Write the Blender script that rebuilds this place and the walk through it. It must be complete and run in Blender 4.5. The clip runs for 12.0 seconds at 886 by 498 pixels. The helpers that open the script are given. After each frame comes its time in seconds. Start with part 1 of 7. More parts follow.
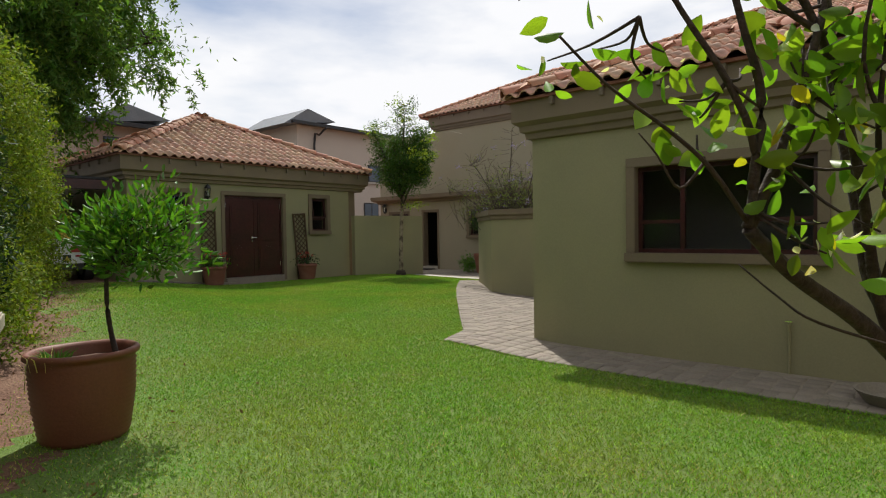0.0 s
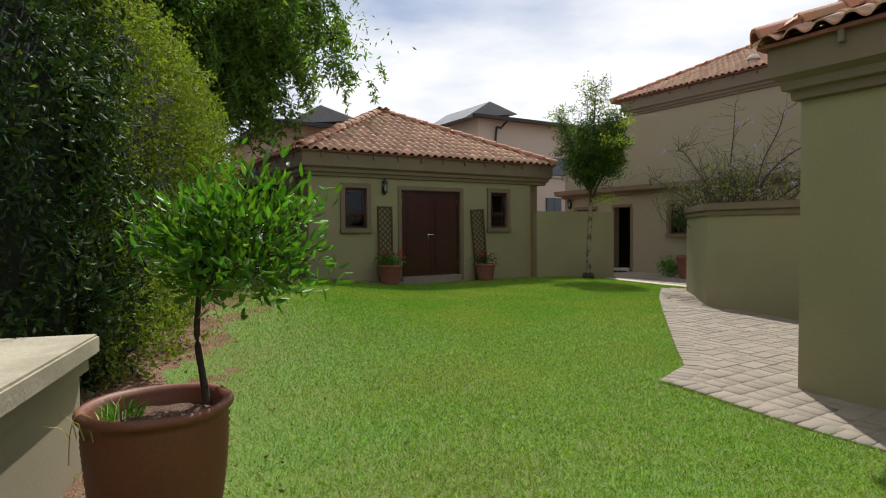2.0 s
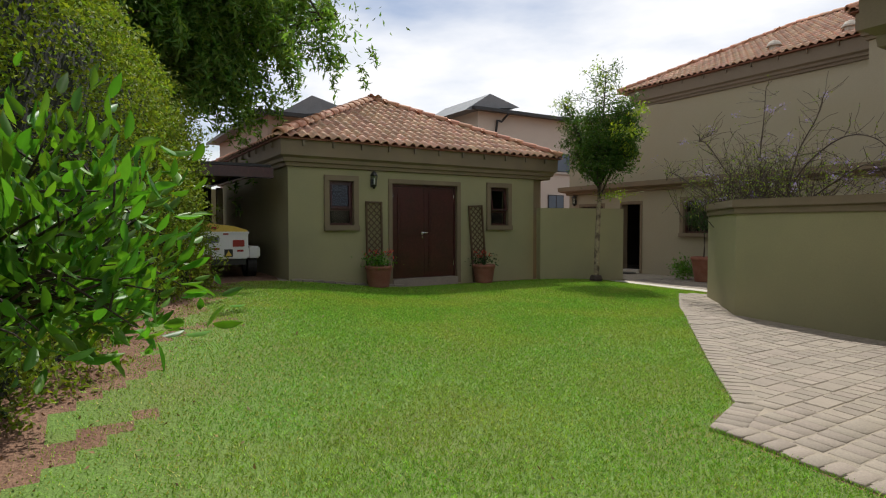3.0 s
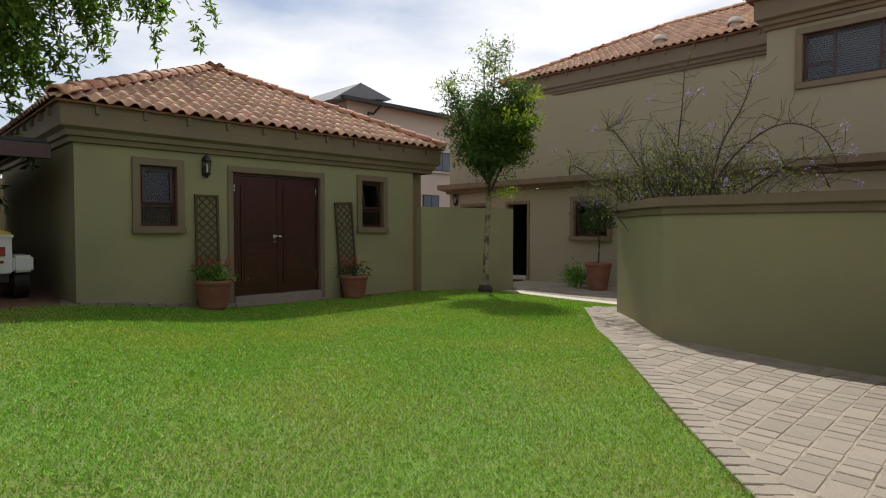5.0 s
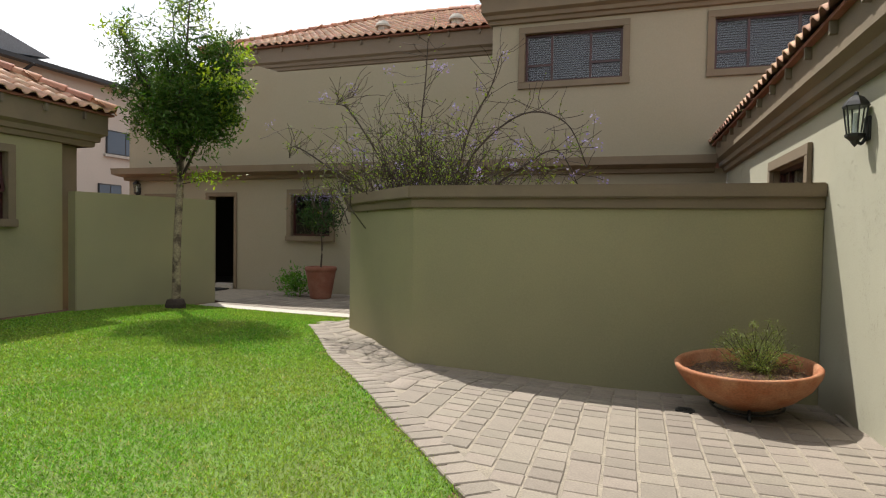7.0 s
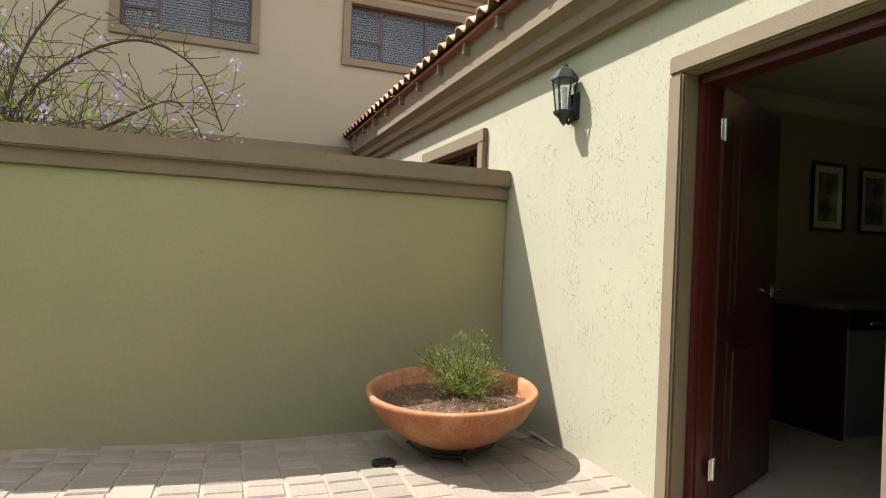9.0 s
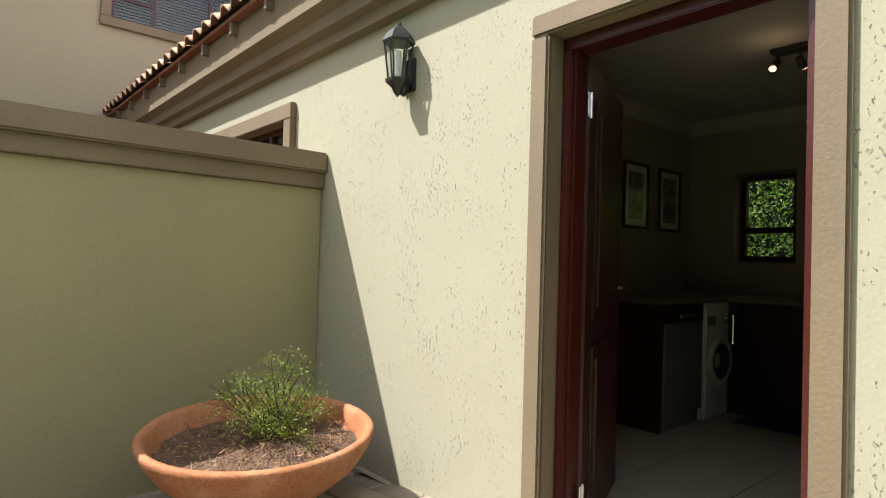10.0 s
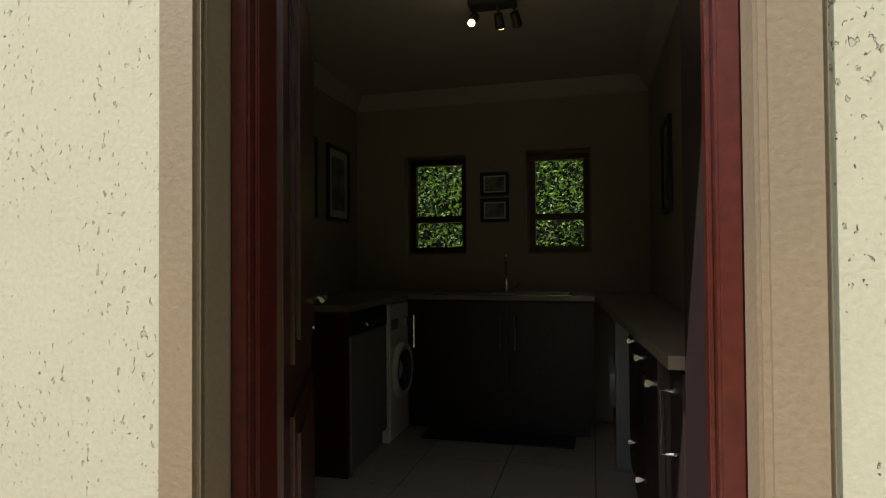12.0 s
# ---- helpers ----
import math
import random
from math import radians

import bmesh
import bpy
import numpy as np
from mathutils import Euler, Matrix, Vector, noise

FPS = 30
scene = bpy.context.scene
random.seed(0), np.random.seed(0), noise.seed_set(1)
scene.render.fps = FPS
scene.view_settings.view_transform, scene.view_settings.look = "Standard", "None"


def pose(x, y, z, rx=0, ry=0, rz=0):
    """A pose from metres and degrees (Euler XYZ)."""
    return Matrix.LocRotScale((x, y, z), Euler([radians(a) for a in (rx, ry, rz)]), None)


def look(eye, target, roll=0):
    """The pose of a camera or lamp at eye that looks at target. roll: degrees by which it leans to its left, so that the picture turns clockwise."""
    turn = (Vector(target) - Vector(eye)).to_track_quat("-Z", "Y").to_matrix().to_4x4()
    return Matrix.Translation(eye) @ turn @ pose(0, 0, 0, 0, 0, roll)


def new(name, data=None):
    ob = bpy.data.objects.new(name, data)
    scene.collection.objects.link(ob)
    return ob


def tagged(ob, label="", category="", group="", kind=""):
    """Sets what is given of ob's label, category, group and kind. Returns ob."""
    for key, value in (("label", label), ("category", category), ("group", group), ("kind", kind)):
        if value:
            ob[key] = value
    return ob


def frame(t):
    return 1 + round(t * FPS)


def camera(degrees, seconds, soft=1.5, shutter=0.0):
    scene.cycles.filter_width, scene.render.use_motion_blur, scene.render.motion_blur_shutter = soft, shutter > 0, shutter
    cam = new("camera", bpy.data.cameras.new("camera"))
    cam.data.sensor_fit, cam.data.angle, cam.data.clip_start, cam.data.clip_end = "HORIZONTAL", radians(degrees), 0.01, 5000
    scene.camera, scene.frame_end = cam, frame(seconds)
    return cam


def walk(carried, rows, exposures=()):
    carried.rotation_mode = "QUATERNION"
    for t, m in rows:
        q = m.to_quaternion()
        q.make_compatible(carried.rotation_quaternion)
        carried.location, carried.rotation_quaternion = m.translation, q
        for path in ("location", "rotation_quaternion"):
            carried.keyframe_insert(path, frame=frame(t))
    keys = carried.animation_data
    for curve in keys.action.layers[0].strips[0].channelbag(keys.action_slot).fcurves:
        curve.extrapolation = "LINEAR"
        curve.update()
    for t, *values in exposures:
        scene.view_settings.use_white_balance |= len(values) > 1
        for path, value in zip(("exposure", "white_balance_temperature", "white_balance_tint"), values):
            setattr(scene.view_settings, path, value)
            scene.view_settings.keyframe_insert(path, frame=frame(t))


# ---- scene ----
cam = camera(74.5, 12.0, 1.1)
PATH = [
    (0, (0.06, 0.119, 1.299), (-1.243, 1.636, 1.243), -0.8),
    (0.5, (-0.069, 0.299, 1.297), (-1.53, 1.664, 1.245), -0.9),
    (1, (-0.359, 0.552, 1.341), (-1.942, 1.772, 1.282), -0.9),
    (1.5, (-0.737, 0.794, 1.327), (-2.423, 1.868, 1.27), -0.7),
    (2, (-1.169, 1.109, 1.347), (-2.868, 2.162, 1.283), -0.4),
    (2.5, (-1.643, 1.48, 1.377), (-3.342, 2.534, 1.313), -0.2),
    (2.7, (-1.838, 1.631, 1.361), (-3.538, 2.682, 1.29), -0.1),
    (4.3, (-3.598, 2.764, 1.354), (-5.216, 3.937, 1.285), -0.1),
    (4.5, (-3.754, 2.91, 1.335), (-5.327, 4.143, 1.266), -0.0),
    (5, (-4.119, 3.282, 1.376), (-5.546, 4.682, 1.307), 0.1),
    (5.5, (-4.497, 3.695, 1.369), (-5.765, 5.239, 1.299), 0.3),
    (6, (-4.823, 4.09, 1.363), (-5.888, 5.782, 1.293), 0.5),
    (6.5, (-5.148, 4.569, 1.333), (-6.027, 6.365, 1.27), 0.8),
    (7, (-5.373, 4.952, 1.316), (-5.979, 6.857, 1.26), 0.9),
    (9, (-5.796, 6.627, 1.175), (-5.096, 8.5, 1.177), 2.2),
    (9.5, (-5.702, 7.017, 1.156), (-4.682, 8.737, 1.174), 1.9),
    (10, (-5.616, 7.317, 1.14), (-4.312, 8.834, 1.176), 1.6),
    (10.5, (-5.378, 7.611, 1.195), (-3.859, 8.912, 1.207), 1.5),
    (11, (-5.187, 7.838, 1.181), (-3.488, 8.894, 1.191), 1.2),
    (11.5, (-4.991, 8.002, 1.173), (-3.137, 8.752, 1.198), 0.3),
    (12, (-4.739, 8.103, 1.146), (-2.802, 8.6, 1.183), -0.4),
]
walk(cam, [(t, look(eye, target, roll)) for t, eye, target, roll in PATH],
     [(0, -0.1), (2.5, 0.0), (4.5, 0.0), (6.0, -0.02), (7.0, 0.45), (8.8, 1.2), (10.0, 1.15), (11.0, 0.98), (12, 0.85)])

# ---- sky, sun, exposure ----
SUN_DIR = Vector((0.50, -0.45, -1.0)).normalized()
world = bpy.data.worlds.new("world")
scene.world = world
world.use_nodes = True
wt = world.node_tree
wt.nodes.clear()
w_out = wt.nodes.new("ShaderNodeOutputWorld")
w_bg = wt.nodes.new("ShaderNodeBackground")
w_sky = wt.nodes.new("ShaderNodeTexSky")
w_sky.sky_type = "NISHITA"
w_sky.sun_disc = False
w_sky.sun_elevation = math.asin(-SUN_DIR.z)
w_sky.sun_rotation = math.atan2(-SUN_DIR.x, -SUN_DIR.y)
w_sky.dust_density = 1.5
w_co = wt.nodes.new("ShaderNodeTexCoord")
w_map = wt.nodes.new("ShaderNodeMapping")
w_map.inputs["Scale"].default_value = (1.0, 1.0, 3.2)
w_noise = wt.nodes.new("ShaderNodeTexNoise")
w_noise.inputs["Scale"].default_value = 1.7
w_noise.inputs["Detail"].default_value = 7
w_noise.inputs["Roughness"].default_value = 0.52
w_ramp = wt.nodes.new("ShaderNodeValToRGB")
w_ramp.color_ramp.elements[0].position = 0.35
w_ramp.color_ramp.elements[1].position = 0.57
w_mix = wt.nodes.new("ShaderNodeMixRGB")
w_mix.inputs["Color2"].default_value = (10.4, 10.45, 10.7, 1)
wt.links.new(w_co.outputs["Generated"], w_map.inputs["Vector"])
wt.links.new(w_map.outputs[0], w_noise.inputs["Vector"])
wt.links.new(w_noise.outputs["Fac"], w_ramp.inputs["Fac"])
wt.links.new(w_ramp.outputs["Color"], w_mix.inputs["Fac"])
wt.links.new(w_sky.outputs[0], w_mix.inputs["Color1"])
wt.links.new(w_mix.outputs[0], w_bg.inputs["Color"])
w_bg.inputs["Strength"].default_value = 0.10
wt.links.new(w_bg.outputs[0], w_out.inputs["Surface"])
sun_data = bpy.data.lights.new("sun", "SUN")
sun_data.energy, sun_data.angle, sun_data.color = 5.0, radians(0.6), (1.0, 0.965, 0.90)
sun = new("sun", sun_data)
sun.matrix_world = look((0, 0, 20), Vector((0, 0, 20)) + SUN_DIR)


# ---- materials ----
def mat(name, base, rough=0.8, vary=0.12, scale=3.0, fine=60.0, bump=0.2, bump_scale=None, metal=0.0, second=None, amount=0.5,
        per_object=0.0, per_island=0.0, dist=0.004, thresh=(0.4, 0.62)):
    m = bpy.data.materials.new(name)
    m.use_nodes = True
    nt = m.node_tree
    b = nt.nodes["Principled BSDF"]
    b.inputs["Roughness"].default_value = rough
    b.inputs["Metallic"].default_value = metal
    co = nt.nodes.new("ShaderNodeTexCoord")
    n1 = nt.nodes.new("ShaderNodeTexNoise")
    n1.inputs["Scale"].default_value = scale
    n1.inputs["Detail"].default_value = 5
    n2 = nt.nodes.new("ShaderNodeTexNoise")
    n2.inputs["Scale"].default_value = fine
    n2.inputs["Detail"].default_value = 4
    nt.links.new(co.outputs["Object"], n1.inputs["Vector"])
    nt.links.new(co.outputs["Object"], n2.inputs["Vector"])
    r = nt.nodes.new("ShaderNodeValToRGB")
    r.color_ramp.elements[0].position, r.color_ramp.elements[1].position = thresh
    c2 = second or tuple(v * (1 - vary) for v in base)
    r.color_ramp.elements[0].color = (*base, 1)
    r.color_ramp.elements[1].color = tuple(a + (b2 - a) * (amount if second else 1) for a, b2 in zip(base, c2)) + (1,)
    nt.links.new(n1.outputs["Fac"], r.inputs["Fac"])
    hsv = nt.nodes.new("ShaderNodeHueSaturation")
    nt.links.new(r.outputs["Color"], hsv.inputs["Color"])
    mr = nt.nodes.new("ShaderNodeMapRange")
    mr.inputs["From Min"].default_value, mr.inputs["From Max"].default_value = 0.3, 0.7
    mr.inputs["To Min"].default_value, mr.inputs["To Max"].default_value = 1 - vary, 1 + vary
    nt.links.new(n2.outputs["Fac"], mr.inputs["Value"])
    value = mr.outputs["Result"]
    if per_object or per_island:
        if per_object:
            info = nt.nodes.new("ShaderNodeObjectInfo").outputs["Random"]
        else:
            info = nt.nodes.new("ShaderNodeNewGeometry").outputs["Random Per Island"]
        amt = per_object or per_island
        m2 = nt.nodes.new("ShaderNodeMapRange")
        m2.inputs["To Min"].default_value, m2.inputs["To Max"].default_value = 1 - amt, 1 + amt
        nt.links.new(info, m2.inputs["Value"])
        mul = nt.nodes.new("ShaderNodeMath")
        mul.operation = "MULTIPLY"
        nt.links.new(value, mul.inputs[0])
        nt.links.new(m2.outputs["Result"], mul.inputs[1])
        value = mul.outputs[0]
        m3 = nt.nodes.new("ShaderNodeMapRange")
        m3.inputs["To Min"].default_value, m3.inputs["To Max"].default_value = 0.5 - amt * 0.06, 0.5 + amt * 0.06
        mm = nt.nodes.new("ShaderNodeMath")
        mm.operation = "FRACT"
        mx = nt.nodes.new("ShaderNodeMath")
        mx.operation = "MULTIPLY"
        mx.inputs[1].default_value = 7.31
        nt.links.new(info, mx.inputs[0])
        nt.links.new(mx.outputs[0], mm.inputs[0])
        nt.links.new(mm.outputs[0], m3.inputs["Value"])
        nt.links.new(m3.outputs["Result"], hsv.inputs["Hue"])
    nt.links.new(value, hsv.inputs["Value"])
    nt.links.new(hsv.outputs["Color"], b.inputs["Base Color"])
    if bump:
        n3 = n2
        if bump_scale:
            n3 = nt.nodes.new("ShaderNodeTexNoise")
            n3.inputs["Scale"].default_value = bump_scale
            n3.inputs["Detail"].default_value = 6
            nt.links.new(co.outputs["Object"], n3.inputs["Vector"])
        bp = nt.nodes.new("ShaderNodeBump")
        bp.inputs["Strength"].default_value = bump
        bp.inputs["Distance"].default_value = dist
        nt.links.new(n3.outputs["Fac"], bp.inputs["Height"])
        nt.links.new(bp.outputs["Normal"], b.inputs["Normal"])
    return m


def pitted(m, depth=0.012, stretch=0.62):
    """Trowelled plaster: smooth skin with torn pits drawn out up and down."""
    nt = m.node_tree
    b = nt.nodes["Principled BSDF"]
    co = nt.nodes.new("ShaderNodeTexCoord")
    mp = nt.nodes.new("ShaderNodeMapping")
    mp.inputs["Scale"].default_value = (1, 1, stretch)
    nt.links.new(co.outputs["Object"], mp.inputs["Vector"])
    warp = nt.nodes.new("ShaderNodeTexNoise")
    warp.inputs["Scale"].default_value = 5
    warp.inputs["Detail"].default_value = 3
    nt.links.new(mp.outputs[0], warp.inputs["Vector"])
    n = nt.nodes.new("ShaderNodeTexNoise")
    n.inputs["Scale"].default_value = 84
    n.inputs["Detail"].default_value = 3
    n.inputs["Roughness"].default_value = 0.55
    nt.links.new(mp.outputs[0], n.inputs["Vector"])
    add = nt.nodes.new("ShaderNodeMath")
    add.operation = "MULTIPLY_ADD"
    add.inputs[1].default_value = 0.34
    nt.links.new(warp.outputs["Fac"], add.inputs[0])
    nt.links.new(n.outputs["Fac"], add.inputs[2])
    r = nt.nodes.new("ShaderNodeValToRGB")
    r.color_ramp.elements[0].position, r.color_ramp.elements[1].position = 0.838, 0.864
    nt.links.new(add.outputs[0], r.inputs["Fac"])
    inv = nt.nodes.new("ShaderNodeMath")
    inv.operation = "MULTIPLY_ADD"
    inv.inputs[1].default_value = -1.0
    soft = nt.nodes.new("ShaderNodeMath")
    soft.operation = "MULTIPLY"
    soft.inputs[1].default_value = 0.12
    nt.links.new(warp.outputs["Fac"], soft.inputs[0])
    nt.links.new(r.outputs["Color"], inv.inputs[0])
    # pits mixed towards a darker tone, painting in their own small shadows
    under = nt.nodes.new("ShaderNodeMixRGB")
    under.inputs["Color2"].default_value = (0.285, 0.265, 0.195, 1)
    skin = b.inputs["Base Color"].links[0].from_socket
    nt.links.new(r.outputs["Color"], under.inputs["Fac"])
    nt.links.new(skin, under.inputs["Color1"])
    nt.links.new(under.outputs[0], b.inputs["Base Color"])
    nt.links.new(soft.outputs[0], inv.inputs[2])
    bp = nt.nodes.new("ShaderNodeBump")
    bp.inputs["Strength"].default_value = 1.0
    bp.inputs["Distance"].default_value = depth * 3.0
    nt.links.new(inv.outputs[0], bp.inputs["Height"])
    for l in list(b.inputs["Normal"].links):
        nt.links.new(l.from_socket, bp.inputs["Normal"])
        nt.links.remove(l)
    nt.links.new(bp.outputs["Normal"], b.inputs["Normal"])
    return m


def leafy(name, base, vary=0.35, gloss=0.4, trans=0.35, spec=0.3, rough_vary=0.1, scale=4, fine=30, second=None, amount=0.5, thresh=(0.4, 0.62)):
    m = mat(name, base, gloss, rough_vary, scale, fine, 0, per_island=vary, second=second, amount=amount, thresh=thresh)
    nt = m.node_tree
    b = nt.nodes["Principled BSDF"]
    b.inputs["Specular IOR Level"].default_value = spec
    out = nt.nodes["Material Output"]
    tr = nt.nodes.new("ShaderNodeBsdfTranslucent")
    src = b.inputs["Base Color"].links[0].from_socket
    g = nt.nodes.new("ShaderNodeMixRGB")
    g.blend_type = "MULTIPLY"
    g.inputs["Fac"].default_value = 1
    g.inputs["Color2"].default_value = (1.5, 1.6, 0.5, 1)
    nt.links.new(src, g.inputs["Color1"])
    nt.links.new(g.outputs[0], tr.inputs["Color"])
    mx = nt.nodes.new("ShaderNodeMixShader")
    mx.inputs["Fac"].default_value = trans
    nt.links.new(b.outputs[0], mx.inputs[1])
    nt.links.new(tr.outputs[0], mx.inputs[2])
    nt.links.new(mx.outputs[0], out.inputs["Surface"])
    return m


def glass(name, tint=(0.9, 0.95, 0.93), rough=0.02, base=0.045):
    m = bpy.data.materials.new(name)
    m.use_nodes = True
    nt = m.node_tree
    nt.nodes.clear()
    out = nt.nodes.new("ShaderNodeOutputMaterial")
    t = nt.nodes.new("ShaderNodeBsdfTransparent")
    t.inputs["Color"].default_value = (*tint, 1)
    g = nt.nodes.new("ShaderNodeBsdfGlossy")
    g.inputs["Roughness"].default_value = rough
    lw = nt.nodes.new("ShaderNodeLayerWeight")
    p5 = nt.nodes.new("ShaderNodeMath")
    p5.operation = "POWER"
    p5.inputs[1].default_value = 5.0
    f = nt.nodes.new("ShaderNodeMath")
    f.operation = "MULTIPLY_ADD"
    f.inputs[1].default_value, f.inputs[2].default_value = 0.95, base
    nt.links.new(lw.outputs["Facing"], p5.inputs[0])
    nt.links.new(p5.outputs[0], f.inputs[0])
    mx = nt.nodes.new("ShaderNodeMixShader")
    nt.links.new(f.outputs[0], mx.inputs["Fac"])
    nt.links.new(t.outputs[0], mx.inputs[1])
    nt.links.new(g.outputs[0], mx.inputs[2])
    nt.links.new(mx.outputs[0], out.inputs["Surface"])
    return m


def glow(name, colour, power):
    m = bpy.data.materials.new(name)
    m.use_nodes = True
    b = m.node_tree.nodes["Principled BSDF"]
    b.inputs["Emission Color"].default_value = (*colour, 1)
    b.inputs["Emission Strength"].default_value = power
    return m


# same paint as PLASTER_SMOOTH, coloured paler for the sunlit laundry wall
PLASTER = pitted(mat("green_plaster_sunlit", (0.345, 0.328, 0.245), 0.85, 0.05, 1.3, 90, 0.35, second=(0.33, 0.31, 0.23), dist=0.003))
PLASTER_SMOOTH = mat("green_plaster_smooth", (0.290, 0.262, 0.142), 0.85, 0.05, 0.8, 70, 0.3, second=(0.245, 0.225, 0.128), amount=1.0, thresh=(0.36, 0.66), dist=0.003)
CREAM = mat("cream_plaster", (0.30, 0.262, 0.185), 0.85, 0.04, 0.6, 50, 0.25, second=(0.28, 0.24, 0.155), dist=0.004)
TAUPE = mat("taupe_paint", (0.180, 0.134, 0.083), 0.75, 0.06, 2.0, 80, 0.45, second=(0.14, 0.108, 0.07), dist=0.003)
TAUPE_FAR = mat("taupe_paint_weathered", (0.170, 0.133, 0.095), 0.8, 0.05, 1.0, 40, 0.2)
CAPSTONE = mat("weathered_cap_plaster", (0.416, 0.376, 0.288), 0.85, 0.1, 3.5, 45, 0.6, second=(0.288, 0.256, 0.184), amount=0.8, dist=0.006)
TILE = mat("terracotta_tile", (0.60, 0.35, 0.235), 0.8, 0.1, 5.0, 60, 0.4, second=(0.340, 0.238, 0.162), amount=0.8, per_object=0.22)
TILE_FAR = mat("terracotta_tile_joined", (0.60, 0.35, 0.235), 0.8, 0.1, 5.0, 60, 0.3, second=(0.340, 0.238, 0.162), amount=0.8, per_island=0.22)
RIDGE = mat("terracotta_ridge_tile", (0.42, 0.185, 0.105), 0.8, 0.12, 5.0, 60, 0.4, second=(0.320, 0.184, 0.120), per_object=0.15)
SLATE = mat("grey_roof_slate", (0.14, 0.15, 0.16), 0.55, 0.12, 2.0, 20, 0.3, per_island=0.2)
MAHOGANY = mat("mahogany_varnish", (0.048, 0.011, 0.010), 0.32, 0.3, 2.5, 25, 0.15, second=(0.036, 0.011, 0.009), amount=1.0)
RED_JAMB = mat("red_mahogany", (0.058, 0.010, 0.007), 0.32, 0.25, 3.0, 40, 0.15, second=(0.05, 0.010, 0.008))
ROOM_WALL = mat("room_paint", (0.27, 0.235, 0.185), 0.8, 0.02, 2.0, 60, 0.1)
ROOM_CEILING = mat("ceiling_paint", (0.36, 0.33, 0.28), 0.85, 0.02, 2.0, 60, 0.1)
DARK_CAB = mat("dark_cabinet_wood", (0.020, 0.009, 0.008), 0.5, 0.2, 3.0, 40, 0.05)
COUNTER = mat("counter_laminate", (0.19, 0.155, 0.11), 0.35, 0.12, 12, 160, 0.05)
CHROME = mat("brushed_chrome", (0.72, 0.72, 0.72), 0.22, 0.03, 8, 80, 0.05, metal=1.0)
WHITE_ENAMEL = mat("white_enamel", (0.70, 0.70, 0.68), 0.3, 0.03, 3, 50, 0)
GREY_ENAMEL = mat("grey_enamel", (0.17, 0.18, 0.185), 0.3, 0.03, 3, 50, 0)
BLACK_IRON = mat("black_lantern_metal", (0.02, 0.02, 0.02), 0.45, 0.15, 12, 80, 0.2)
BLACK = mat("black_plastic", (0.015, 0.015, 0.015), 0.5, 0.1, 12, 80, 0.05)
FLOOR_TILE = mat("cream_floor_tile", (0.36, 0.32, 0.26), 0.25, 0.05, 4, 50, 0.03, per_object=0.04)
GROUT = mat("grout", (0.12, 0.10, 0.08), 0.9, 0.1, 10, 90, 0.2)
PAVER = mat("clay_paver", (0.225, 0.19, 0.150), 0.85, 0.12, 6, 70, 0.6, second=(0.195, 0.162, 0.128), per_object=0.13, dist=0.004)
PAVER_FAR = mat("clay_paver_joined", (0.225, 0.19, 0.150), 0.85, 0.12, 6, 70, 0.6, second=(0.195, 0.162, 0.128), per_island=0.13, dist=0.004)
SAND = mat("joint_sand", (0.27, 0.23, 0.175), 0.95, 0.2, 8, 110, 0.6)
KERB = mat("pale_concrete", (0.45, 0.41, 0.35), 0.9, 0.1, 5, 60, 0.5)
SOIL = mat("red_soil", (0.15, 0.075, 0.045), 0.95, 0.3, 4, 45, 1.0, second=(0.22, 0.13, 0.08), dist=0.02)
POT_SOIL = mat("potting_soil", (0.085, 0.045, 0.028), 0.95, 0.35, 12, 70, 1.0, second=(0.14, 0.085, 0.05), dist=0.015)
TURF = mat("turf_ground", (0.110, 0.190, 0.030), 0.95, 0.25, 1.2, 60, 1.0, second=(0.13, 0.15, 0.035), amount=0.7, dist=0.015)
POT = mat("brown_glazed_pot", (0.175, 0.058, 0.030), 0.55, 0.1, 4, 60, 0.25, second=(0.16, 0.055, 0.032))
TERRA = mat("terracotta_pot", (0.30, 0.108, 0.042), 0.8, 0.2, 6, 70, 0.8, second=(0.37, 0.18, 0.09), amount=0.8)
TERRA_DARK = mat("terracotta_pot_dark", (0.20, 0.072, 0.042), 0.8, 0.15, 6, 60, 0.4, second=(0.25, 0.12, 0.08))
BARK = mat("dark_bark", (0.055, 0.038, 0.028), 0.9, 0.3, 10, 60, 1.0, dist=0.006)
BARK_PALE = mat("pale_flaking_bark", (0.27, 0.215, 0.145), 0.9, 0.25, 8, 34, 0.9, second=(0.085, 0.06, 0.042), amount=1.0, thresh=(0.46, 0.60), dist=0.008)
TWIG = mat("grey_twig", (0.060, 0.042, 0.030), 0.9, 0.2, 10, 60, 0.3)
TRELLIS = mat("old_trellis_wood", (0.085, 0.050, 0.026), 0.85, 0.2, 6, 50, 0.5)
LEAF_CITRUS = leafy("citrus_leaf", (0.085, 0.205, 0.024), 0.38, 0.42, 0.35)
LEAF_LEMON = leafy("lemon_leaf", (0.165, 0.285, 0.026), 0.45, 0.38, 0.5, 0.25)
LEAF_WINDOW = leafy("rear_hedge_leaf", (0.20, 0.33, 0.07), 0.45, 0.35, 0.35, 0.5)
LEAF_YELLOW = leafy("yellow_leaf", (0.45, 0.38, 0.03), 0.2, 0.4, 0.4)
LEAF_HEDGE = leafy("hedge_leaf", (0.165, 0.220, 0.032), 0.5, 0.65, 0.3, 0.12)
LEAF_BOWL = leafy("bowl_leaf", (0.17, 0.21, 0.05), 0.4, 0.5, 0.3)
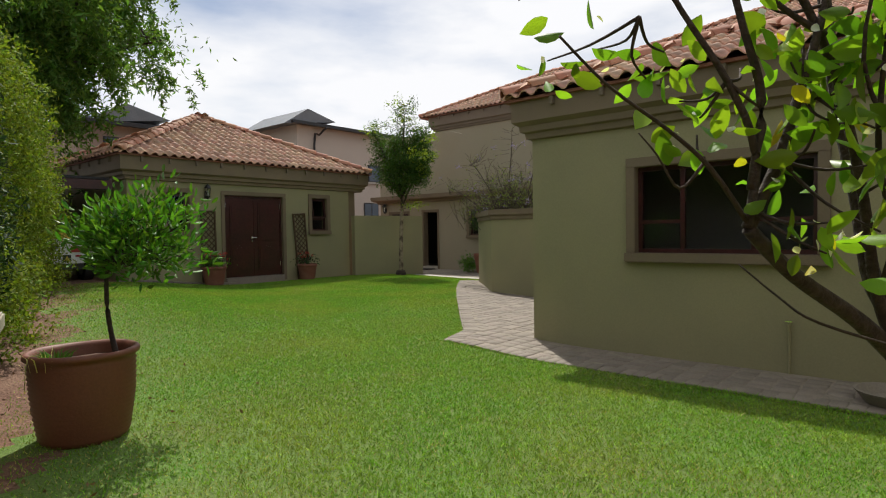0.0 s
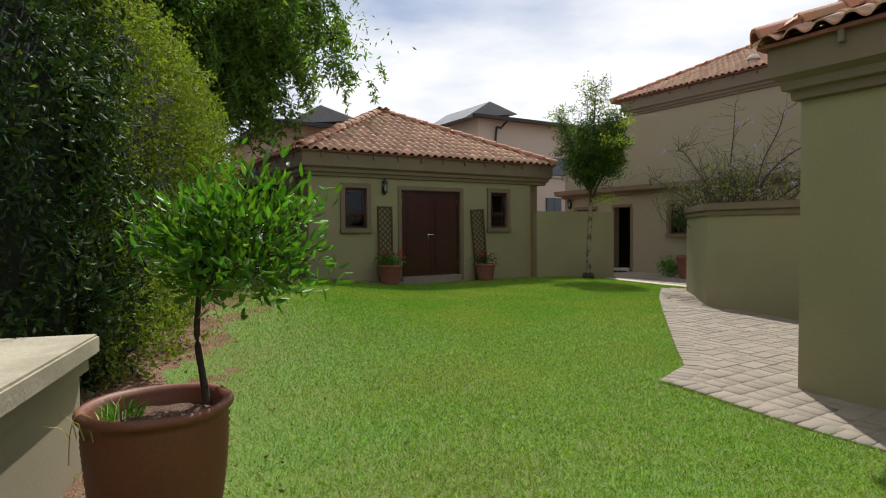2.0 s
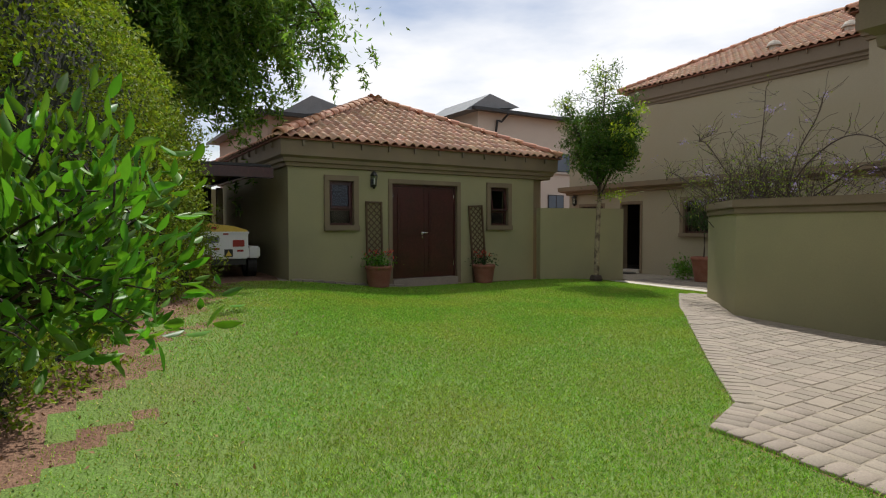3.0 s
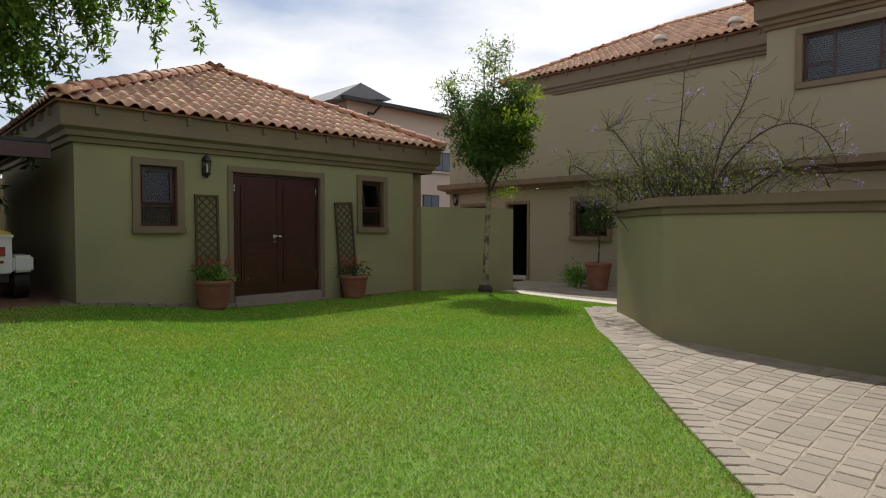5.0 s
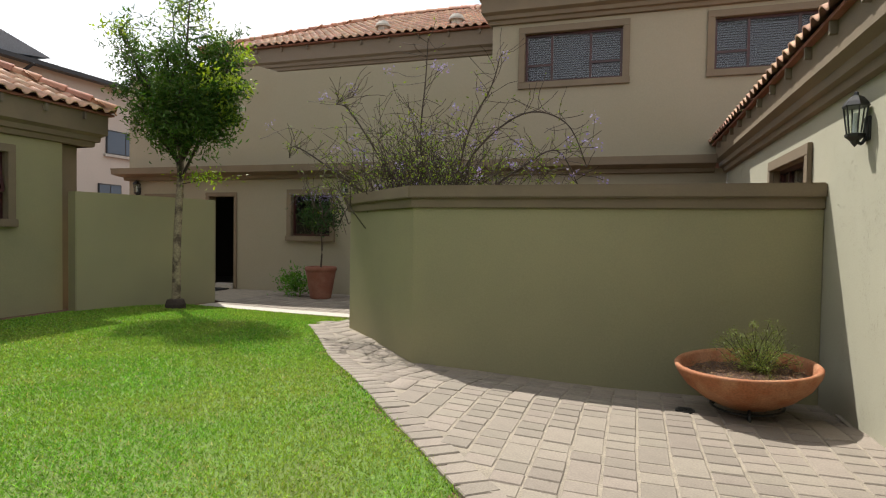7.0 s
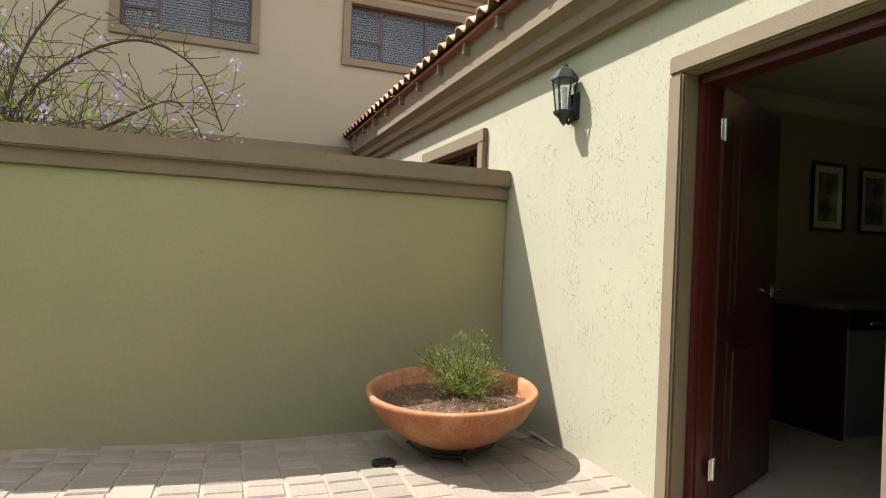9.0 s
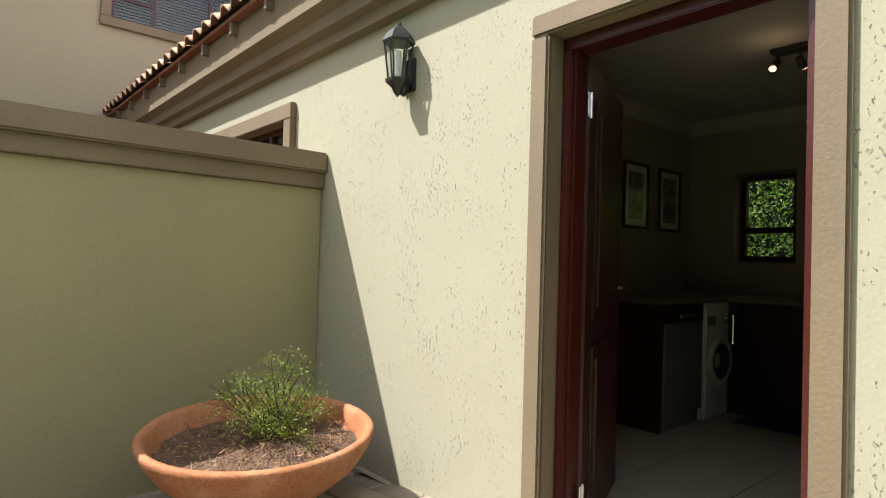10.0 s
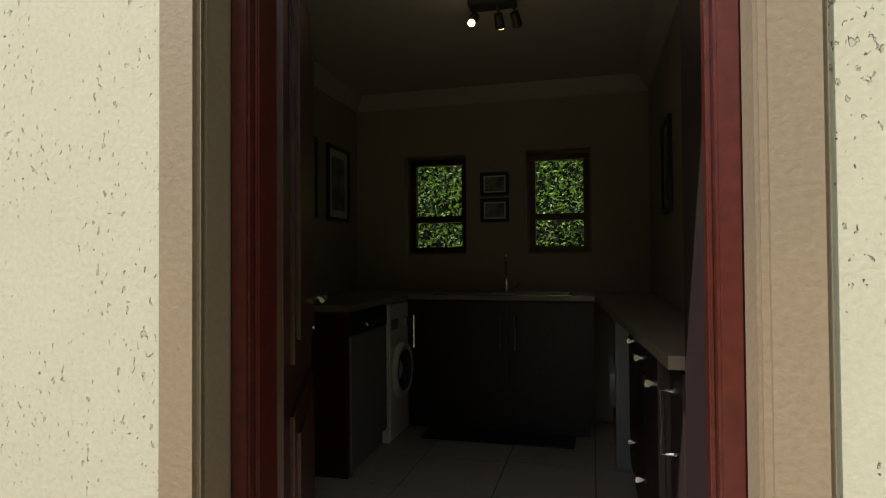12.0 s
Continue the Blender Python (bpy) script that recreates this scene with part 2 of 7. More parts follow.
LEAF_DARK = leafy("shrub_leaf", (0.036, 0.070, 0.024), 0.5, 0.55, 0.2, 0.15)
LEAF_TREE = leafy("feathery_leaf", (0.060, 0.115, 0.022), 0.45, 0.55, 0.3, 0.15)
LEAF_PEPPER = leafy("pepper_tree_leaf", (0.105, 0.190, 0.045), 0.45, 0.55, 0.45, 0.15)
LEAF_LIME = leafy("lime_leaf", (0.20, 0.28, 0.03), 0.35, 0.45, 0.45)
# near-black, paints in the shade deep between hedge and shrub leaves
HEDGE_SHADE = mat("hedge_shade_core", (0.009, 0.013, 0.006), 0.95, 0.3, 6, 40, 0.6)
GRASS = leafy("grass_blade", (0.165, 0.330, 0.036), 0.38, 0.7, 0.18, 0.15, 0.42, 0.8, 26, (0.300, 0.350, 0.060), 0.6, (0.42, 0.66))
STRAW = leafy("dry_grass", (0.42, 0.38, 0.13), 0.3, 0.7, 0.2)
VIOLET = leafy("violet_petal", (0.26, 0.20, 0.60), 0.2, 0.6, 0.4)
REDPETAL = leafy("red_petal", (0.55, 0.03, 0.03), 0.2, 0.6, 0.3)
WHITEPETAL = leafy("white_petal", (0.75, 0.75, 0.72), 0.1, 0.6, 0.3)
LITTER = leafy("leaf_litter", (0.25, 0.16, 0.08), 0.45, 0.8, 0.05)
WINDOW_GLASS = glass("window_glass", (0.80, 0.82, 0.84), base=0.03)
LAMP_GLASS = glass("lantern_glass", (0.85, 0.9, 0.88))
BLIND = mat("grey_blind_slat", (0.15, 0.15, 0.175), 0.6, 0.05, 3, 40, 0)
# dark colour that paints in the dimness of rooms behind openings
ROOM_SHADE = mat("room_shade", (0.05, 0.045, 0.04), 0.9, 0.05, 3, 40, 0)
TRAILER_WHITE = mat("trailer_white_paint", (0.72, 0.72, 0.70), 0.4, 0.05, 3, 40, 0.05)
TRAILER_YELLOW = mat("trailer_yellow_paint", (0.62, 0.42, 0.06), 0.4, 0.05, 3, 40, 0.05)
LAMP_RED = mat("red_lens", (0.30, 0.02, 0.02), 0.3, 0.05, 3, 40, 0)
FAR_WALL = mat("far_wall_paint", (0.30, 0.23, 0.18), 0.85, 0.05, 0.6, 20, 0.1)
FAR_PALE = mat("far_pale_paint", (0.50, 0.44, 0.37), 0.85, 0.05, 0.6, 20, 0.1)


# ---- mesh helpers ----
def box(bm, x0, y0, z0, x1, y1, z1, bevel=0.0, slot=0):
    m = Matrix.LocRotScale(((x0 + x1) / 2, (y0 + y1) / 2, (z0 + z1) / 2), None, (abs(x1 - x0), abs(y1 - y0), abs(z1 - z0)))
    r = bmesh.ops.create_cube(bm, size=1, matrix=m)
    if bevel:
        es = {e for v in r["verts"] for e in v.link_edges}
        bmesh.ops.bevel(bm, geom=list(es), offset=bevel, segments=2, affect="EDGES")
    return r["verts"]


def cyl(bm, p, q, r1, r2=None, n=12, cap=True):
    p, q = Vector(p), Vector(q)
    d = q - p
    m = Matrix.Translation((p + q) / 2) @ d.to_track_quat("Z", "Y").to_matrix().to_4x4()
    return bmesh.ops.create_cone(bm, cap_ends=cap, segments=n, radius1=r1, radius2=r1 if r2 is None else r2, depth=d.length, matrix=m)["verts"]


def lathe(bm, profile, n=40, centre=(0, 0), wobble=0.0):
    rings = []
    for r, z in profile:
        rings.append([bm.verts.new((centre[0] + (r + (wobble * math.sin(3 * a + z * 9) if r > 0.02 else 0)) * math.cos(a),
                                    centre[1] + r * math.sin(a), z)) for a in (2 * math.pi * k / n for k in range(n))])
    for a, b in zip(rings, rings[1:]):
        for k in range(n):
            bm.faces.new((a[k], a[(k + 1) % n], b[(k + 1) % n], b[k]))
    return rings


def link_part(name, me, material, parent, label="", kind="", smooth=False):
    for mm in (material if isinstance(material, (list, tuple)) else [material]):
        me.materials.append(mm)
    if smooth:
        me.polygons.foreach_set("use_smooth", [True] * len(me.polygons))
    ob = new(name, me)
    ob.parent = parent
    tagged(ob, label=label, kind=kind)
    return ob


def part(name, bm, material, parent=None, label="", kind="", smooth=False):
    bm.normal_update()
    me = bpy.data.meshes.new(name)
    bm.to_mesh(me)
    bm.free()
    return link_part(name, me, material, parent, label, kind, smooth)


def boxpart(name, dims, material, parent=None, bevel=0.0, label="", kind=""):
    bm = bmesh.new()
    box(bm, *dims, bevel=bevel)
    return part(name, bm, material, parent, label, kind)


def thing(name, label, category, m=None, group="", kind=""):
    e = new(name)
    e.empty_display_size = 0.2
    tagged(e, label, category, group, kind)
    if m is not None:
        e.matrix_world = m
    return e


def tube(bm, pts, radii, n=7, caps=True):
    pts = [Vector(p) for p in pts]
    rings = []
    for i, p in enumerate(pts):
        d = (pts[min(i + 1, len(pts) - 1)] - pts[max(i - 1, 0)]).normalized()
        q = d.to_track_quat("Z", "Y")
        r = radii[i] if isinstance(radii, (list, tuple)) else radii
        rings.append([bm.verts.new(p + q @ Vector((r * math.cos(2 * math.pi * k / n), r * math.sin(2 * math.pi * k / n), 0))) for k in range(n)])
    for a, b in zip(rings, rings[1:]):
        for k in range(n):
            bm.faces.new((a[k], a[(k + 1) % n], b[(k + 1) % n], b[k]))
    if caps:
        bm.faces.new(rings[0][::-1])
        bm.faces.new(rings[-1])


def smooth_path(pts, n=4):
    pts = [Vector(p) for p in pts]
    out = []
    for i in range(len(pts) - 1):
        p0, p1, p2, p3 = pts[max(i - 1, 0)], pts[i], pts[i + 1], pts[min(i + 2, len(pts) - 1)]
        for k in range(n):
            t = k / n
            out.append(0.5 * ((2 * p1) + (p2 - p0) * t + (2 * p0 - 5 * p1 + 4 * p2 - p3) * t * t + (3 * p1 - p0 - 3 * p2 + p3) * t ** 3))
    out.append(pts[-1])
    return out


def branch(bm, pts, r0, r1, n=7, steps=4):
    path = smooth_path(pts, steps)
    tube(bm, path, [r0 + (r1 - r0) * (i / (len(path) - 1)) ** 0.8 for i in range(len(path))], n)
    return path


LEAF_SHAPE = np.array([(0, 0, 0), (0.18, 0.34, 0.05), (0.42, 0.5, 0.07), (0.68, 0.42, 0.04), (0.87, 0.2, -0.02), (1, 0, -0.09),
                       (0.87, -0.2, -0.02), (0.68, -0.42, 0.04), (0.42, -0.5, 0.07), (0.18, -0.34, 0.05)])


def leaf_mesh(name, centres, length, width, material, parent=None, label="", kind="", seed=1, up=0.3, out_from=None, droop=0.0, simple=False):
    """Many small folded leaves as one mesh: six-cornered leaves, or plain lozenges."""
    rng = np.random.default_rng(seed)
    c = np.asarray(centres, dtype=float)
    n = len(c)
    d = rng.normal(size=(n, 3))
    if out_from is not None:
        o = c - np.asarray(out_from)
        o /= np.linalg.norm(o, axis=1)[:, None] + 1e-6
        d = d * 0.75 + o * 1.0
    d[:, 2] += up - droop
    d /= np.linalg.norm(d, axis=1)[:, None] + 1e-9
    side = np.cross(d, rng.normal(size=(n, 3)) * 0.8 + np.array([0, 0, 0.8]))
    side /= np.linalg.norm(side, axis=1)[:, None] + 1e-9
    nrm = np.cross(d, side)
    size = rng.uniform(0.65, 1.25, n)[:, None]
    shape = LEAF_SHAPE[[0, 2, 5, 8]].copy() if simple else LEAF_SHAPE
    if simple:
        shape[1, 0] = shape[3, 0] = 0.45
    k = len(shape)
    v = np.empty((n, k, 3))
    for i, (a, b, h) in enumerate(shape):
        v[:, i] = c + (d * a * length + side * b * width + nrm * h * length) * size
    if simple:
        tri = np.array([(0, 1, 2), (0, 2, 3)])
    else:
        tri = np.array([(0, 1, 5), (1, 2, 5), (2, 3, 5), (3, 4, 5), (0, 5, 9), (9, 5, 8), (8, 5, 7), (7, 5, 6)])
    f = (np.arange(n)[:, None, None] * k + tri[None]).reshape(-1, 3)
    return tri_mesh(name, v.reshape(-1, 3), f, material, parent, label, kind, smooth=not simple)


def tri_mesh(name, v, f, material, parent=None, label="", kind="", smooth=False):
    me = bpy.data.meshes.new(name)
    me.vertices.add(len(v))
    me.vertices.foreach_set("co", np.ascontiguousarray(v, dtype=np.float32).ravel())
    me.loops.add(f.size)
    me.loops.foreach_set("vertex_index", np.ascontiguousarray(f, dtype=np.int32).ravel())
    me.polygons.add(len(f))
    me.polygons.foreach_set("loop_start", np.arange(0, f.size, 3, dtype=np.int32))
    me.polygons.foreach_set("loop_total", np.full(len(f), 3, dtype=np.int32))
    me.update(calc_edges=True)
    return link_part(name, me, material, parent, label, kind, smooth)


def inside(x, y, poly):
    """Which of the points lie in the polygon."""
    x, y = np.asarray(x, float), np.asarray(y, float)
    res = np.zeros(x.shape, bool)
    n = len(poly)
    for i in range(n):
        x1, y1 = poly[i]
        x2, y2 = poly[(i + 1) % n]
        if y1 == y2:
            continue
        cond = ((y1 > y) != (y2 > y)) & (x < (x2 - x1) * (y - y1) / (y2 - y1) + x1)
        res ^= cond
    return res


# ---- lie of the land ----
def sm(a, b, t):
    t = np.clip((np.asarray(t, float) - a) / (b - a), 0, 1)
    return t * t * (3 - 2 * t)


def ground_z(x, y):
    x, y = np.asarray(x, float), np.asarray(y, float)
    yy = y + 0.25 * (x + 9)
    amp = 0.10 + 0.20 * (1 - sm(-9.5, -4.5, x))
    ramp = amp * (1 - sm(3.2, 7.0, yy))
    crown = 0.085 * (1 - sm(-7.5, -5.2, x)) * (1 - sm(11.0, 13.0, yy)) * sm(-30, -12, x)
    low = -0.06 * sm(-4.6, -3.0, x) * sm(4.0, 5.5, y) * (1 - sm(6.5, 8.0, y))
    dip = -0.10 * sm(9.4, 10.5, y) * sm(-9.0, -7.2, x) * (1 - sm(13.0, 14.0, y))
    return ramp + crown + low + dip


def border_gap(x, y):
    """How far a spot lies from the hedge's foot."""
    return y - (1.02 - 0.335 * (x + 5.35))


def gz(x, y):
    return float(ground_z(x, y))


EDGE = [(-9.45, 11.85), (-8.3, 10.3), (-7.0, 8.72), (-5.78, 7.30), (-4.78, 6.15), (-4.55, 5.48), (-3.0, 5.42), (0.6, 5.36)]
PAVED = EDGE + [(0.6, 6.5), (-3.7, 6.5), (-3.7, 10.8), (-7.3, 10.8), (-8.75, 12.2), (-8.75, 16.1), (-16.5, 16.1), (-16.5, 14.6), (-12.4, 13.85), (-12.0, 13.15), (-9.3, 13.0)]
LAWN = EDGE + [(0.6, -3.0), (-2.2, -3.0), (-2.4, 0.2), (-4.55, 0.9), (-5.4, 1.35), (-6.6, 1.75), (-8.3, 2.35), (-9.2, 2.55), (-10.4, 3.0), (-12.0, 3.45),
               (-12.9, 3.9), (-13.2, 4.3), (-13.3, 5.3), (-13.25, 8.0), (-13.2, 11.4), (-12.6, 13.1), (-12.0, 13.12), (-9.4, 12.95)]


def build_ground():
    xs = np.concatenate([[-900, -300, -100, -50, -30, -22], np.arange(-17, 3.01, 0.15), [5, 10, 30, 100, 300, 900]])
    ys = np.concatenate([[-900, -300, -100, -40, -15, -6], np.arange(-3, 17.01, 0.15), [22, 30, 60, 120, 300, 900]])
    X, Y = np.meshgrid(xs, ys)
    Z = ground_z(X, Y)
    Z = np.where(inside(X, Y, PAVED), Z - 0.05, Z - 0.02)
    Z = np.where((X > -3.75) & (X < 0) & (Y > 6.4) & (Y < 15.8), -0.3, Z)
    nx, ny = len(xs), len(ys)
    v = np.stack([X, Y, Z], -1).reshape(-1, 3)
    me = bpy.data.meshes.new("ground")
    faces = [(j * nx + i, j * nx + i + 1, (j + 1) * nx + i + 1, (j + 1) * nx + i) for j in range(ny - 1) for i in range(nx - 1)]
    me.from_pydata(v.tolist(), [], faces)
    cx = (X[:-1, :-1] + X[1:, 1:]) / 2
    cy = (Y[:-1, :-1] + Y[1:, 1:]) / 2
    wob = 0.35 * np.sin(cx * 2.3) * np.sin(cy * 3.1 + cx) + 0.2 * np.sin(cx * 7.1 + cy * 5.3)
    isl = (inside(cx, cy, LAWN) & (border_gap(cx, cy) + wob > 0.55)).reshape(-1)
    me.polygons.foreach_set("use_smooth", [True] * len(faces))
    link_part("ground", me, [SOIL, TURF], None, "red garden soil with mown turf over most of it", "structure")
    me.polygons.foreach_set("material_index", isl.astype(np.int32))


build_ground()


# ---- building parts ----
def wall_x(bm, x0, x1, y0, y1, z0, z1, holes=()):
    """A wall between x0 and x1 that runs along y, with openings (y0, y1, z0, z1)."""
    holes = [(a - 0.015, b + 0.015, c - 0.015, d + 0.015) for a, b, c, d in holes]
    cuts = sorted({y0, y1, *[h[0] for h in holes], *[h[1] for h in holes]})
    for a, b in zip(cuts, cuts[1:]):
        hs = sorted((h[2], h[3]) for h in holes if h[0] <= a + 1e-6 and h[1] >= b - 1e-6)
        z = z0
        for lo, hi in hs:
            if lo > z + 1e-4:
                box(bm, x0, a, z, x1, b, lo)
            z = hi
        if z < z1 - 1e-4:
            box(bm, x0, a, z, x1, b, z1)
    bmesh.ops.remove_doubles(bm, verts=bm.verts, dist=1e-4)


def wall_y(bm, y0, y1, x0, x1, z0, z1, holes=()):
    tmp = bmesh.new()
    wall_x(tmp, 0, 1, x0, x1, z0, z1, holes)
    me = bpy.data.meshes.new("tmp")
    for v in tmp.verts:
        v.co = (v.co.y, y0 + (y1 - y0) * v.co.x, v.co.z)
    tmp.to_mesh(me)
    tmp.free()
    bm.from_mesh(me)
    bpy.data.meshes.remove(me)
    bmesh.ops.recalc_face_normals(bm, faces=bm.faces)


def swept(name, rect, profile, material, parent, label=""):
    """A moulding round a rectangle (x0, y0, x1, y1): the profile is a list of (how far out, z)."""
    bm = bmesh.new()
    x0, y0, x1, y1 = rect
    rings = [[bm.verts.new(p) for p in ((x0 - o, y0 - o, z), (x1 + o, y0 - o, z), (x1 + o, y1 + o, z), (x0 - o, y1 + o, z))] for o, z in profile]
    for a, b in zip(rings, rings[1:]):
        for k in range(4):
            bm.faces.new((a[k], a[(k + 1) % 4], b[(k + 1) % 4], b[k]))
    return part(name, bm, material, parent, label)


def cornice_profile(z, top):
    return [(0.003, z), (0.055, z + 0.012), (0.065, z + 0.08), (0.11, z + 0.095), (0.12, z + 0.165), (0.185, z + 0.21), (0.19, top), (0.0, top + 0.015)]


def tile_data(name, w=0.21, length=0.40, thick=0.016):
    """One roll-and-pan clay tile: x across, y up the slope, z out of it."""
    prof = [(-0.5, 0.0), (-0.33, 0.006), (-0.22, 0.028), (-0.1, 0.052), (0.05, 0.060), (0.2, 0.052), (0.31, 0.028), (0.42, 0.006), (0.54, 0.0)]
    v, f = [], []
    n = len(prof)
    for y, dz in ((0, 0.018), (length, 0.0)):
        for a, h in prof:
            v.append((a * w, y, h + dz))
    for a, h in prof:
        v.append((a * w, 0.0, h + 0.018 - thick))
    for i in range(n - 1):
        f += [(i, i + 1, n + i + 1), (i, n + i + 1, n + i), (2 * n + i, 2 * n + i + 1, i + 1), (2 * n + i, i + 1, i)]
    me = bpy.data.meshes.new(name)
    me.from_pydata(v, [], f)
    me.polygons.foreach_set("use_smooth", [i % 4 < 2 for i in range(len(f))])
    return me, np.array(v), np.array(f)


TILE_ME, TILE_V, TILE_F = tile_data("roof_tile")
TILE_ME.materials.append(TILE)


def ridge_data():
    v, f = [], []
    n = 7
    for y, r in ((0, 0.115), (0.02, 0.125), (0.40, 0.098)):
        for k in range(n):
            a = math.pi * k / (n - 1)
            v.append((1.15 * r * math.cos(a), y, r * math.sin(a)))
    for k in range(n):
        a = math.pi * k / (n - 1)
        v.append((0.098 * math.cos(a), 0, 0.083 * math.sin(a)))
    for j in range(2):
        for k in range(n - 1):
            f += [(j * n + k, j * n + k + 1, (j + 1) * n + k + 1), (j * n + k, (j + 1) * n + k + 1, (j + 1) * n + k)]
    for k in range(n - 1):
        f += [(3 * n + k, 3 * n + k + 1, k + 1), (3 * n + k, k + 1, k)]
    me = bpy.data.meshes.new("ridge_tile")
    me.from_pydata(v, [], f)
    me.polygons.foreach_set("use_smooth", [True] * (len(f) - 2 * (n - 1)) + [False] * (2 * (n - 1)))
    me.materials.append(RIDGE)
    return me


RIDGE_ME = ridge_data()
DEFERRED = []


def slope_frames(p0, p1, up_h, pitch, keep, w=0.21, course=0.345, rows=None, seed=0):
    """Poses for tiles on a slope: eave from p0 to p1, rising towards the level direction up_h. keep(u, s) tells which stay: metres along and up."""
    rng = random.Random(seed)
    p0, p1 = Vector(p0), Vector(p1)
    u = (p1 - p0).normalized()
    h = Vector((up_h[0], up_h[1], 0)).normalized()
    s = (h * math.cos(pitch) + Vector((0, 0, 1)) * math.sin(pitch)).normalized()
    nrm = u.cross(s)
    if nrm.z < 0:
        u2, start = -u, p1
        nrm = u2.cross(s)
    else:
        u2, start = u, p0
    length = (p1 - p0).length
    nu = round(length / w)
    w = length / nu
    out = []
    for r in range(rows):
        for i in range(nu):
            a = (i + 0.5) * w
            ss = r * course
            if not keep(a, ss + course * 0.4, length):
                continue
            o = start + u2 * (a + rng.uniform(-0.004, 0.004)) + s * (ss - 0.04) + nrm * (0.012 + rng.uniform(-0.002, 0.003))
            m = Matrix((u2, s, nrm)).transposed().to_4x4()
            m.translation = o
            out.append(m @ Matrix.Rotation(rng.uniform(-0.012, 0.012), 4, "Z"))
    return out


def lay_tiles(parent, frames, near, separate=300):
    """The tiles nearest to the place near are pieces of their own, the rest one part."""
    frames.sort(key=lambda m: (m.translation - Vector(near)).length)
    DEFERRED.append((parent, "roof_tile", TILE_ME, frames[:separate]))
    rest = frames[separate:]
    if rest:
        v = np.concatenate([TILE_V @ np.array(m.to_3x3()).T + np.array(m.translation) for m in rest])
        f = np.concatenate([TILE_F + len(TILE_V) * i for i in range(len(rest))])
        me_ob = tri_mesh("roof_tiles_beyond", v, f, TILE_FAR, parent, "", "stuff")
        flags = np.tile(np.arange(len(TILE_F)) % 4 < 2, len(rest))
        me_ob.data.polygons.foreach_set("use_smooth", flags)


def lay_ridge(parent, a, b):
    a, b = Vector(a), Vector(b)
    d = (b - a)
    n = max(1, round(d.length / 0.36))
    d = d.normalized()
    x = d.cross(Vector((0, 0, 1))).normalized()
    z = x.cross(d)
    ms = []
    for i in range(n):
        m = Matrix((x, d, z)).transposed().to_4x4()
        m.translation = a + (b - a) * (i / n) + z * (0.035 + 0.004 * (i % 2))
        ms.append(m)
    DEFERRED.append((parent, "ridge_tile", RIDGE_ME, ms))


def hip_roof(parent, rect, z, pitch, near, sides="WSEN", separate=300, seed=1):
    """A hipped roof over the eaves' rectangle; the ridge runs along its longer way."""
    x0, y0, x1, y1 = rect
    lx, ly = x1 - x0, y1 - y0
    half = min(lx, ly) / 2
    rise = half * math.tan(pitch)
    if lx >= ly:
        r0, r1 = (x0 + half, (y0 + y1) / 2, z + rise), (x1 - half, (y0 + y1) / 2, z + rise)
    else:
        r0, r1 = ((x0 + x1) / 2, y0 + half, z + rise), ((x0 + x1) / 2, y1 - half, z + rise)
    c = [(x0, y0, z), (x1, y0, z), (x1, y1, z), (x0, y1, z)]
    bm = bmesh.new()
    vs = [bm.verts.new(p) for p in c] + [bm.verts.new(r0), bm.verts.new(r1)]
    low = [bm.verts.new((p[0], p[1], p[2] - 0.03)) for p in c]
    if lx >= ly:
        faces = [(0, 1, 5, 4), (1, 2, 5), (2, 3, 4, 5), (3, 0, 4)]
    else:
        faces = [(0, 1, 4), (1, 2, 5, 4), (2, 3, 5), (3, 0, 4, 5)]
    for f in faces:
        bm.faces.new([vs[i] for i in f])
    for k in range(4):
        bm.faces.new((low[k], low[(k + 1) % 4], vs[(k + 1) % 4], vs[k]))
    bm.faces.new(low[::-1])
    roof = part("roof", bm, TERRA_DARK, parent, "hipped roof of ribbed terracotta tiles")
    cp = math.cos(pitch)
    course = 0.345
    frames = []
    ways = {"S": (c[0], c[1], (0, 1)), "N": (c[2], c[3], (0, -1)), "W": (c[3], c[0], (1, 0)), "E": (c[1], c[2], (-1, 0))}
    for k in sides:
        a, b, up = ways[k]
        rows = int(half / cp / course) + 1
        frames += slope_frames(a, b, up, pitch, lambda u, s, L: s * cp < half + 0.02 and s * cp - 0.10 < u < L - (s * cp - 0.10), rows=rows, seed=seed + ord(k))
    lay_tiles(roof, frames, near, separate)
    ends = {"SW": (c[0], r0), "SE": (c[1], r0 if lx < ly else r1), "NE": (c[2], r1), "NW": (c[3], r1 if lx < ly else r0)}
    for k, (a, b) in ends.items():
        if k[0] in sides or k[1] in sides:
            lay_ridge(roof, Vector(a) + Vector((0, 0, 0.01)), b)
    if (Vector(r1) - Vector(r0)).length > 0.3:
        lay_ridge(roof, r0, r1)
    return roof


def rafter_ends(parent, points, out, z, n=None):
    for x, y in points:
        m = pose(x, y, z, 0, 0, math.degrees(math.atan2(out[1], out[0])))
        bm = bmesh.new()
        box(bm, -0.02, -0.022, -0.11, 0.05, 0.022, 0.0, 0.004)
        bm.transform(m)
        part("rafter_end", bm, TAUPE_FAR, parent)


def wall_pose(x, y, z, facing):
    """A pose whose x runs along the wall (to the right for one who faces it), y into the wall, z up."""
    rz = {"-y": 0, "-x": -90, "+x": 90, "+y": 180}[facing]
    return pose(x, y, z, 0, 0, rz)


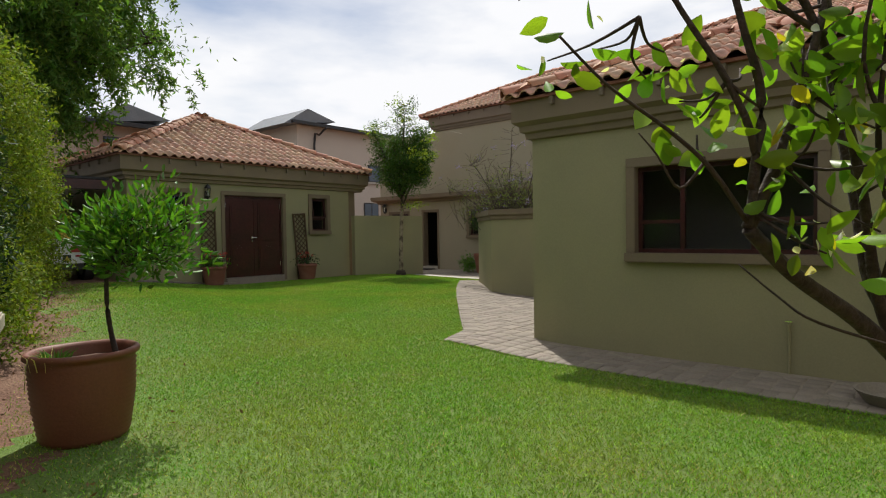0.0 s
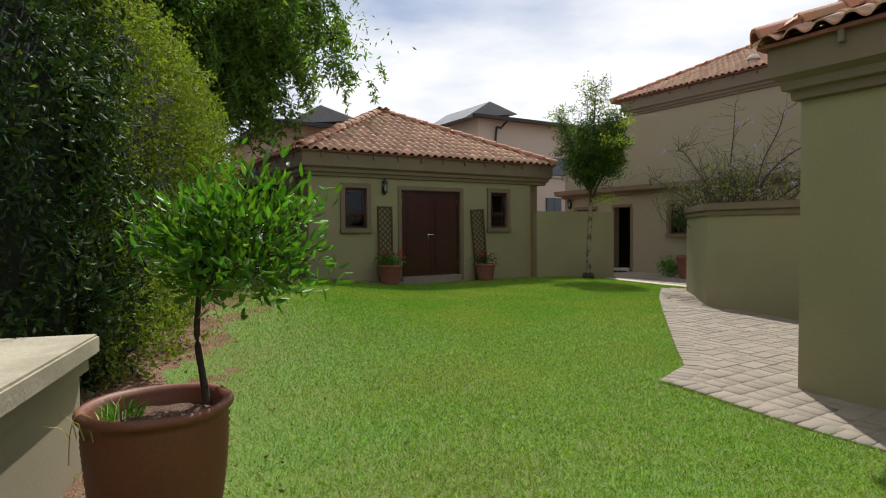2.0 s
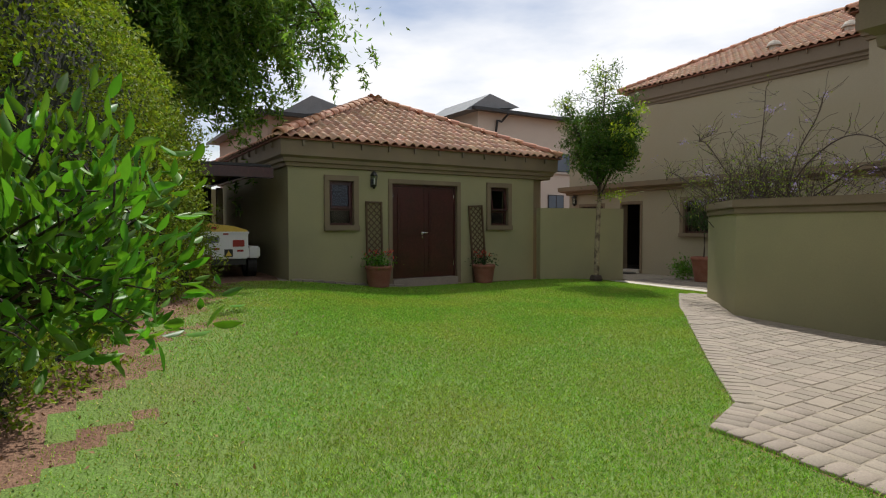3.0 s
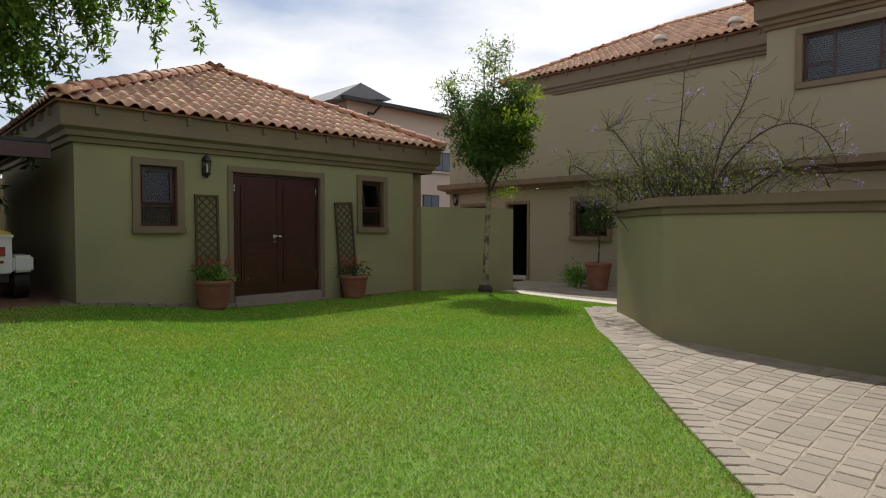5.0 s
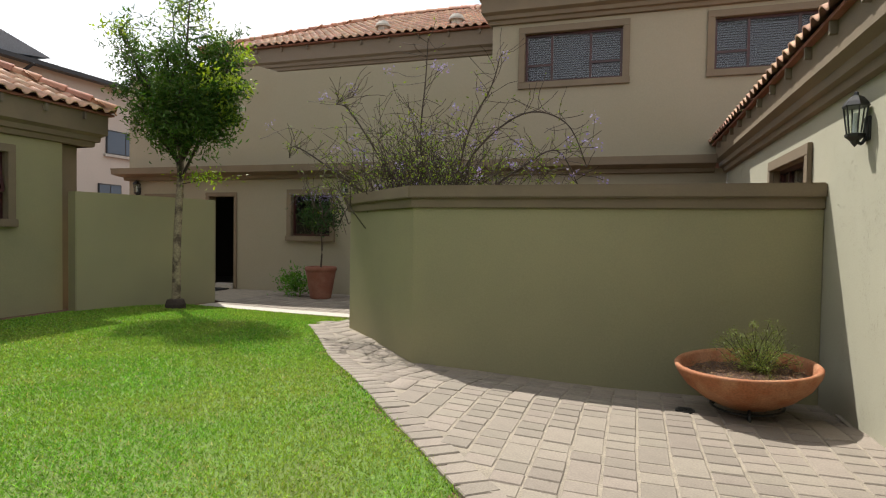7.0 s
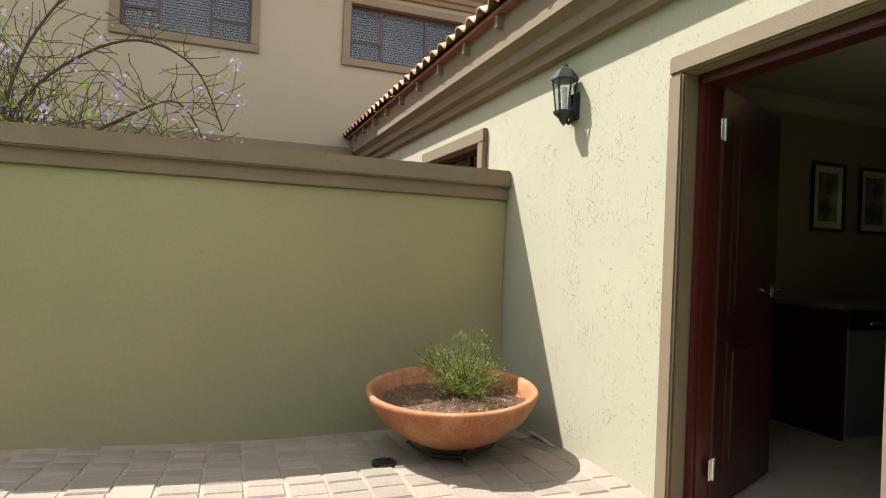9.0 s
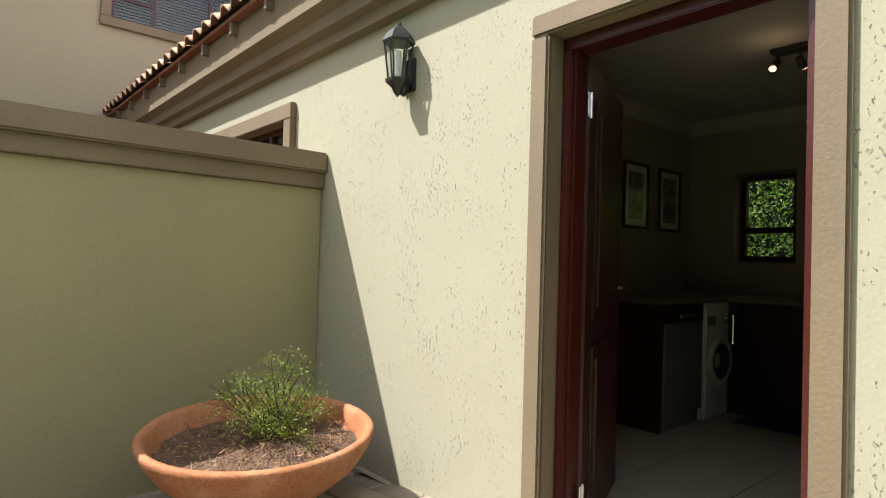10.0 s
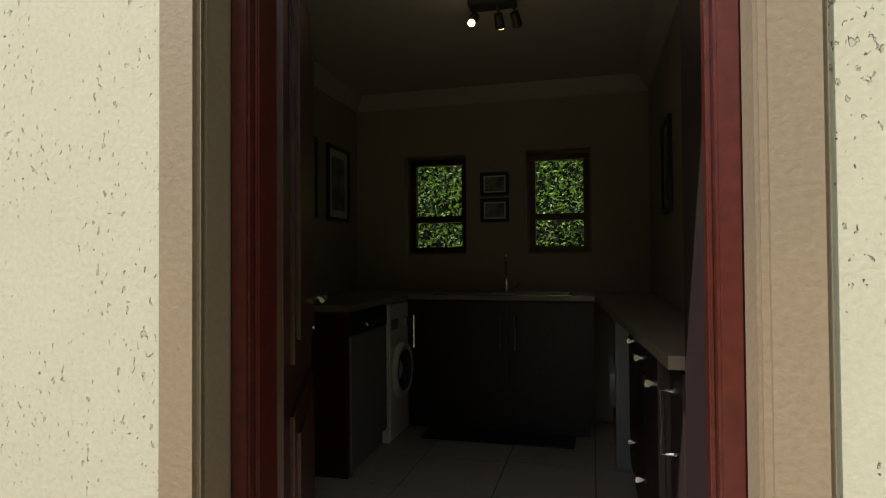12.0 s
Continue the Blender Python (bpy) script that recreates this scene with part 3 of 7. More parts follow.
def window(parent, m, w, h, sill=True, layout="top_hung", trim=0.11, blind=False, open_deg=0, room=True, sill_drop=0.0):
    """m: the pose of the opening's lower left corner on the wall's face. Trim stands proud, the frame sits back."""
    win = new("window")
    win.parent = parent
    win.matrix_local = m
    bm = bmesh.new()
    p = 0.045
    for d in ((-trim, -p, h, w + trim, -0.001, h + trim), (-trim, -p, 0, 0, -0.001, h), (w, -p, 0, w + trim, -0.001, h)):
        box(bm, *d, bevel=0.006)
    for d in ((-0.014, 0, 0, 0, 0.14, h), (w, 0, 0, w + 0.014, 0.14, h), (-0.014, 0, h, w + 0.014, 0.14, h + 0.014)):
        box(bm, *d)
    part("surround", bm, TAUPE, win)
    bm = bmesh.new()
    box(bm, -trim - 0.01, -p - (0.035 if sill else 0), -trim, w + trim + 0.01, -0.001, 0.0, bevel=0.008)
    box(bm, -0.014, 0, -0.014, w + 0.014, 0.14, 0.0)
    part("sill", bm, TAUPE, win)
    f = 0.045
    bm = bmesh.new()
    for d in ((0, 0.06, 0, w, 0.12, f), (0, 0.06, h - f, w, 0.12, h), (0, 0.06, f, f, 0.12, h - f), (w - f, 0.06, f, w, 0.12, h - f)):
        box(bm, *d, bevel=0.004)
    cells = []
    if layout == "top_hung":
        zc = h * 0.36
        box(bm, f, 0.065, zc - 0.025, w - f, 0.115, zc + 0.025)
        cells = [(f, w - f, f, zc - 0.025, 0), (f, w - f, zc + 0.025, h - f, open_deg)]
    elif layout == "triple":
        a, b = w * 0.28, w * 0.68
        zc = h * 0.36
        for xx in (a, b):
            box(bm, xx - 0.022, 0.065, f, xx + 0.022, 0.115, h - f)
        box(bm, f, 0.066, zc - 0.02, a - 0.022, 0.114, zc + 0.02)
        box(bm, b + 0.022, 0.066, zc - 0.02, w - f, 0.114, zc + 0.02)
        cells = [(f, a - 0.022, f, zc - 0.02, 0), (f, a - 0.022, zc + 0.02, h - f, open_deg), (a + 0.022, b - 0.022, f, h - f, 0),
                 (b + 0.022, w - f, f, zc - 0.02, 0), (b + 0.022, w - f, zc + 0.02, h - f, open_deg)]
    elif layout == "double":
        a = w * 0.5
        box(bm, a - 0.022, 0.065, f, a + 0.022, 0.115, h - f)
        cells = [(f, a - 0.022, f, h - f, 0), (a + 0.022, w - f, f, h - f, 0)]
    part("frame", bm, MAHOGANY, win)
    for x0, x1, z0, z1, deg in cells:
        bm = bmesh.new()
        box(bm, x0, 0.088, z0, x1, 0.092, z1)
        bm2 = None
        if deg:
            rot = Matrix.Translation((0, 0.08, z1)) @ Matrix.Rotation(radians(-deg), 4, "X") @ Matrix.Translation((0, -0.08, -z1))
            bm.transform(rot)
            bm2 = bmesh.new()
            s = 0.035
            for d in ((x0, 0.06, z0, x1, 0.10, z0 + s), (x0, 0.06, z1 - s, x1, 0.10, z1), (x0, 0.06, z0 + s, x0 + s, 0.10, z1 - s), (x1 - s, 0.06, z0 + s, x1, 0.10, z1 - s)):
                box(bm2, *d)
            bm2.transform(rot)
            part("sash", bm2, MAHOGANY, win)
        pane = part("pane", bm, WINDOW_GLASS, win)
        pane.visible_shadow = False
    if blind:
        n = int((h - 0.1) / 0.042)
        for k in range(n):
            bm = bmesh.new()
            box(bm, 0.05, 0.15, -0.001, w - 0.05, 0.19, 0.001)
            bm.transform(Matrix.Translation((0, 0, 0.06 + k * 0.042)) @ Matrix.Translation((0, 0.17, 0)) @ Matrix.Rotation(radians(58), 4, "X") @ Matrix.Translation((0, -0.17, 0)))
            part("blind_slat", bm, BLIND, win)
    # closed shell added behind the panes, its colour standing in for indoor shade
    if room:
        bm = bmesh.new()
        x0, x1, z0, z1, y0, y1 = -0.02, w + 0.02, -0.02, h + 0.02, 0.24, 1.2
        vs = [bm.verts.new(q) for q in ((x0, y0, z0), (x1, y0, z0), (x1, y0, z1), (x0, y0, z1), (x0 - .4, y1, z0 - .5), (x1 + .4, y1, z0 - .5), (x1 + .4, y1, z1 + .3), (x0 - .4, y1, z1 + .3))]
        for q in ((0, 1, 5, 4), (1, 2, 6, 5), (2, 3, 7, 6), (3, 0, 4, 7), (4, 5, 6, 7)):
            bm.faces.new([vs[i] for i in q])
        part("reveal", bm, ROOM_SHADE, win)
    return win


def door_surround(parent, m, w, h, trim=0.12):
    for d in ((-0.012, 0.001, 0.001, 0.003, 0.070, h - 0.003), (w - 0.003, 0.001, 0.001, w + 0.012, 0.070, h - 0.003), (-0.012, 0.001, h - 0.002, w + 0.012, 0.070, h + 0.012)):
        bm = bmesh.new()
        box(bm, *d)
        bm.transform(m)
        part("reveal_lining", bm, TAUPE, parent)
    for d in ((-trim, -0.024, 0, 0, -0.001, h), (w, -0.024, 0, w + trim, -0.001, h), (-trim, -0.024, h, w + trim, -0.001, h + trim)):
        bm = bmesh.new()
        box(bm, *d, bevel=0.010)
        bm.transform(m)
        part("trim", bm, TAUPE, parent)
    for d in ((-0.014, 0, 0, 0, 0.235, h), (w, 0, 0, w + 0.014, 0.235, h), (-0.014, 0, h, w + 0.014, 0.235, h + 0.014)):
        bm = bmesh.new()
        box(bm, *d)
        bm.transform(m)
        part("reveal", bm, TAUPE, parent)


def panelled_leaf(w, h, t=0.042):
    """A door leaf with raised panels: x across from the hinge, y through it, z up."""
    bm = bmesh.new()
    box(bm, 0, 0, 0, w, t, h, bevel=0.004)
    s = 0.11
    for z0, z1 in ((0.16, h * 0.40), (h * 0.40 + 0.11, h - 0.14)):
        for y in (-0.001, t + 0.001):
            yo = -0.012 if y < 0 else 0.012
            a = box(bm, s, min(y, y + yo), z0, w - s, max(y, y + yo), z1, bevel=0.006)
            b = box(bm, s + 0.05, min(y, y + yo * 1.7), z0 + 0.05, w - s - 0.05, max(y, y + yo * 1.7), z1 - 0.05, bevel=0.008)
    return bm


def lever_handle(parent, m, flip=1):
    bm = bmesh.new()
    box(bm, -0.022, -0.012, -0.02, 0.022, 0.0, 0.05, 0.003)
    cyl(bm, (0, 0, 0.02), (0, -0.055, 0.02), 0.009, n=10)
    tube(bm, smooth_path([(0, -0.05, 0.02), (0.05 * flip, -0.055, 0.024), (0.12 * flip, -0.048, 0.018)], 3), 0.008, 8)
    bm.transform(m)
    h = part("handle", bm, CHROME, parent, "chrome lever handle", smooth=False)
    bm = bmesh.new()
    cyl(bm, (0, 0.0, -0.075), (0, -0.016, -0.075), 0.014, n=12)
    bm.transform(m)
    part("keyhole_plate", bm, CHROME, parent)
    return h


def wall_lantern(m, label):
    """m: wall pose at the middle of its back plate."""
    t = thing("wall_lantern", label, "outdoor lamp", m)
    bm = bmesh.new()
    box(bm, -0.05, -0.018, -0.15, 0.05, 0.0, 0.02, 0.006)
    tube(bm, smooth_path([(0, -0.015, -0.12), (0, -0.045, -0.17), (0, -0.082, -0.13)], 4), 0.011, 8)
    part("bracket", bm, BLACK_IRON, t)
    bm = bmesh.new()
    c = (0, -0.082)
    rings = lathe(bm, [(0.001, -0.19), (0.022, -0.165), (0.03, -0.145), (0.062, -0.118), (0.066, -0.10), (0.05, -0.095), (0.001, -0.094)], 6, c)
    part("base", bm, BLACK_IRON, t)
    bm = bmesh.new()
    lathe(bm, [(0.082, 0.085), (0.086, 0.095), (0.07, 0.125), (0.045, 0.155), (0.018, 0.17), (0.014, 0.19), (0.001, 0.20)], 6, c)
    lathe(bm, [(0.001, 0.084), (0.082, 0.085)], 6, c)
    part("cap", bm, BLACK_IRON, t)
    for k in range(6):
        a = math.pi * k / 3
        bm = bmesh.new()
        cyl(bm, (c[0] + 0.050 * math.cos(a), c[1] + 0.050 * math.sin(a), -0.096), (c[0] + 0.074 * math.cos(a), c[1] + 0.074 * math.sin(a), 0.088), 0.0055, n=5)
        part("bar", bm, BLACK_IRON, t)
    bm = bmesh.new()
    lathe(bm, [(0.046, -0.094), (0.069, 0.084)], 6, c)
    g = part("glass", bm, LAMP_GLASS, t)
    g.visible_shadow = False
    bm = bmesh.new()
    cyl(bm, (c[0], c[1], -0.094), (c[0], c[1], -0.05), 0.016, n=10)
    cyl(bm, (c[0], c[1], -0.05), (c[0], c[1], 0.045), 0.018, 0.014, n=10)
    part("bulb", bm, WHITE_ENAMEL, t)
    return t


# ---- garden house ----
FX = -13.467
garden_house = thing("garden_house", "green-beige plastered garden house with taupe trim and hipped terracotta roof", "house")
bm = bmesh.new()
gw1, gw2 = (6.14, 6.67, 1.41, 2.32), (10.19, 10.72, 1.41, 2.32)
gdoor = (7.575, 9.245, 0.24, 2.31)
wall_x(bm, FX - 0.24, FX, 5.30, 11.55, -0.25, 2.58, [gw1, gw2, gdoor])
part("wall", bm, PLASTER_SMOOTH, garden_house, "green-beige plastered wall")
for d in ((-19.6, 5.30, -0.25, FX - 0.24, 5.54, 2.58), (-19.6, 11.31, -0.25, FX - 0.24, 11.55, 2.58), (-19.6, 5.54, -0.25, -19.36, 11.31, 2.58)):
    boxpart("wall", d, PLASTER_SMOOTH, garden_house)
swept("cornice", (-20.05, 5.30, FX, 12.0), cornice_profile(2.56, 3.07), TAUPE, garden_house, "taupe stepped plaster cornice")
EV = 0.25
hip_roof(garden_house, (-20.3, 5.30 - EV, FX + EV, 12.0 + EV), 3.10, radians(25.5), (-12, 8, 3), "WSEN", 300, 4)
rafter_ends(garden_house, [(FX + 0.19, 5.55 + 0.62 * i) for i in range(11)], (1, 0), 3.06)
rafter_ends(garden_house, [(-13.8 - 0.62 * i, 5.30 - 0.19) for i in range(8)], (0, -1), 3.06)
for hole, deg in ((gw1, 4), (gw2, 11)):
    window(garden_house, wall_pose(FX, hole[0], hole[2], "+x"), hole[1] - hole[0], hole[3] - hole[2], open_deg=deg, sill=True)
dw = gdoor[1] - gdoor[0]
door_surround(garden_house, wall_pose(FX, gdoor[0], 0.09, "+x"), dw, gdoor[3] - 0.09, 0.10)
boxpart("doorstep", (FX - 0.24, gdoor[0], 0.05, FX + 0.06, gdoor[1], 0.235), PAVER_FAR, garden_house, 0.008)
dbl = new("double_door")
dbl.parent = garden_house
dbl.matrix_local = wall_pose(FX, gdoor[0], 0.24, "+x")
bm = bmesh.new()
dh = gdoor[3] - gdoor[2]
for d in ((0, 0.06, 0, 0.05, 0.14, dh - 0.05), (dw - 0.05, 0.06, 0, dw, 0.14, dh - 0.05), (0, 0.06, dh - 0.05, dw, 0.14, dh)):
    box(bm, *d, bevel=0.004)
part("frame", bm, MAHOGANY, dbl)
lw = (dw - 0.10 - 0.006) / 2
for x0 in (0.05, 0.05 + lw + 0.006):
    bm = panelled_leaf(lw, dh - 0.058)
    bm.transform(Matrix.Translation((x0, 0.075, 0.004)))
    part("leaf", bm, MAHOGANY, dbl, "closed mahogany door leaf with raised panels")
lever_handle(dbl, Matrix.Translation((0.05 + lw - 0.05, 0.075, 0.98)), 1)
for z in (0.25, dh - 0.3):
    for x0 in (0.052, dw - 0.052):
        bm = bmesh.new()
        cyl(bm, (x0, 0.068, z), (x0, 0.068, z + 0.1), 0.008, n=8)
        part("hinge", bm, CHROME, dbl)
# backing sheet in the same painted shade
boxpart("room_back", (-16.0, 5.6, 0.0, -15.9, 11.2, 2.5), ROOM_SHADE, garden_house)
boxpart("downpipe_pier", (FX - 0.45, 11.62, 0.0, FX - 0.12, 11.90, 2.57), TAUPE, garden_house, 0.01)
wall_lantern(wall_pose(FX, 7.11, 2.36, "+x"), "black hexagonal wall lantern with clear glass beside the garden house door")

# low screen wall beside the garden house
screen = thing("screen_wall", "low green-beige plastered screen wall running from the garden house corner", "wall", pose(-13.1, 11.46, 0, 0, 0, math.degrees(math.atan2(13.78 - 11.46, -12.52 + 13.1))))
L = math.hypot(13.78 - 11.46, 0.58)
boxpart("wall", (0, 0, -0.2, L, 0.22, 1.84), PLASTER_SMOOTH, screen, 0.01)

# ---- main house: laundry wing, then north wing ----
NX, NY = -3.80, 6.335
main_house = thing("main_house", "plastered family house with low laundry wing and two-storey wing", "house")
ldoor = (7.868, 8.80, -0.30, 2.05)
kwin = (11.12, 12.5, 1.15, 2.08)
nwin = (-2.49, -0.80, 1.05, 1.98)
bm = bmesh.new()
wall_x(bm, NX, NX + 0.24, NY + 0.24, 15.9, -0.30, 2.44, [ldoor, kwin])
part("laundry_wall", bm, PLASTER, main_house, "green plaster with torn trowel pits, coloured paler for sun")
bm = bmesh.new()
wall_y(bm, NY, NY + 0.24, NX, -0.10, -0.30, 2.44, [nwin])
part("wall", bm, PLASTER_SMOOTH, main_house, "green-beige plastered end wall")
bm = bmesh.new()
lw1, lw2 = (9.06, 9.53, 1.20, 1.95), (8.12, 8.57, 1.20, 1.95)
wall_x(bm, -0.34, -0.10, NY + 0.24, 15.9, -0.30, 2.44, [lw2, lw1])
part("wall", bm, ROOM_WALL, main_house)
boxpart("partition", (NX + 0.24, 7.50, -0.30, -0.34, 7.70, 2.44), ROOM_WALL, main_house)
boxpart("partition", (NX + 0.24, 9.95, -0.30, -0.34, 10.10, 2.44), ROOM_WALL, main_house)
boxpart("laundry_ceiling", (NX + 0.24, 7.70, 2.46, -0.34, 9.95, 2.52), ROOM_CEILING, main_house, kind="structure")
bm = bmesh.new()
for (a, b) in (((NX + .24, 7.70), (-.34, 7.70)), ((-.34, 7.70), (-.34, 9.95)), ((-.34, 9.95), (NX + .24, 9.95)), ((NX + .24, 9.95), (NX + .24, 7.70))):
    d = Vector((b[0] - a[0], b[1] - a[1], 0)).normalized()
    nn = Vector((-d.y, d.x, 0))
    p = [Vector((*a, 2.35)), Vector((*a, 2.37)) + nn * 0.015, Vector((*a, 2.44)) + nn * 0.075, Vector((*a, 2.458)) + nn * 0.09]
    q = [Vector((*b, 2.35)), Vector((*b, 2.37)) + nn * 0.015, Vector((*b, 2.44)) + nn * 0.075, Vector((*b, 2.458)) + nn * 0.09]
    for k in range(3):
        bm.faces.new([bm.verts.new(v) for v in (p[k], q[k], q[k + 1], p[k + 1])])
part("coving", bm, ROOM_CEILING, main_house)
swept("cornice", (NX, NY, -0.10, 15.9), cornice_profile(2.42, 2.88), TAUPE, main_house, "taupe stepped plaster cornice")
hip_roof(main_house, (NX - 0.25, NY - 0.25, 0.15, 19.5), 2.90, radians(22.0), (-4, 7, 3), "WSE", 300, 9)
rafter_ends(main_house, [(NX - 0.19, 6.7 + 0.62 * i) for i in range(15)], (-1, 0), 2.885)
rafter_ends(main_house, [(-3.4 + 0.62 * i, NY - 0.19) for i in range(6)], (0, -1), 2.885)
window(main_house, wall_pose(nwin[0], NY, nwin[2], "-y"), nwin[1] - nwin[0], nwin[3] - nwin[2], layout="triple", trim=0.10)
window(main_house, wall_pose(NX, kwin[1], kwin[2], "-x"), kwin[1] - kwin[0], kwin[3] - kwin[2], layout="triple")
for hole in (lw1, lw2):
    win = window(main_house, wall_pose(-0.10, hole[0], hole[2], "+x"), hole[1] - hole[0], hole[3] - hole[2], trim=0.09, room=False)
door_surround(main_house, wall_pose(NX, ldoor[1], -0.2, "-x"), ldoor[1] - ldoor[0], ldoor[3] + 0.2, 0.09)
boxpart("doorstep", (NX - 0.03, ldoor[0] + 0.001, -0.2, NX + 0.24, ldoor[1] - 0.001, -0.035), KERB, main_house, 0.006)
# door frame of red wood
bm = bmesh.new()
fx0, fx1 = NX + 0.075, NX + 0.185
for y0, y1 in ((ldoor[0], ldoor[0] + 0.042), (ldoor[1] - 0.042, ldoor[1])):
    box(bm, fx0, y0, -0.035, fx1, y1, ldoor[3] - 0.05, bevel=0.005)
    s = 0.010 if y0 < 8.3 else -0.010
    yy = y1 if y0 < 8.3 else y0
    box(bm, fx0 + 0.02, min(yy, yy + s), -0.035, fx0 + 0.055, max(yy, yy + s), ldoor[3] - 0.05, bevel=0.003)
box(bm, fx0, ldoor[0], ldoor[3] - 0.05, fx1, ldoor[1], ldoor[3], bevel=0.005)
part("door_frame", bm, RED_JAMB, main_house, "red varnished door frame")
leaf = new("laundry_door")
leaf.parent = main_house
leaf.matrix_local = pose(NX + 0.19, ldoor[1] - 0.052, -0.02, 0, 0, 23)
bm = panelled_leaf(0.815, 2.015)
part("leaf", bm, MAHOGANY, leaf, "mahogany door leaf with raised panels, standing open into the room")
lever_handle(leaf, Matrix.Translation((0.735, 0.0, 1.02)), -1)
lever_handle(leaf, Matrix.Translation((0.735, 0.042, 1.02)) @ Matrix.Rotation(math.pi, 4, "Z"), 1)
for z in (0.16, 1.76):
    bm = bmesh.new()
    box(bm, 0.0, -0.0035, z, 0.032, -0.001, z + 0.10)
    box(bm, -0.036, -0.0045, z, -0.006, -0.002, z + 0.10)
    cyl(bm, (-0.003, -0.008, z - 0.003), (-0.003, -0.008, z + 0.103), 0.006, n=8)
    for zz in (0.02, 0.05, 0.08):
        cyl(bm, (0.018, -0.0035, z + zz), (0.018, -0.006, z + zz), 0.004, n=6)
    part("hinge", bm, CHROME, leaf, "steel hinge")
wall_lantern(wall_pose(NX, 9.725, 2.15, "-x"), "black hexagonal wall lantern with clear glass beside the laundry door")

# north wing
WY = 15.91
bm = bmesh.new()
hdoor = (-14.42, -13.75, -0.2, 2.05)
hwin = (-12.28, -11.35, 1.20, 2.08)
hdoor2 = (-16.15, -15.2, -0.2, 2.03)
wall_y(bm, WY, WY + 0.24, -16.7, NX, -0.3, 2.5, [hdoor, hwin, hdoor2])
boxpart("lower_side_wall", (-16.7, WY + 0.24, -0.3, -16.46, 19.0, 2.5), CREAM, main_house)
part("lower_wall", bm, CREAM, main_house, "beige plastered ground-floor wall in shade")
uw1, uw2 = (-7.30, -5.55, 4.15, 5.05), (-4.05, -2.15, 4.17, 5.05)
bm = bmesh.new()
wall_y(bm, WY, WY + 0.24, -7.93, 4.5, 2.70, 5.32, [uw1, uw2])
part("upper_wall", bm, CREAM, main_house, "beige plastered upper wall")
bm = bmesh.new()
wall_y(bm, WY, WY + 0.20, -16.7, -7.93, 2.70, 4.71)
box(bm, -16.7, WY, 4.71, -13.15, WY + 0.20, 4.88)
vs = [bm.verts.new(p) for p in ((-13.15, WY, 4.71), (-12.6, WY, 4.71), (-13.15, WY, 4.88), (-13.15, WY + .2, 4.71), (-12.6, WY + .2, 4.71), (-13.15, WY + .2, 4.88))]
for f in ((0, 1, 2), (5, 4, 3), (1, 4, 5, 2)):
    bm.faces.new([vs[i] for i in f])
part("parapet", bm, CREAM, main_house, "beige plastered terrace parapet with a stepped end")
boxpart("upper_side_wall", (-7.93, WY + 0.24, 2.7, -7.69, 22, 5.32), CREAM, main_house)
boxpart("side_parapet", (-16.7, WY + 0.2, 2.7, -16.5, 19, 4.88), CREAM, main_house)
bm = bmesh.new()
prof = [(0.003, 2.42), (0.08, 2.43), (0.09, 2.50), (0.17, 2.52), (0.27, 2.56), (0.28, 2.70), (-0.002, 2.71)]
ringsA = [[bm.verts.new(p) for p in ((-16.7 - o, 19.0, z), (-16.7 - o, WY - o, z), (NX - 0.20, WY - o, z))] for o, z in prof]
for a, b in zip(ringsA, ringsA[1:]):
    for k in range(2):
        bm.faces.new((a[k], a[k + 1], b[k + 1], b[k]))
part("band_course", bm, TAUPE, main_house, "taupe stepped band between the storeys")
swept("upper_cornice", (-7.93, WY, 4.5, 24.0), cornice_profile(5.25, 5.82), TAUPE, main_house, "taupe stepped cornice under the upper roof")
hip_roof(main_house, (-8.22, WY - 0.28, 5.0, 24.5), 5.86, radians(25), (-8, 15, 6), "WS", 300, 21)
# set-back wall behind the terrace
bm = bmesh.new()
wall_y(bm, 18.3, 18.54, -15.9, -7.69, 2.7, 5.5)
part("terrace_wall", bm, CREAM, main_house)
boxpart("terrace_floor", (-16.5, WY + 0.2, 2.6, -7.93, 18.3, 2.72), KERB, main_house)
swept("terrace_cornice", (-15.9, 18.3, -7.3, 25.0), cornice_profile(5.46, 6.02), TAUPE_FAR, main_house)
hip_roof(main_house, (-16.5, 18.02, -6.0, 26.0), 6.06, radians(26), (-11, 18, 6), "WS", 300, 31)
rafter_ends(main_house, [(-15.5 + 0.75 * i, 18.3 - 0.19) for i in range(10)], (0, -1), 6.02)
for x, y in ((-11.42, 18.67), (-9.45, 18.58)):
    bm = bmesh.new()
    lathe(bm, [(0.14, -0.15), (0.13, 0.06), (0.20, 0.07), (0.19, 0.12), (0.13, 0.20), (0.05, 0.235), (0.001, 0.24)], 16)
    bm.transform(pose(x, y, 6.10 + (y - 18.02) * 0.488))
    part("roof_vent", bm, KERB, main_house, "pale capped roof vent")
for hole in (uw1, uw2):
    window(main_house, wall_pose(hole[0], WY, hole[2], "-y"), hole[1] - hole[0], hole[3] - hole[2], layout="triple", trim=0.12, sill=False, blind=True)
window(main_house, wall_pose(hwin[0], WY, hwin[2], "-y"), hwin[1] - hwin[0], hwin[3] - hwin[2], layout="double")
door_surround(main_house, wall_pose(hdoor[0], WY, 0.0, "-y"), hdoor[1] - hdoor[0], hdoor[3], 0.09)
door_surround(main_house, wall_pose(hdoor2[0], WY, 0.0, "-y"), hdoor2[1] - hdoor2[0], hdoor2[3], 0.09)
boxpart("doorstep", (hdoor[0], WY - 0.08, 0.0, hdoor[1], WY + 0.3, 0.09), KERB, main_house)
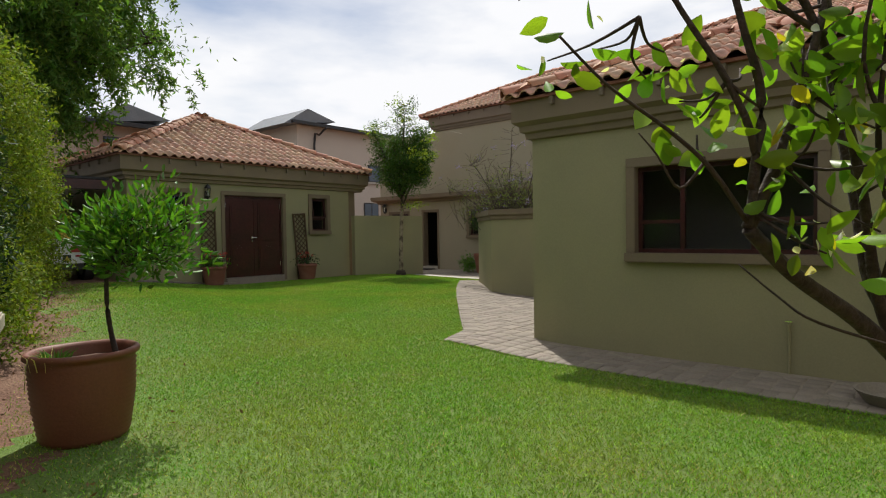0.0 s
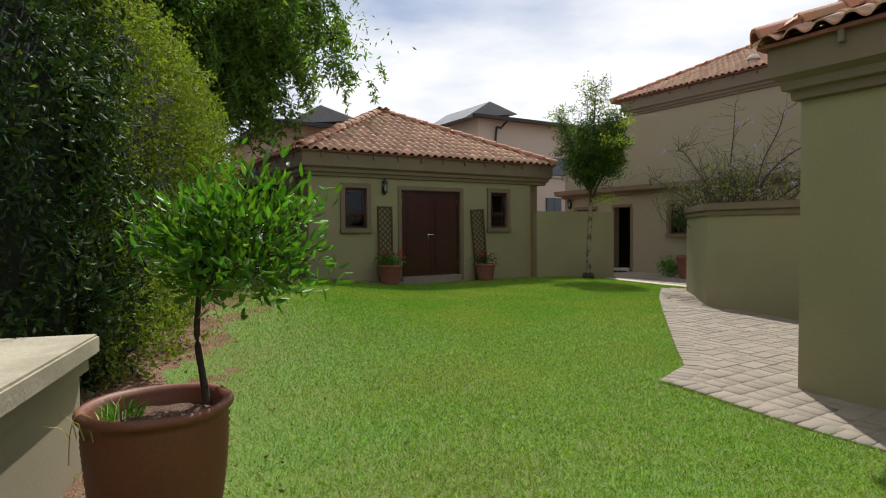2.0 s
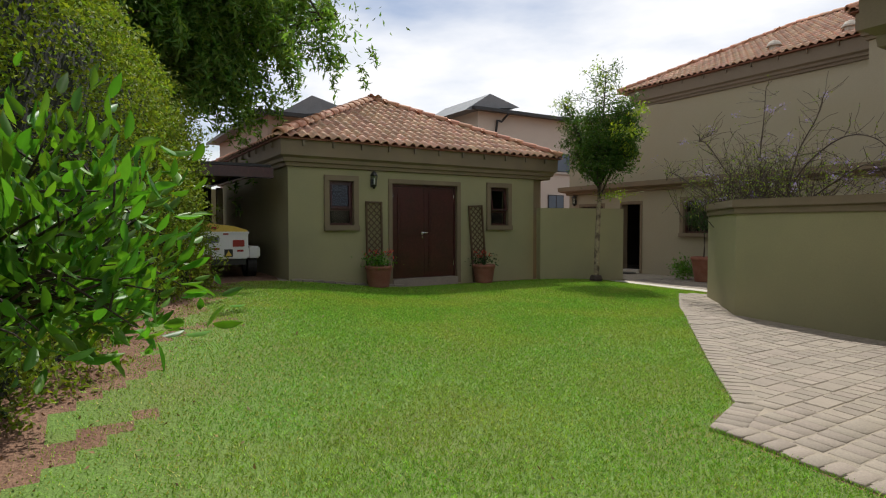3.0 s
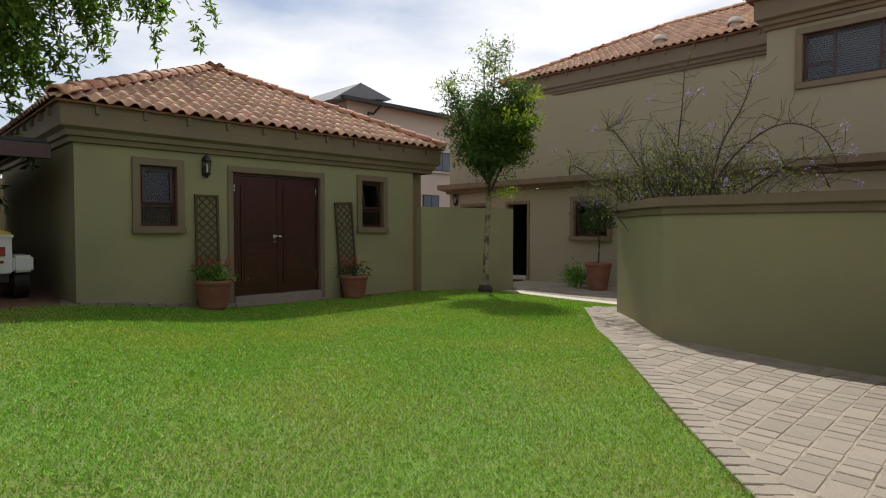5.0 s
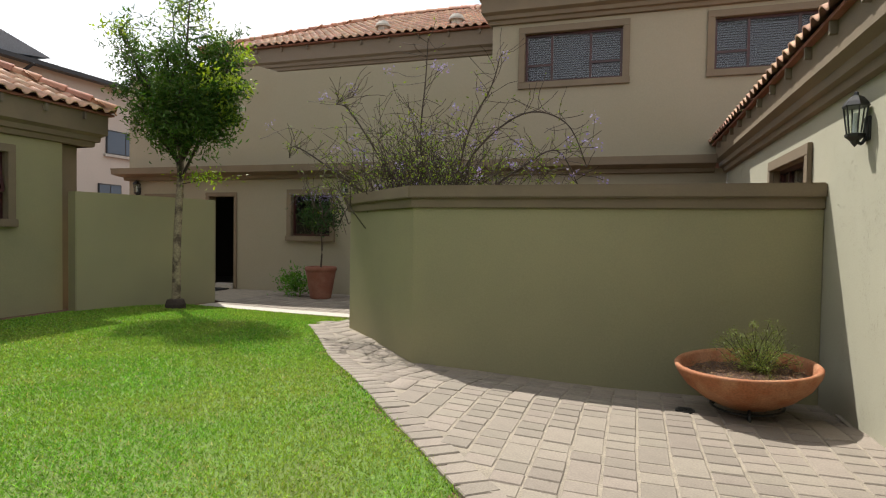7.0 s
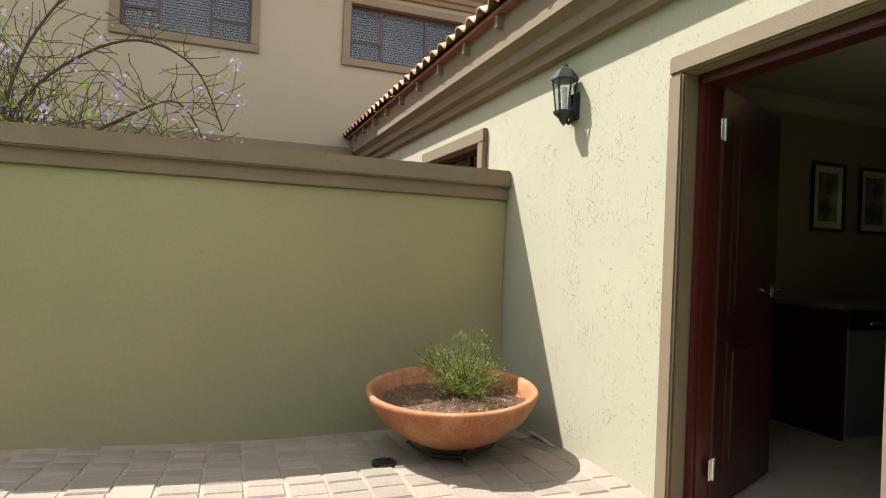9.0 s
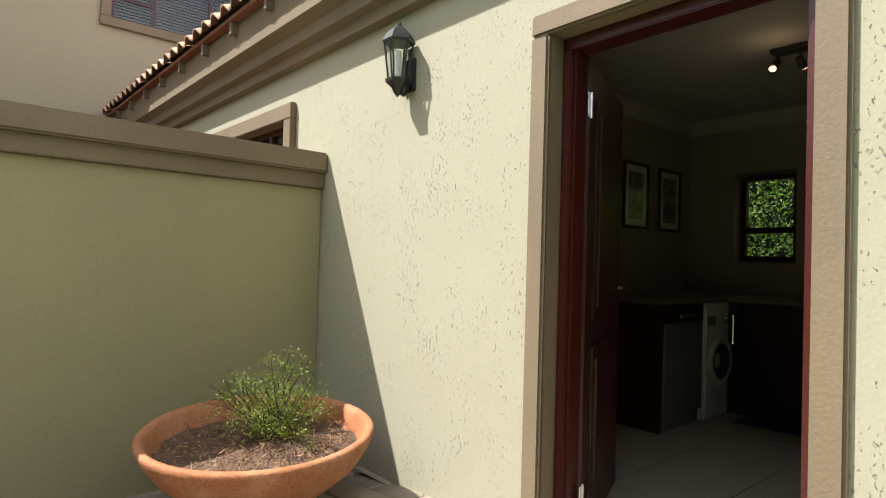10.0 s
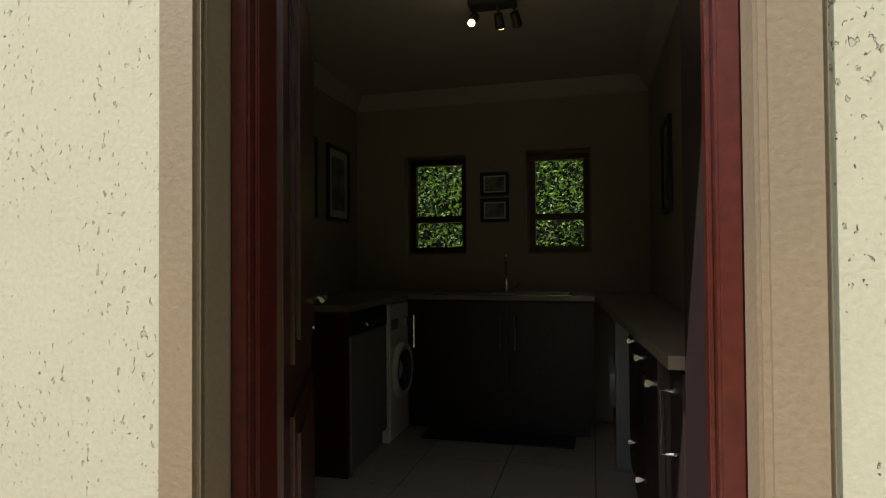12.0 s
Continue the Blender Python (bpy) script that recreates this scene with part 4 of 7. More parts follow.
boxpart("door", (hdoor2[0], WY + 0.08, 0.02, hdoor2[1], WY + 0.12, hdoor2[3]), MAHOGANY, main_house)
# backing and floor behind the doorway, shade put into their colour
boxpart("hall_back", (-16.4, 18.2, 0.0, -4, 18.28, 2.5), ROOM_SHADE, main_house)
boxpart("hall_floor", (-16.4, WY + 0.3, -0.1, -4, 18.2, 0.05), ROOM_SHADE, main_house)
wall_lantern(wall_pose(-16.40, WY, 2.25, "-y"), "black hexagonal wall lantern on the beige far wall")
wall_lantern(wall_pose(-11.0, WY, 2.2, "-y"), "black hexagonal wall lantern behind the courtyard wall")

# ---- courtyard wall with taupe cap ----
yard = thing("courtyard_wall", "head-high green-beige courtyard wall bent at two corners, with taupe cap", "wall")


def run_wall(name, pts, t, z0, z1, material, parent, label="", grow=0.0, bevel=0.008):
    """A wall along the points; its outer face is on them, its thickness to the left of the way."""
    bm = bmesh.new()
    P = [Vector((*p, 0)) for p in pts]
    def off(d):
        res = []
        for i, p in enumerate(P):
            a = (P[i] - P[i - 1]).normalized() if i else (P[1] - P[0]).normalized()
            b = (P[i + 1] - P[i]).normalized() if i < len(P) - 1 else a
            na, nb = Vector((-a.y, a.x, 0)), Vector((-b.y, b.x, 0))
            n = (na + nb).normalized()
            res.append(p + n * (d / max(0.3, n.dot(na))))
        return res
    o, i_ = off(-grow), off(t + grow)
    lo = [bm.verts.new((v.x, v.y, z0)) for v in o] + [bm.verts.new((v.x, v.y, z0)) for v in i_]
    hi = [bm.verts.new((v.x, v.y, z1)) for v in o] + [bm.verts.new((v.x, v.y, z1)) for v in i_]
    n = len(P)
    for k in range(n - 1):
        bm.faces.new((lo[k], lo[k + 1], hi[k + 1], hi[k]))
        bm.faces.new((lo[n + k + 1], lo[n + k], hi[n + k], hi[n + k + 1]))
        bm.faces.new((hi[k], hi[k + 1], hi[n + k + 1], hi[n + k]))
        bm.faces.new((lo[k + 1], lo[k], lo[n + k], lo[n + k + 1]))
    bm.faces.new((lo[0], hi[0], hi[n], lo[n]))
    bm.faces.new((lo[n - 1], lo[2 * n - 1], hi[2 * n - 1], hi[n - 1]))
    bmesh.ops.recalc_face_normals(bm, faces=bm.faces)
    if bevel:
        bmesh.ops.bevel(bm, geom=[e for e in bm.edges if e.calc_face_angle(0) > 0.3], offset=bevel, segments=2, affect="EDGES")
    return part(name, bm, material, parent, label)


YP = [(-8.85, 13.9), (-8.87, 11.90), (-7.46, 10.50), (NX - 0.002, 10.62)]
run_wall("wall", YP, 0.22, -0.3, 1.57, PLASTER_SMOOTH, yard)
run_wall("cap_moulding", YP, 0.22, 1.565, 1.665, TAUPE, yard, "", 0.03, 0.006)
run_wall("cap", YP, 0.22, 1.66, 1.785, TAUPE, yard, "", 0.07, 0.012)

# unseen plain walls close the garden south and east, added to cut sky light
unseen_walls = thing("closing_wall", "plain green-beige plastered wall added out of view to cut sky light", "wall")
boxpart("wall", (1.75, -2.72, -0.3, 1.97, 6.4, 3.0), PLASTER_SMOOTH, unseen_walls)
boxpart("wall", (-12.0, -2.72, -0.3, 1.74, -2.50, 3.0), PLASTER_SMOOTH, unseen_walls)

# ---- planter box ----
planter = thing("planter_box", "cream plastered planter box with a weathered cap in dappled shade", "planter", pose(-4.83, 1.18, 0, 0, 0, math.degrees(math.atan2(-0.57, 2.0))))
for nm, g, z0, z1, mt in (("wall", 0.08, -0.1, 0.62, CREAM), ("moulding", 0.045, 0.615, 0.70, CREAM), ("cap", 0.0, 0.695, 0.80, CAPSTONE)):
    bm = bmesh.new()
    Lp, Wp, c = 2.45, 1.5, 0.46
    for d in ((g, -Wp + g, z0, Lp - g, -Wp + c, z1), (g, -c, z0, Lp - g, -g, z1), (g, -Wp + c, z0, c, -c, z1), (Lp - c, -Wp + c, z0, Lp - g, -c, z1)):
        box(bm, *d)
    bmesh.ops.remove_doubles(bm, verts=bm.verts, dist=1e-4)
    if nm == "cap":
        bmesh.ops.bevel(bm, geom=[e for e in bm.edges if e.calc_face_angle(0) > 0.3], offset=0.012, segments=2, affect="EDGES")
    part(nm, bm, mt, planter)
boxpart("soil", (0.4, -1.1, 0.3, 2.05, -0.4, 0.62), POT_SOIL, planter)


# ---- pots ----
def pot(name, label, x, y, z, profile, material, soil_r, soil_z, group="", grooves=None, n=44):
    t = thing(name, label, "plant pot", pose(x, y, z), group)
    bm = bmesh.new()
    prof = list(profile)
    lathe(bm, prof, n)
    bmesh.ops.recalc_face_normals(bm, faces=bm.faces)
    if grooves:
        for v in bm.verts:
            if v.co.z > 0.01:
                v.co.z += 0.007 * noise.noise(Vector((v.co.x * 5, v.co.y * 5, v.co.z * 9)))
                v.co.xy *= 1 + 0.010 * noise.noise(v.co * 11)
    part("pot", bm, material, t, smooth=True)
    bm = bmesh.new()
    rings = lathe(bm, [(soil_r, soil_z), (soil_r * 0.8, soil_z + 0.006), (soil_r * 0.5, soil_z + 0.012), (soil_r * 0.2, soil_z + 0.015), (0.001, soil_z + 0.016)], 30)
    for v in bm.verts:
        v.co.z += noise.noise(v.co * 14) * 0.016
    part("soil", bm, POT_SOIL, t, smooth=True)
    return t


def grooved(h, r0, r1, zr, lip, bulge=0.0, step=0.022, depth=0.0035, z_top=None):
    """Outline of a thrown pot: grooved side, rolled rim, inside wall."""
    pts = [(0.001, 0.0), (r0 * 0.97, 0.0), (r0, 0.01)]
    zt = zr
    k = int((zt - 0.03) / (step / 2))
    for i in range(k):
        z = 0.02 + (zt - 0.03) * i / k
        t = z / zt
        r = r0 + (r1 - r0) * t + bulge * math.sin(math.pi * t)
        pts.append((r + (depth if i % 2 else -depth * 0.3), z))
    pts += [(r1 + 0.004, zt), (r1 + lip, zt + 0.008), (r1 + lip + 0.004, (zt + h) / 2), (r1 + lip, h - 0.008), (r1 + lip * 0.5, h), (r1 - 0.012, h - 0.004),
            (r1 - 0.025, h - 0.03), (r1 - 0.04, h - 0.16), (r1 - 0.05, h - 0.2)]
    return pts


PX, PY = -3.93, 1.37
big_pot = pot("big_citrus_pot", "big brown grooved clay pot on the lawn holding a citrus tree", PX, PY, gz(PX, PY) - 0.02,
              grooved(0.545, 0.235, 0.285, 0.50, 0.022, 0.012, step=0.030, depth=0.0075), POT, 0.26, 0.46, grooves=True)

def tuft(name, x, y, z, n, h, spread, material, parent=None, seed=1, width=0.004, label="", kind=""):
    """Thin upright blades from one spot."""
    rng = np.random.default_rng(seed)
    a = rng.uniform(0, 2 * math.pi, n)
    r = spread * np.sqrt(rng.uniform(0, 1, n))
    base = np.stack([x + r * np.cos(a), y + r * np.sin(a), np.full(n, z)], -1)
    lean = np.stack([np.cos(a), np.sin(a)], -1) * rng.uniform(0.2, 1.0, (n, 1)) * h
    hh = h * rng.uniform(0.5, 1.0, n)
    b = rng.uniform(0, 2 * math.pi, n)
    s = np.stack([np.cos(b), np.sin(b), np.zeros(n)], -1) * width
    mid = base + np.stack([lean[:, 0] * 0.35, lean[:, 1] * 0.35, hh * 0.7], -1)
    tip = base + np.stack([lean[:, 0], lean[:, 1], hh], -1)
    v = np.stack([base - s, base + s, mid - s, mid + s, tip], 1).reshape(-1, 3)
    f = (np.arange(n)[:, None, None] * 5 + np.array([(0, 1, 3), (0, 3, 2), (2, 3, 4)])[None]).reshape(-1, 3)
    return tri_mesh(name, v, f, material, parent, label, kind)


tuft("grass_tuft", -0.06, -0.13, 0.465, 70, 0.09, 0.07, LEAF_CITRUS, big_pot, 3, 0.0035, "small tuft of green grass")
tuft("dry_runners", 0.05, -0.2, 0.46, 14, 0.12, 0.12, STRAW, big_pot, 4, 0.003, kind="stuff")
bm = bmesh.new()
tube(bm, smooth_path([(0.02, -0.2, 0.47), (0.06, -0.28, 0.55), (0.085, -0.315, 0.50), (0.08, -0.325, 0.36)], 4), 0.0022, 5)
part("trailing_stem", bm, STRAW, big_pot)


def spray(rng, start, direction, length, n, curl=0.35):
    pts = [Vector(start)]
    d = Vector(direction).normalized()
    for i in range(n):
        d = (d + Vector((rng.uniform(-1, 1), rng.uniform(-1, 1), rng.uniform(-0.8, 1))) * curl).normalized()
        pts.append(pts[-1] + d * length / n)
    return pts


def small_tree(name, label, x, y, z, trunk, crown_c, crown_r, boughs, leaf_n, leaf_l, leaf_w, leaf_mat, bark, seed, group="", extra=None, r0=0.025, cluster=0.11, category="tree", up=0.3, simple=False, squash=0.9):
    """A tree on a stem: trunk points, boughs that end in clusters of leaves inside an uneven crown."""
    rng = random.Random(seed)
    t = thing(name, label, category, pose(x, y, z), group)
    bm = bmesh.new()
    path = branch(bm, trunk, r0, r0 * 0.55, 8)
    top = path[-1]
    tips = []
    cc = Vector(crown_c)
    for i in range(boughs):
        a = 2 * math.pi * (i * 0.618 % 1)
        u = rng.uniform(-0.75, 0.95)
        rr = crown_r * rng.uniform(0.55, 1.12)
        tip = cc + Vector((rr * math.sqrt(1 - u * u) * math.cos(a), rr * math.sqrt(1 - u * u) * math.sin(a), rr * u * squash))
        start = path[int(len(path) * rng.uniform(0.72, 0.99))]
        mid = start.lerp(tip, 0.5) + Vector((rng.uniform(-0.1, 0.1), rng.uniform(-0.1, 0.1), rng.uniform(-0.05, 0.12))) * crown_r * 2
        p = smooth_path([start, mid, tip], 4)
        tube(bm, p, [r0 * 0.38 * (1 - 0.75 * k / (len(p) - 1)) for k in range(len(p))], 5)
        tips += [tip] * 2 + [p[-3], p[-5]]
        for _ in range(2):
            q = p[rng.randint(3, len(p) - 2)]
            e = q + (Vector((rng.uniform(-1, 1), rng.uniform(-1, 1), rng.uniform(-0.5, 1)))).normalized() * crown_r * 0.35
            tube(bm, [q, q.lerp(e, 0.5) + Vector((0, 0, 0.01)), e], [r0 * 0.16, r0 * 0.12, r0 * 0.07], 4)
            tips += [e, e, q.lerp(e, 0.6)]
    part("trunk", bm, bark, t, smooth=True)
    nr = np.random.default_rng(seed)
    T = np.array([tuple(p) for p in tips])
    pick = T[nr.integers(0, len(T), leaf_n)]
    c = pick + nr.normal(size=(leaf_n, 3)) * cluster * np.array([1, 1, 0.8])
    leaf_mesh("crown", c, leaf_l, leaf_w, leaf_mat, t, "", "stuff", seed, up, tuple(cc - Vector((0, 0, crown_r * 0.5))), simple=simple)
    return t


# citrus in the big pot
citrus = small_tree("potted_citrus_tree", "young citrus tree with a thin dark stem and glossy green leaves", -4.07, 1.57, 0.55,
                    [(0.05, 0.02, -0.02), (0.02, 0.0, 0.15), (0.03, -0.02, 0.32), (-0.02, 0.0, 0.52), (0.02, 0.0, 0.78)],
                    (0.15, 0.18, 0.77), 0.335, 46, 2300, 0.066, 0.022, LEAF_CITRUS, BARK, 5, r0=0.019, cluster=0.058, up=0.35, squash=0.92)

# ---- lemon tree close by the start ----
lemon = thing("lemon_tree", "lemon tree with dark leaning branches and large bright green leaves", "tree", Matrix.LocRotScale((0.093, 1.154, 0.65), None, (0.55, 0.55, 0.55)))
lz = gz(0.12, 2.0)
LO = Vector((0.12, 2.0, lz))
bm = bmesh.new()
P = lambda *p: [Vector(q) - LO for q in p]
branch(bm, P((0.42, 2.35, lz - 1.25), (0.26, 2.20, lz - 0.6), (0.12, 2.02, lz - 0.05)), 0.055, 0.040, 10)
main = branch(bm, P((0.12, 2.02, lz - 0.05), (0.10, 1.96, 0.55), (0.0, 1.84, 0.93)), 0.0359, 0.0259, 9)
branch(bm, P((0.0, 1.84, 0.93), (-0.08, 1.70, 1.05), (-0.18, 1.54, 1.16), (-0.245, 1.44, 1.26)), 0.0234, 0.0144, 8)
branch(bm, P((-0.245, 1.44, 1.26), (-0.20, 1.49, 1.40), (-0.165, 1.52, 1.55), (-0.13, 1.56, 1.72), (-0.12, 1.58, 1.95)), 0.0148, 0.0065, 7)
branch(bm, P((-0.245, 1.44, 1.26), (-0.235, 1.45, 1.42), (-0.275, 1.40, 1.56), (-0.345, 1.35, 1.70), (-0.42, 1.31, 1.86)), 0.0109, 0.0043, 7)
branch(bm, P((-0.24, 1.45, 1.34), (-0.225, 1.46, 1.52), (-0.25, 1.43, 1.66), (-0.28, 1.41, 1.80)), 0.0125, 0.0058, 7)
branch(bm, P((0.0, 1.84, 0.93), (-0.05, 1.74, 1.10), (-0.075, 1.68, 1.34), (-0.12, 1.60, 1.60), (-0.19, 1.50, 1.80)), 0.0164, 0.0072, 8)
branch(bm, P((0.0, 1.84, 0.93), (0.05, 1.75, 1.25), (0.04, 1.68, 1.55), (0.0, 1.62, 1.95)), 0.0172, 0.0065, 8)
branch(bm, P((-0.13, 1.57, 1.66), (-0.20, 1.50, 1.72), (-0.27, 1.38, 1.80), (-0.36, 1.22, 1.86)), 0.0078, 0.0029, 6)
branch(bm, P((-0.245, 1.44, 1.27), (-0.29, 1.34, 1.38), (-0.34, 1.25, 1.45), (-0.40, 1.12, 1.52), (-0.45, 1.03, 1.60)), 0.0062, 0.0022, 6)
branch(bm, P((-0.30, 1.33, 1.39), (-0.33, 1.28, 1.34), (-0.35, 1.22, 1.40), (-0.37, 1.18, 1.44)), 0.0039, 0.0014, 5)
branch(bm, P((0.0, 1.84, 0.93), (0.02, 1.70, 1.15), (-0.04, 1.60, 1.38), (-0.02, 1.52, 1.66)), 0.0109, 0.0043, 6)
branch(bm, P((-0.05, 1.74, 1.10), (0.0, 1.62, 1.35), (-0.06, 1.52, 1.58), (-0.02, 1.48, 1.80)), 0.0078, 0.0029, 6)
branch(bm, P((-0.36, 1.34, 1.75), (-0.42, 1.20, 1.73), (-0.48, 1.05, 1.70), (-0.50, 0.98, 1.66)), 0.0047, 0.0014, 5)
branch(bm, [Vector(q) - LO for q in ((0.02, 1.86, 0.98), (-0.055, 1.75, 1.12), (-0.09, 1.75, 1.33), (-0.135, 1.75, 1.60), (-0.17, 1.75, 1.95))], 0.024, 0.013, 8)
branch(bm, [Vector(q) - LO for q in ((0.03, 1.70, 0.99), (-0.135, 1.55, 1.06), (-0.21, 1.55, 1.11), (-0.29, 1.55, 1.18))], 0.004, 0.002, 5)
part("trunk", bm, BARK, lemon, smooth=True)
nr = np.random.default_rng(77)
# leaf clusters: left sprays thin, the right side close and full
rows = [((-0.72, 1.45, 1.70), 5), ((-0.58, 1.45, 1.70), 4), ((-0.42, 1.45, 1.66), 3), ((-0.45, 1.42, 1.60), 4), ((-0.38, 1.43, 1.54), 4), ((-0.34, 1.44, 1.50), 7),
        ((-0.34, 1.42, 1.46), 5), ((-0.23, 1.46, 1.51), 4), ((-0.23, 1.50, 1.73), 6), ((-0.235, 1.45, 1.42), 3), ((-0.17, 1.45, 1.38), 4), ((-0.13, 1.45, 1.45), 5),
        ((-0.11, 1.50, 1.47), 6), ((-0.14, 1.48, 1.55), 4), ((-0.10, 1.48, 1.52), 5), ((-0.05, 1.55, 1.65), 10), ((-0.04, 1.52, 1.56), 8), ((-0.04, 1.60, 1.61), 8),
        ((-0.08, 1.55, 1.70), 7), ((-0.14, 1.45, 1.27), 5), ((-0.11, 1.45, 1.21), 5), ((-0.095, 1.45, 1.27), 4), ((-0.03, 1.50, 1.25), 5), ((-0.03, 1.50, 1.38), 8),
        ((-0.04, 1.52, 1.45), 8), ((-0.08, 1.60, 1.64), 8), ((-0.16, 1.52, 1.64), 6), ((-0.18, 1.50, 1.60), 4), ((-0.27, 1.48, 1.60), 3), ((-0.03, 1.60, 1.70), 8), ((0.03, 1.70, 1.6), 12),
        ((0.05, 1.75, 1.75), 11), ((0.02, 1.70, 1.4), 7)]
spots = np.array([q for q, _ in rows])
stems = [Vector(q) for q in ((-0.245, 1.44, 1.30), (-0.30, 1.33, 1.40), (-0.34, 1.25, 1.45), (-0.235, 1.45, 1.42), (-0.275, 1.40, 1.56), (-0.20, 1.49, 1.40), (-0.165, 1.52, 1.55), (-0.13, 1.56, 1.72),
                             (-0.055, 1.75, 1.12), (-0.09, 1.75, 1.33), (-0.135, 1.75, 1.60), (-0.02, 1.52, 1.66), (0.04, 1.68, 1.55), (-0.42, 1.31, 1.70), (-0.45, 1.03, 1.60), (-0.50, 0.98, 1.66))]
trng = random.Random(78)
bm = bmesh.new()
for q in spots:
    q = Vector(q)
    a = min(stems, key=lambda p: (p - q).length)
    mid = a.lerp(q, 0.5) + Vector((trng.uniform(-0.02, 0.02), trng.uniform(-0.02, 0.02), -0.015))
    tube(bm, [v - LO for v in smooth_path([a, mid, q], 4)], [0.0045 - 0.0003 * k for k in range(9)], 5)
part("twigs", bm, BARK, lemon, kind="stuff", smooth=True)
c = np.repeat(spots, [k + 1 for _, k in rows], 0)
c = c + nr.normal(size=c.shape) * 0.038
leaf_mesh("crown", c - np.array(LO), 0.070, 0.036, LEAF_LEMON, lemon, "", "", 8, 0.1)
c = spots[nr.integers(7, len(spots), 7)] + nr.normal(size=(7, 3)) * 0.04
leaf_mesh("yellow_leaves", c - np.array(LO), 0.060, 0.026, LEAF_YELLOW, lemon, "a few yellowed leaves", "", 9, -0.2)
c = spots[nr.integers(0, len(spots), 46)] + nr.normal(size=(46, 3)) * 0.03
leaf_mesh("blossom", c - np.array(LO), 0.022, 0.014, WHITEPETAL, lemon, "small white blossoms", "", 10, 0.2)
# shallow dish on the strip by the wall
dish = thing("stone_dish", "low dusty brown stone dish on the paved strip", "dish", pose(-0.20, 5.72, gz(-0.2, 5.72)))
bm = bmesh.new()
lathe(bm, [(0.001, 0.0), (0.20, 0.0), (0.27, 0.09), (0.275, 0.10), (0.255, 0.10), (0.19, 0.03), (0.001, 0.025)], 28)
part("dish", bm, PAVER_FAR, dish, smooth=False)
# tap pipe on the end wall
tap = thing("garden_tap", "painted standpipe with a small tap on the end wall", "tap", pose(-1.02, NY, 0.0))
bm = bmesh.new()
cyl(bm, (0, -0.02, -0.1), (0, -0.02, 0.42), 0.011, n=8)
cyl(bm, (0, -0.02, 0.40), (0, -0.08, 0.40), 0.010, n=8)
cyl(bm, (0, -0.075, 0.40), (0, -0.075, 0.34), 0.009, n=8)
part("pipe", bm, PLASTER_SMOOTH, tap)
bm = bmesh.new()
box(bm, -0.03, -0.065, 0.425, 0.03, -0.05, 0.437, 0.002)
cyl(bm, (0, -0.057, 0.405), (0, -0.057, 0.43), 0.006, n=8)
part("handle", bm, CHROME, tap)

# ---- hedge and shrub along the boundary ----
HEDGE = [(-6.25, 1.36), (-7.2, 1.74), (-8.2, 2.12), (-9.6, 2.55), (-11.0, 3.0), (-12.75, 3.62)]


def hedge_surface(path, depth, heights, z0, per_m2, seed, lump=0.16, ends=True):
    """Points on a lumpy hedge's front, top and ends; depth lies to the left side of the way, away from the lawn."""
    rng = np.random.default_rng(seed)
    pts = []
    Pn = [np.array(p, float) for p in path]
    for i in range(len(Pn) - 1):
        a, b = Pn[i], Pn[i + 1]
        L = np.linalg.norm(b - a)
        d = (b - a) / L
        nrm = np.array([d[1], -d[0]])
        if nrm[1] < 0:
            nrm = -nrm
        h0, h1 = heights[i], heights[i + 1]
        n = int(L * (h0 + h1) / 2 * per_m2)
        u = rng.uniform(0, 1, n)
        hh = h0 + (h1 - h0) * u
        z = rng.uniform(0, 1, n) * hh
        bulge = 0.10 * np.sin(z * 1.9 + u * L * 2.1 + i) + 0.07 * np.sin(z * 4.3 - u * L * 5.2) + 0.05 * np.sin(u * L * 11 + z * 7) + 0.06 * np.sin(u * L * 17 - z * 13) * np.sin(z * 19 + u * L * 5) - rng.exponential(0.06, n) - 0.16 * np.clip((z / hh - 0.85) / 0.15, 0, 1) ** 2
        q = a[None] + d[None] * (u * L)[:, None] + nrm[None] * (bulge * lump / 0.16 + rng.normal(size=n) * 0.035)[:, None]
        pts.append(np.stack([q[:, 0], q[:, 1], z0 + z], -1))
        n = int(L * depth * per_m2 * 0.7)
        u = rng.uniform(0, 1, n)
        w = rng.uniform(0, 1, n)
        hh = h0 + (h1 - h0) * u
        q = a[None] + d[None] * (u * L)[:, None] - nrm[None] * (w * depth)[:, None]
        z = hh + 0.06 * np.sin(u * L * 4 + w * 3) + rng.normal(size=n) * 0.05 + (rng.uniform(0, 1, n) > 0.93) * 0.12
        pts.append(np.stack([q[:, 0], q[:, 1], z0 + z], -1))
    if ends:
        for (p, h, sgn) in ((Pn[0], heights[0], 0), (Pn[-1], heights[-1], 1)):
            n = int(depth * h * per_m2)
            w, z = rng.uniform(0, 1, n), rng.uniform(0, 1, n) * h
            d = (Pn[1] - Pn[0]) if not sgn else (Pn[-1] - Pn[-2])
            d = d / np.linalg.norm(d) * (-1 if not sgn else 1)
            nrm = np.array([abs(d[1]), abs(d[0])])
            q = p[None] - np.array([0.3, 0.95])[None] * (w * depth)[:, None] + d[None] * (0.08 * np.sin(z * 5 + w * 4) + rng.normal(size=n) * 0.04)[:, None]
            pts.append(np.stack([q[:, 0], q[:, 1], z0 + z], -1))
    return np.concatenate(pts)


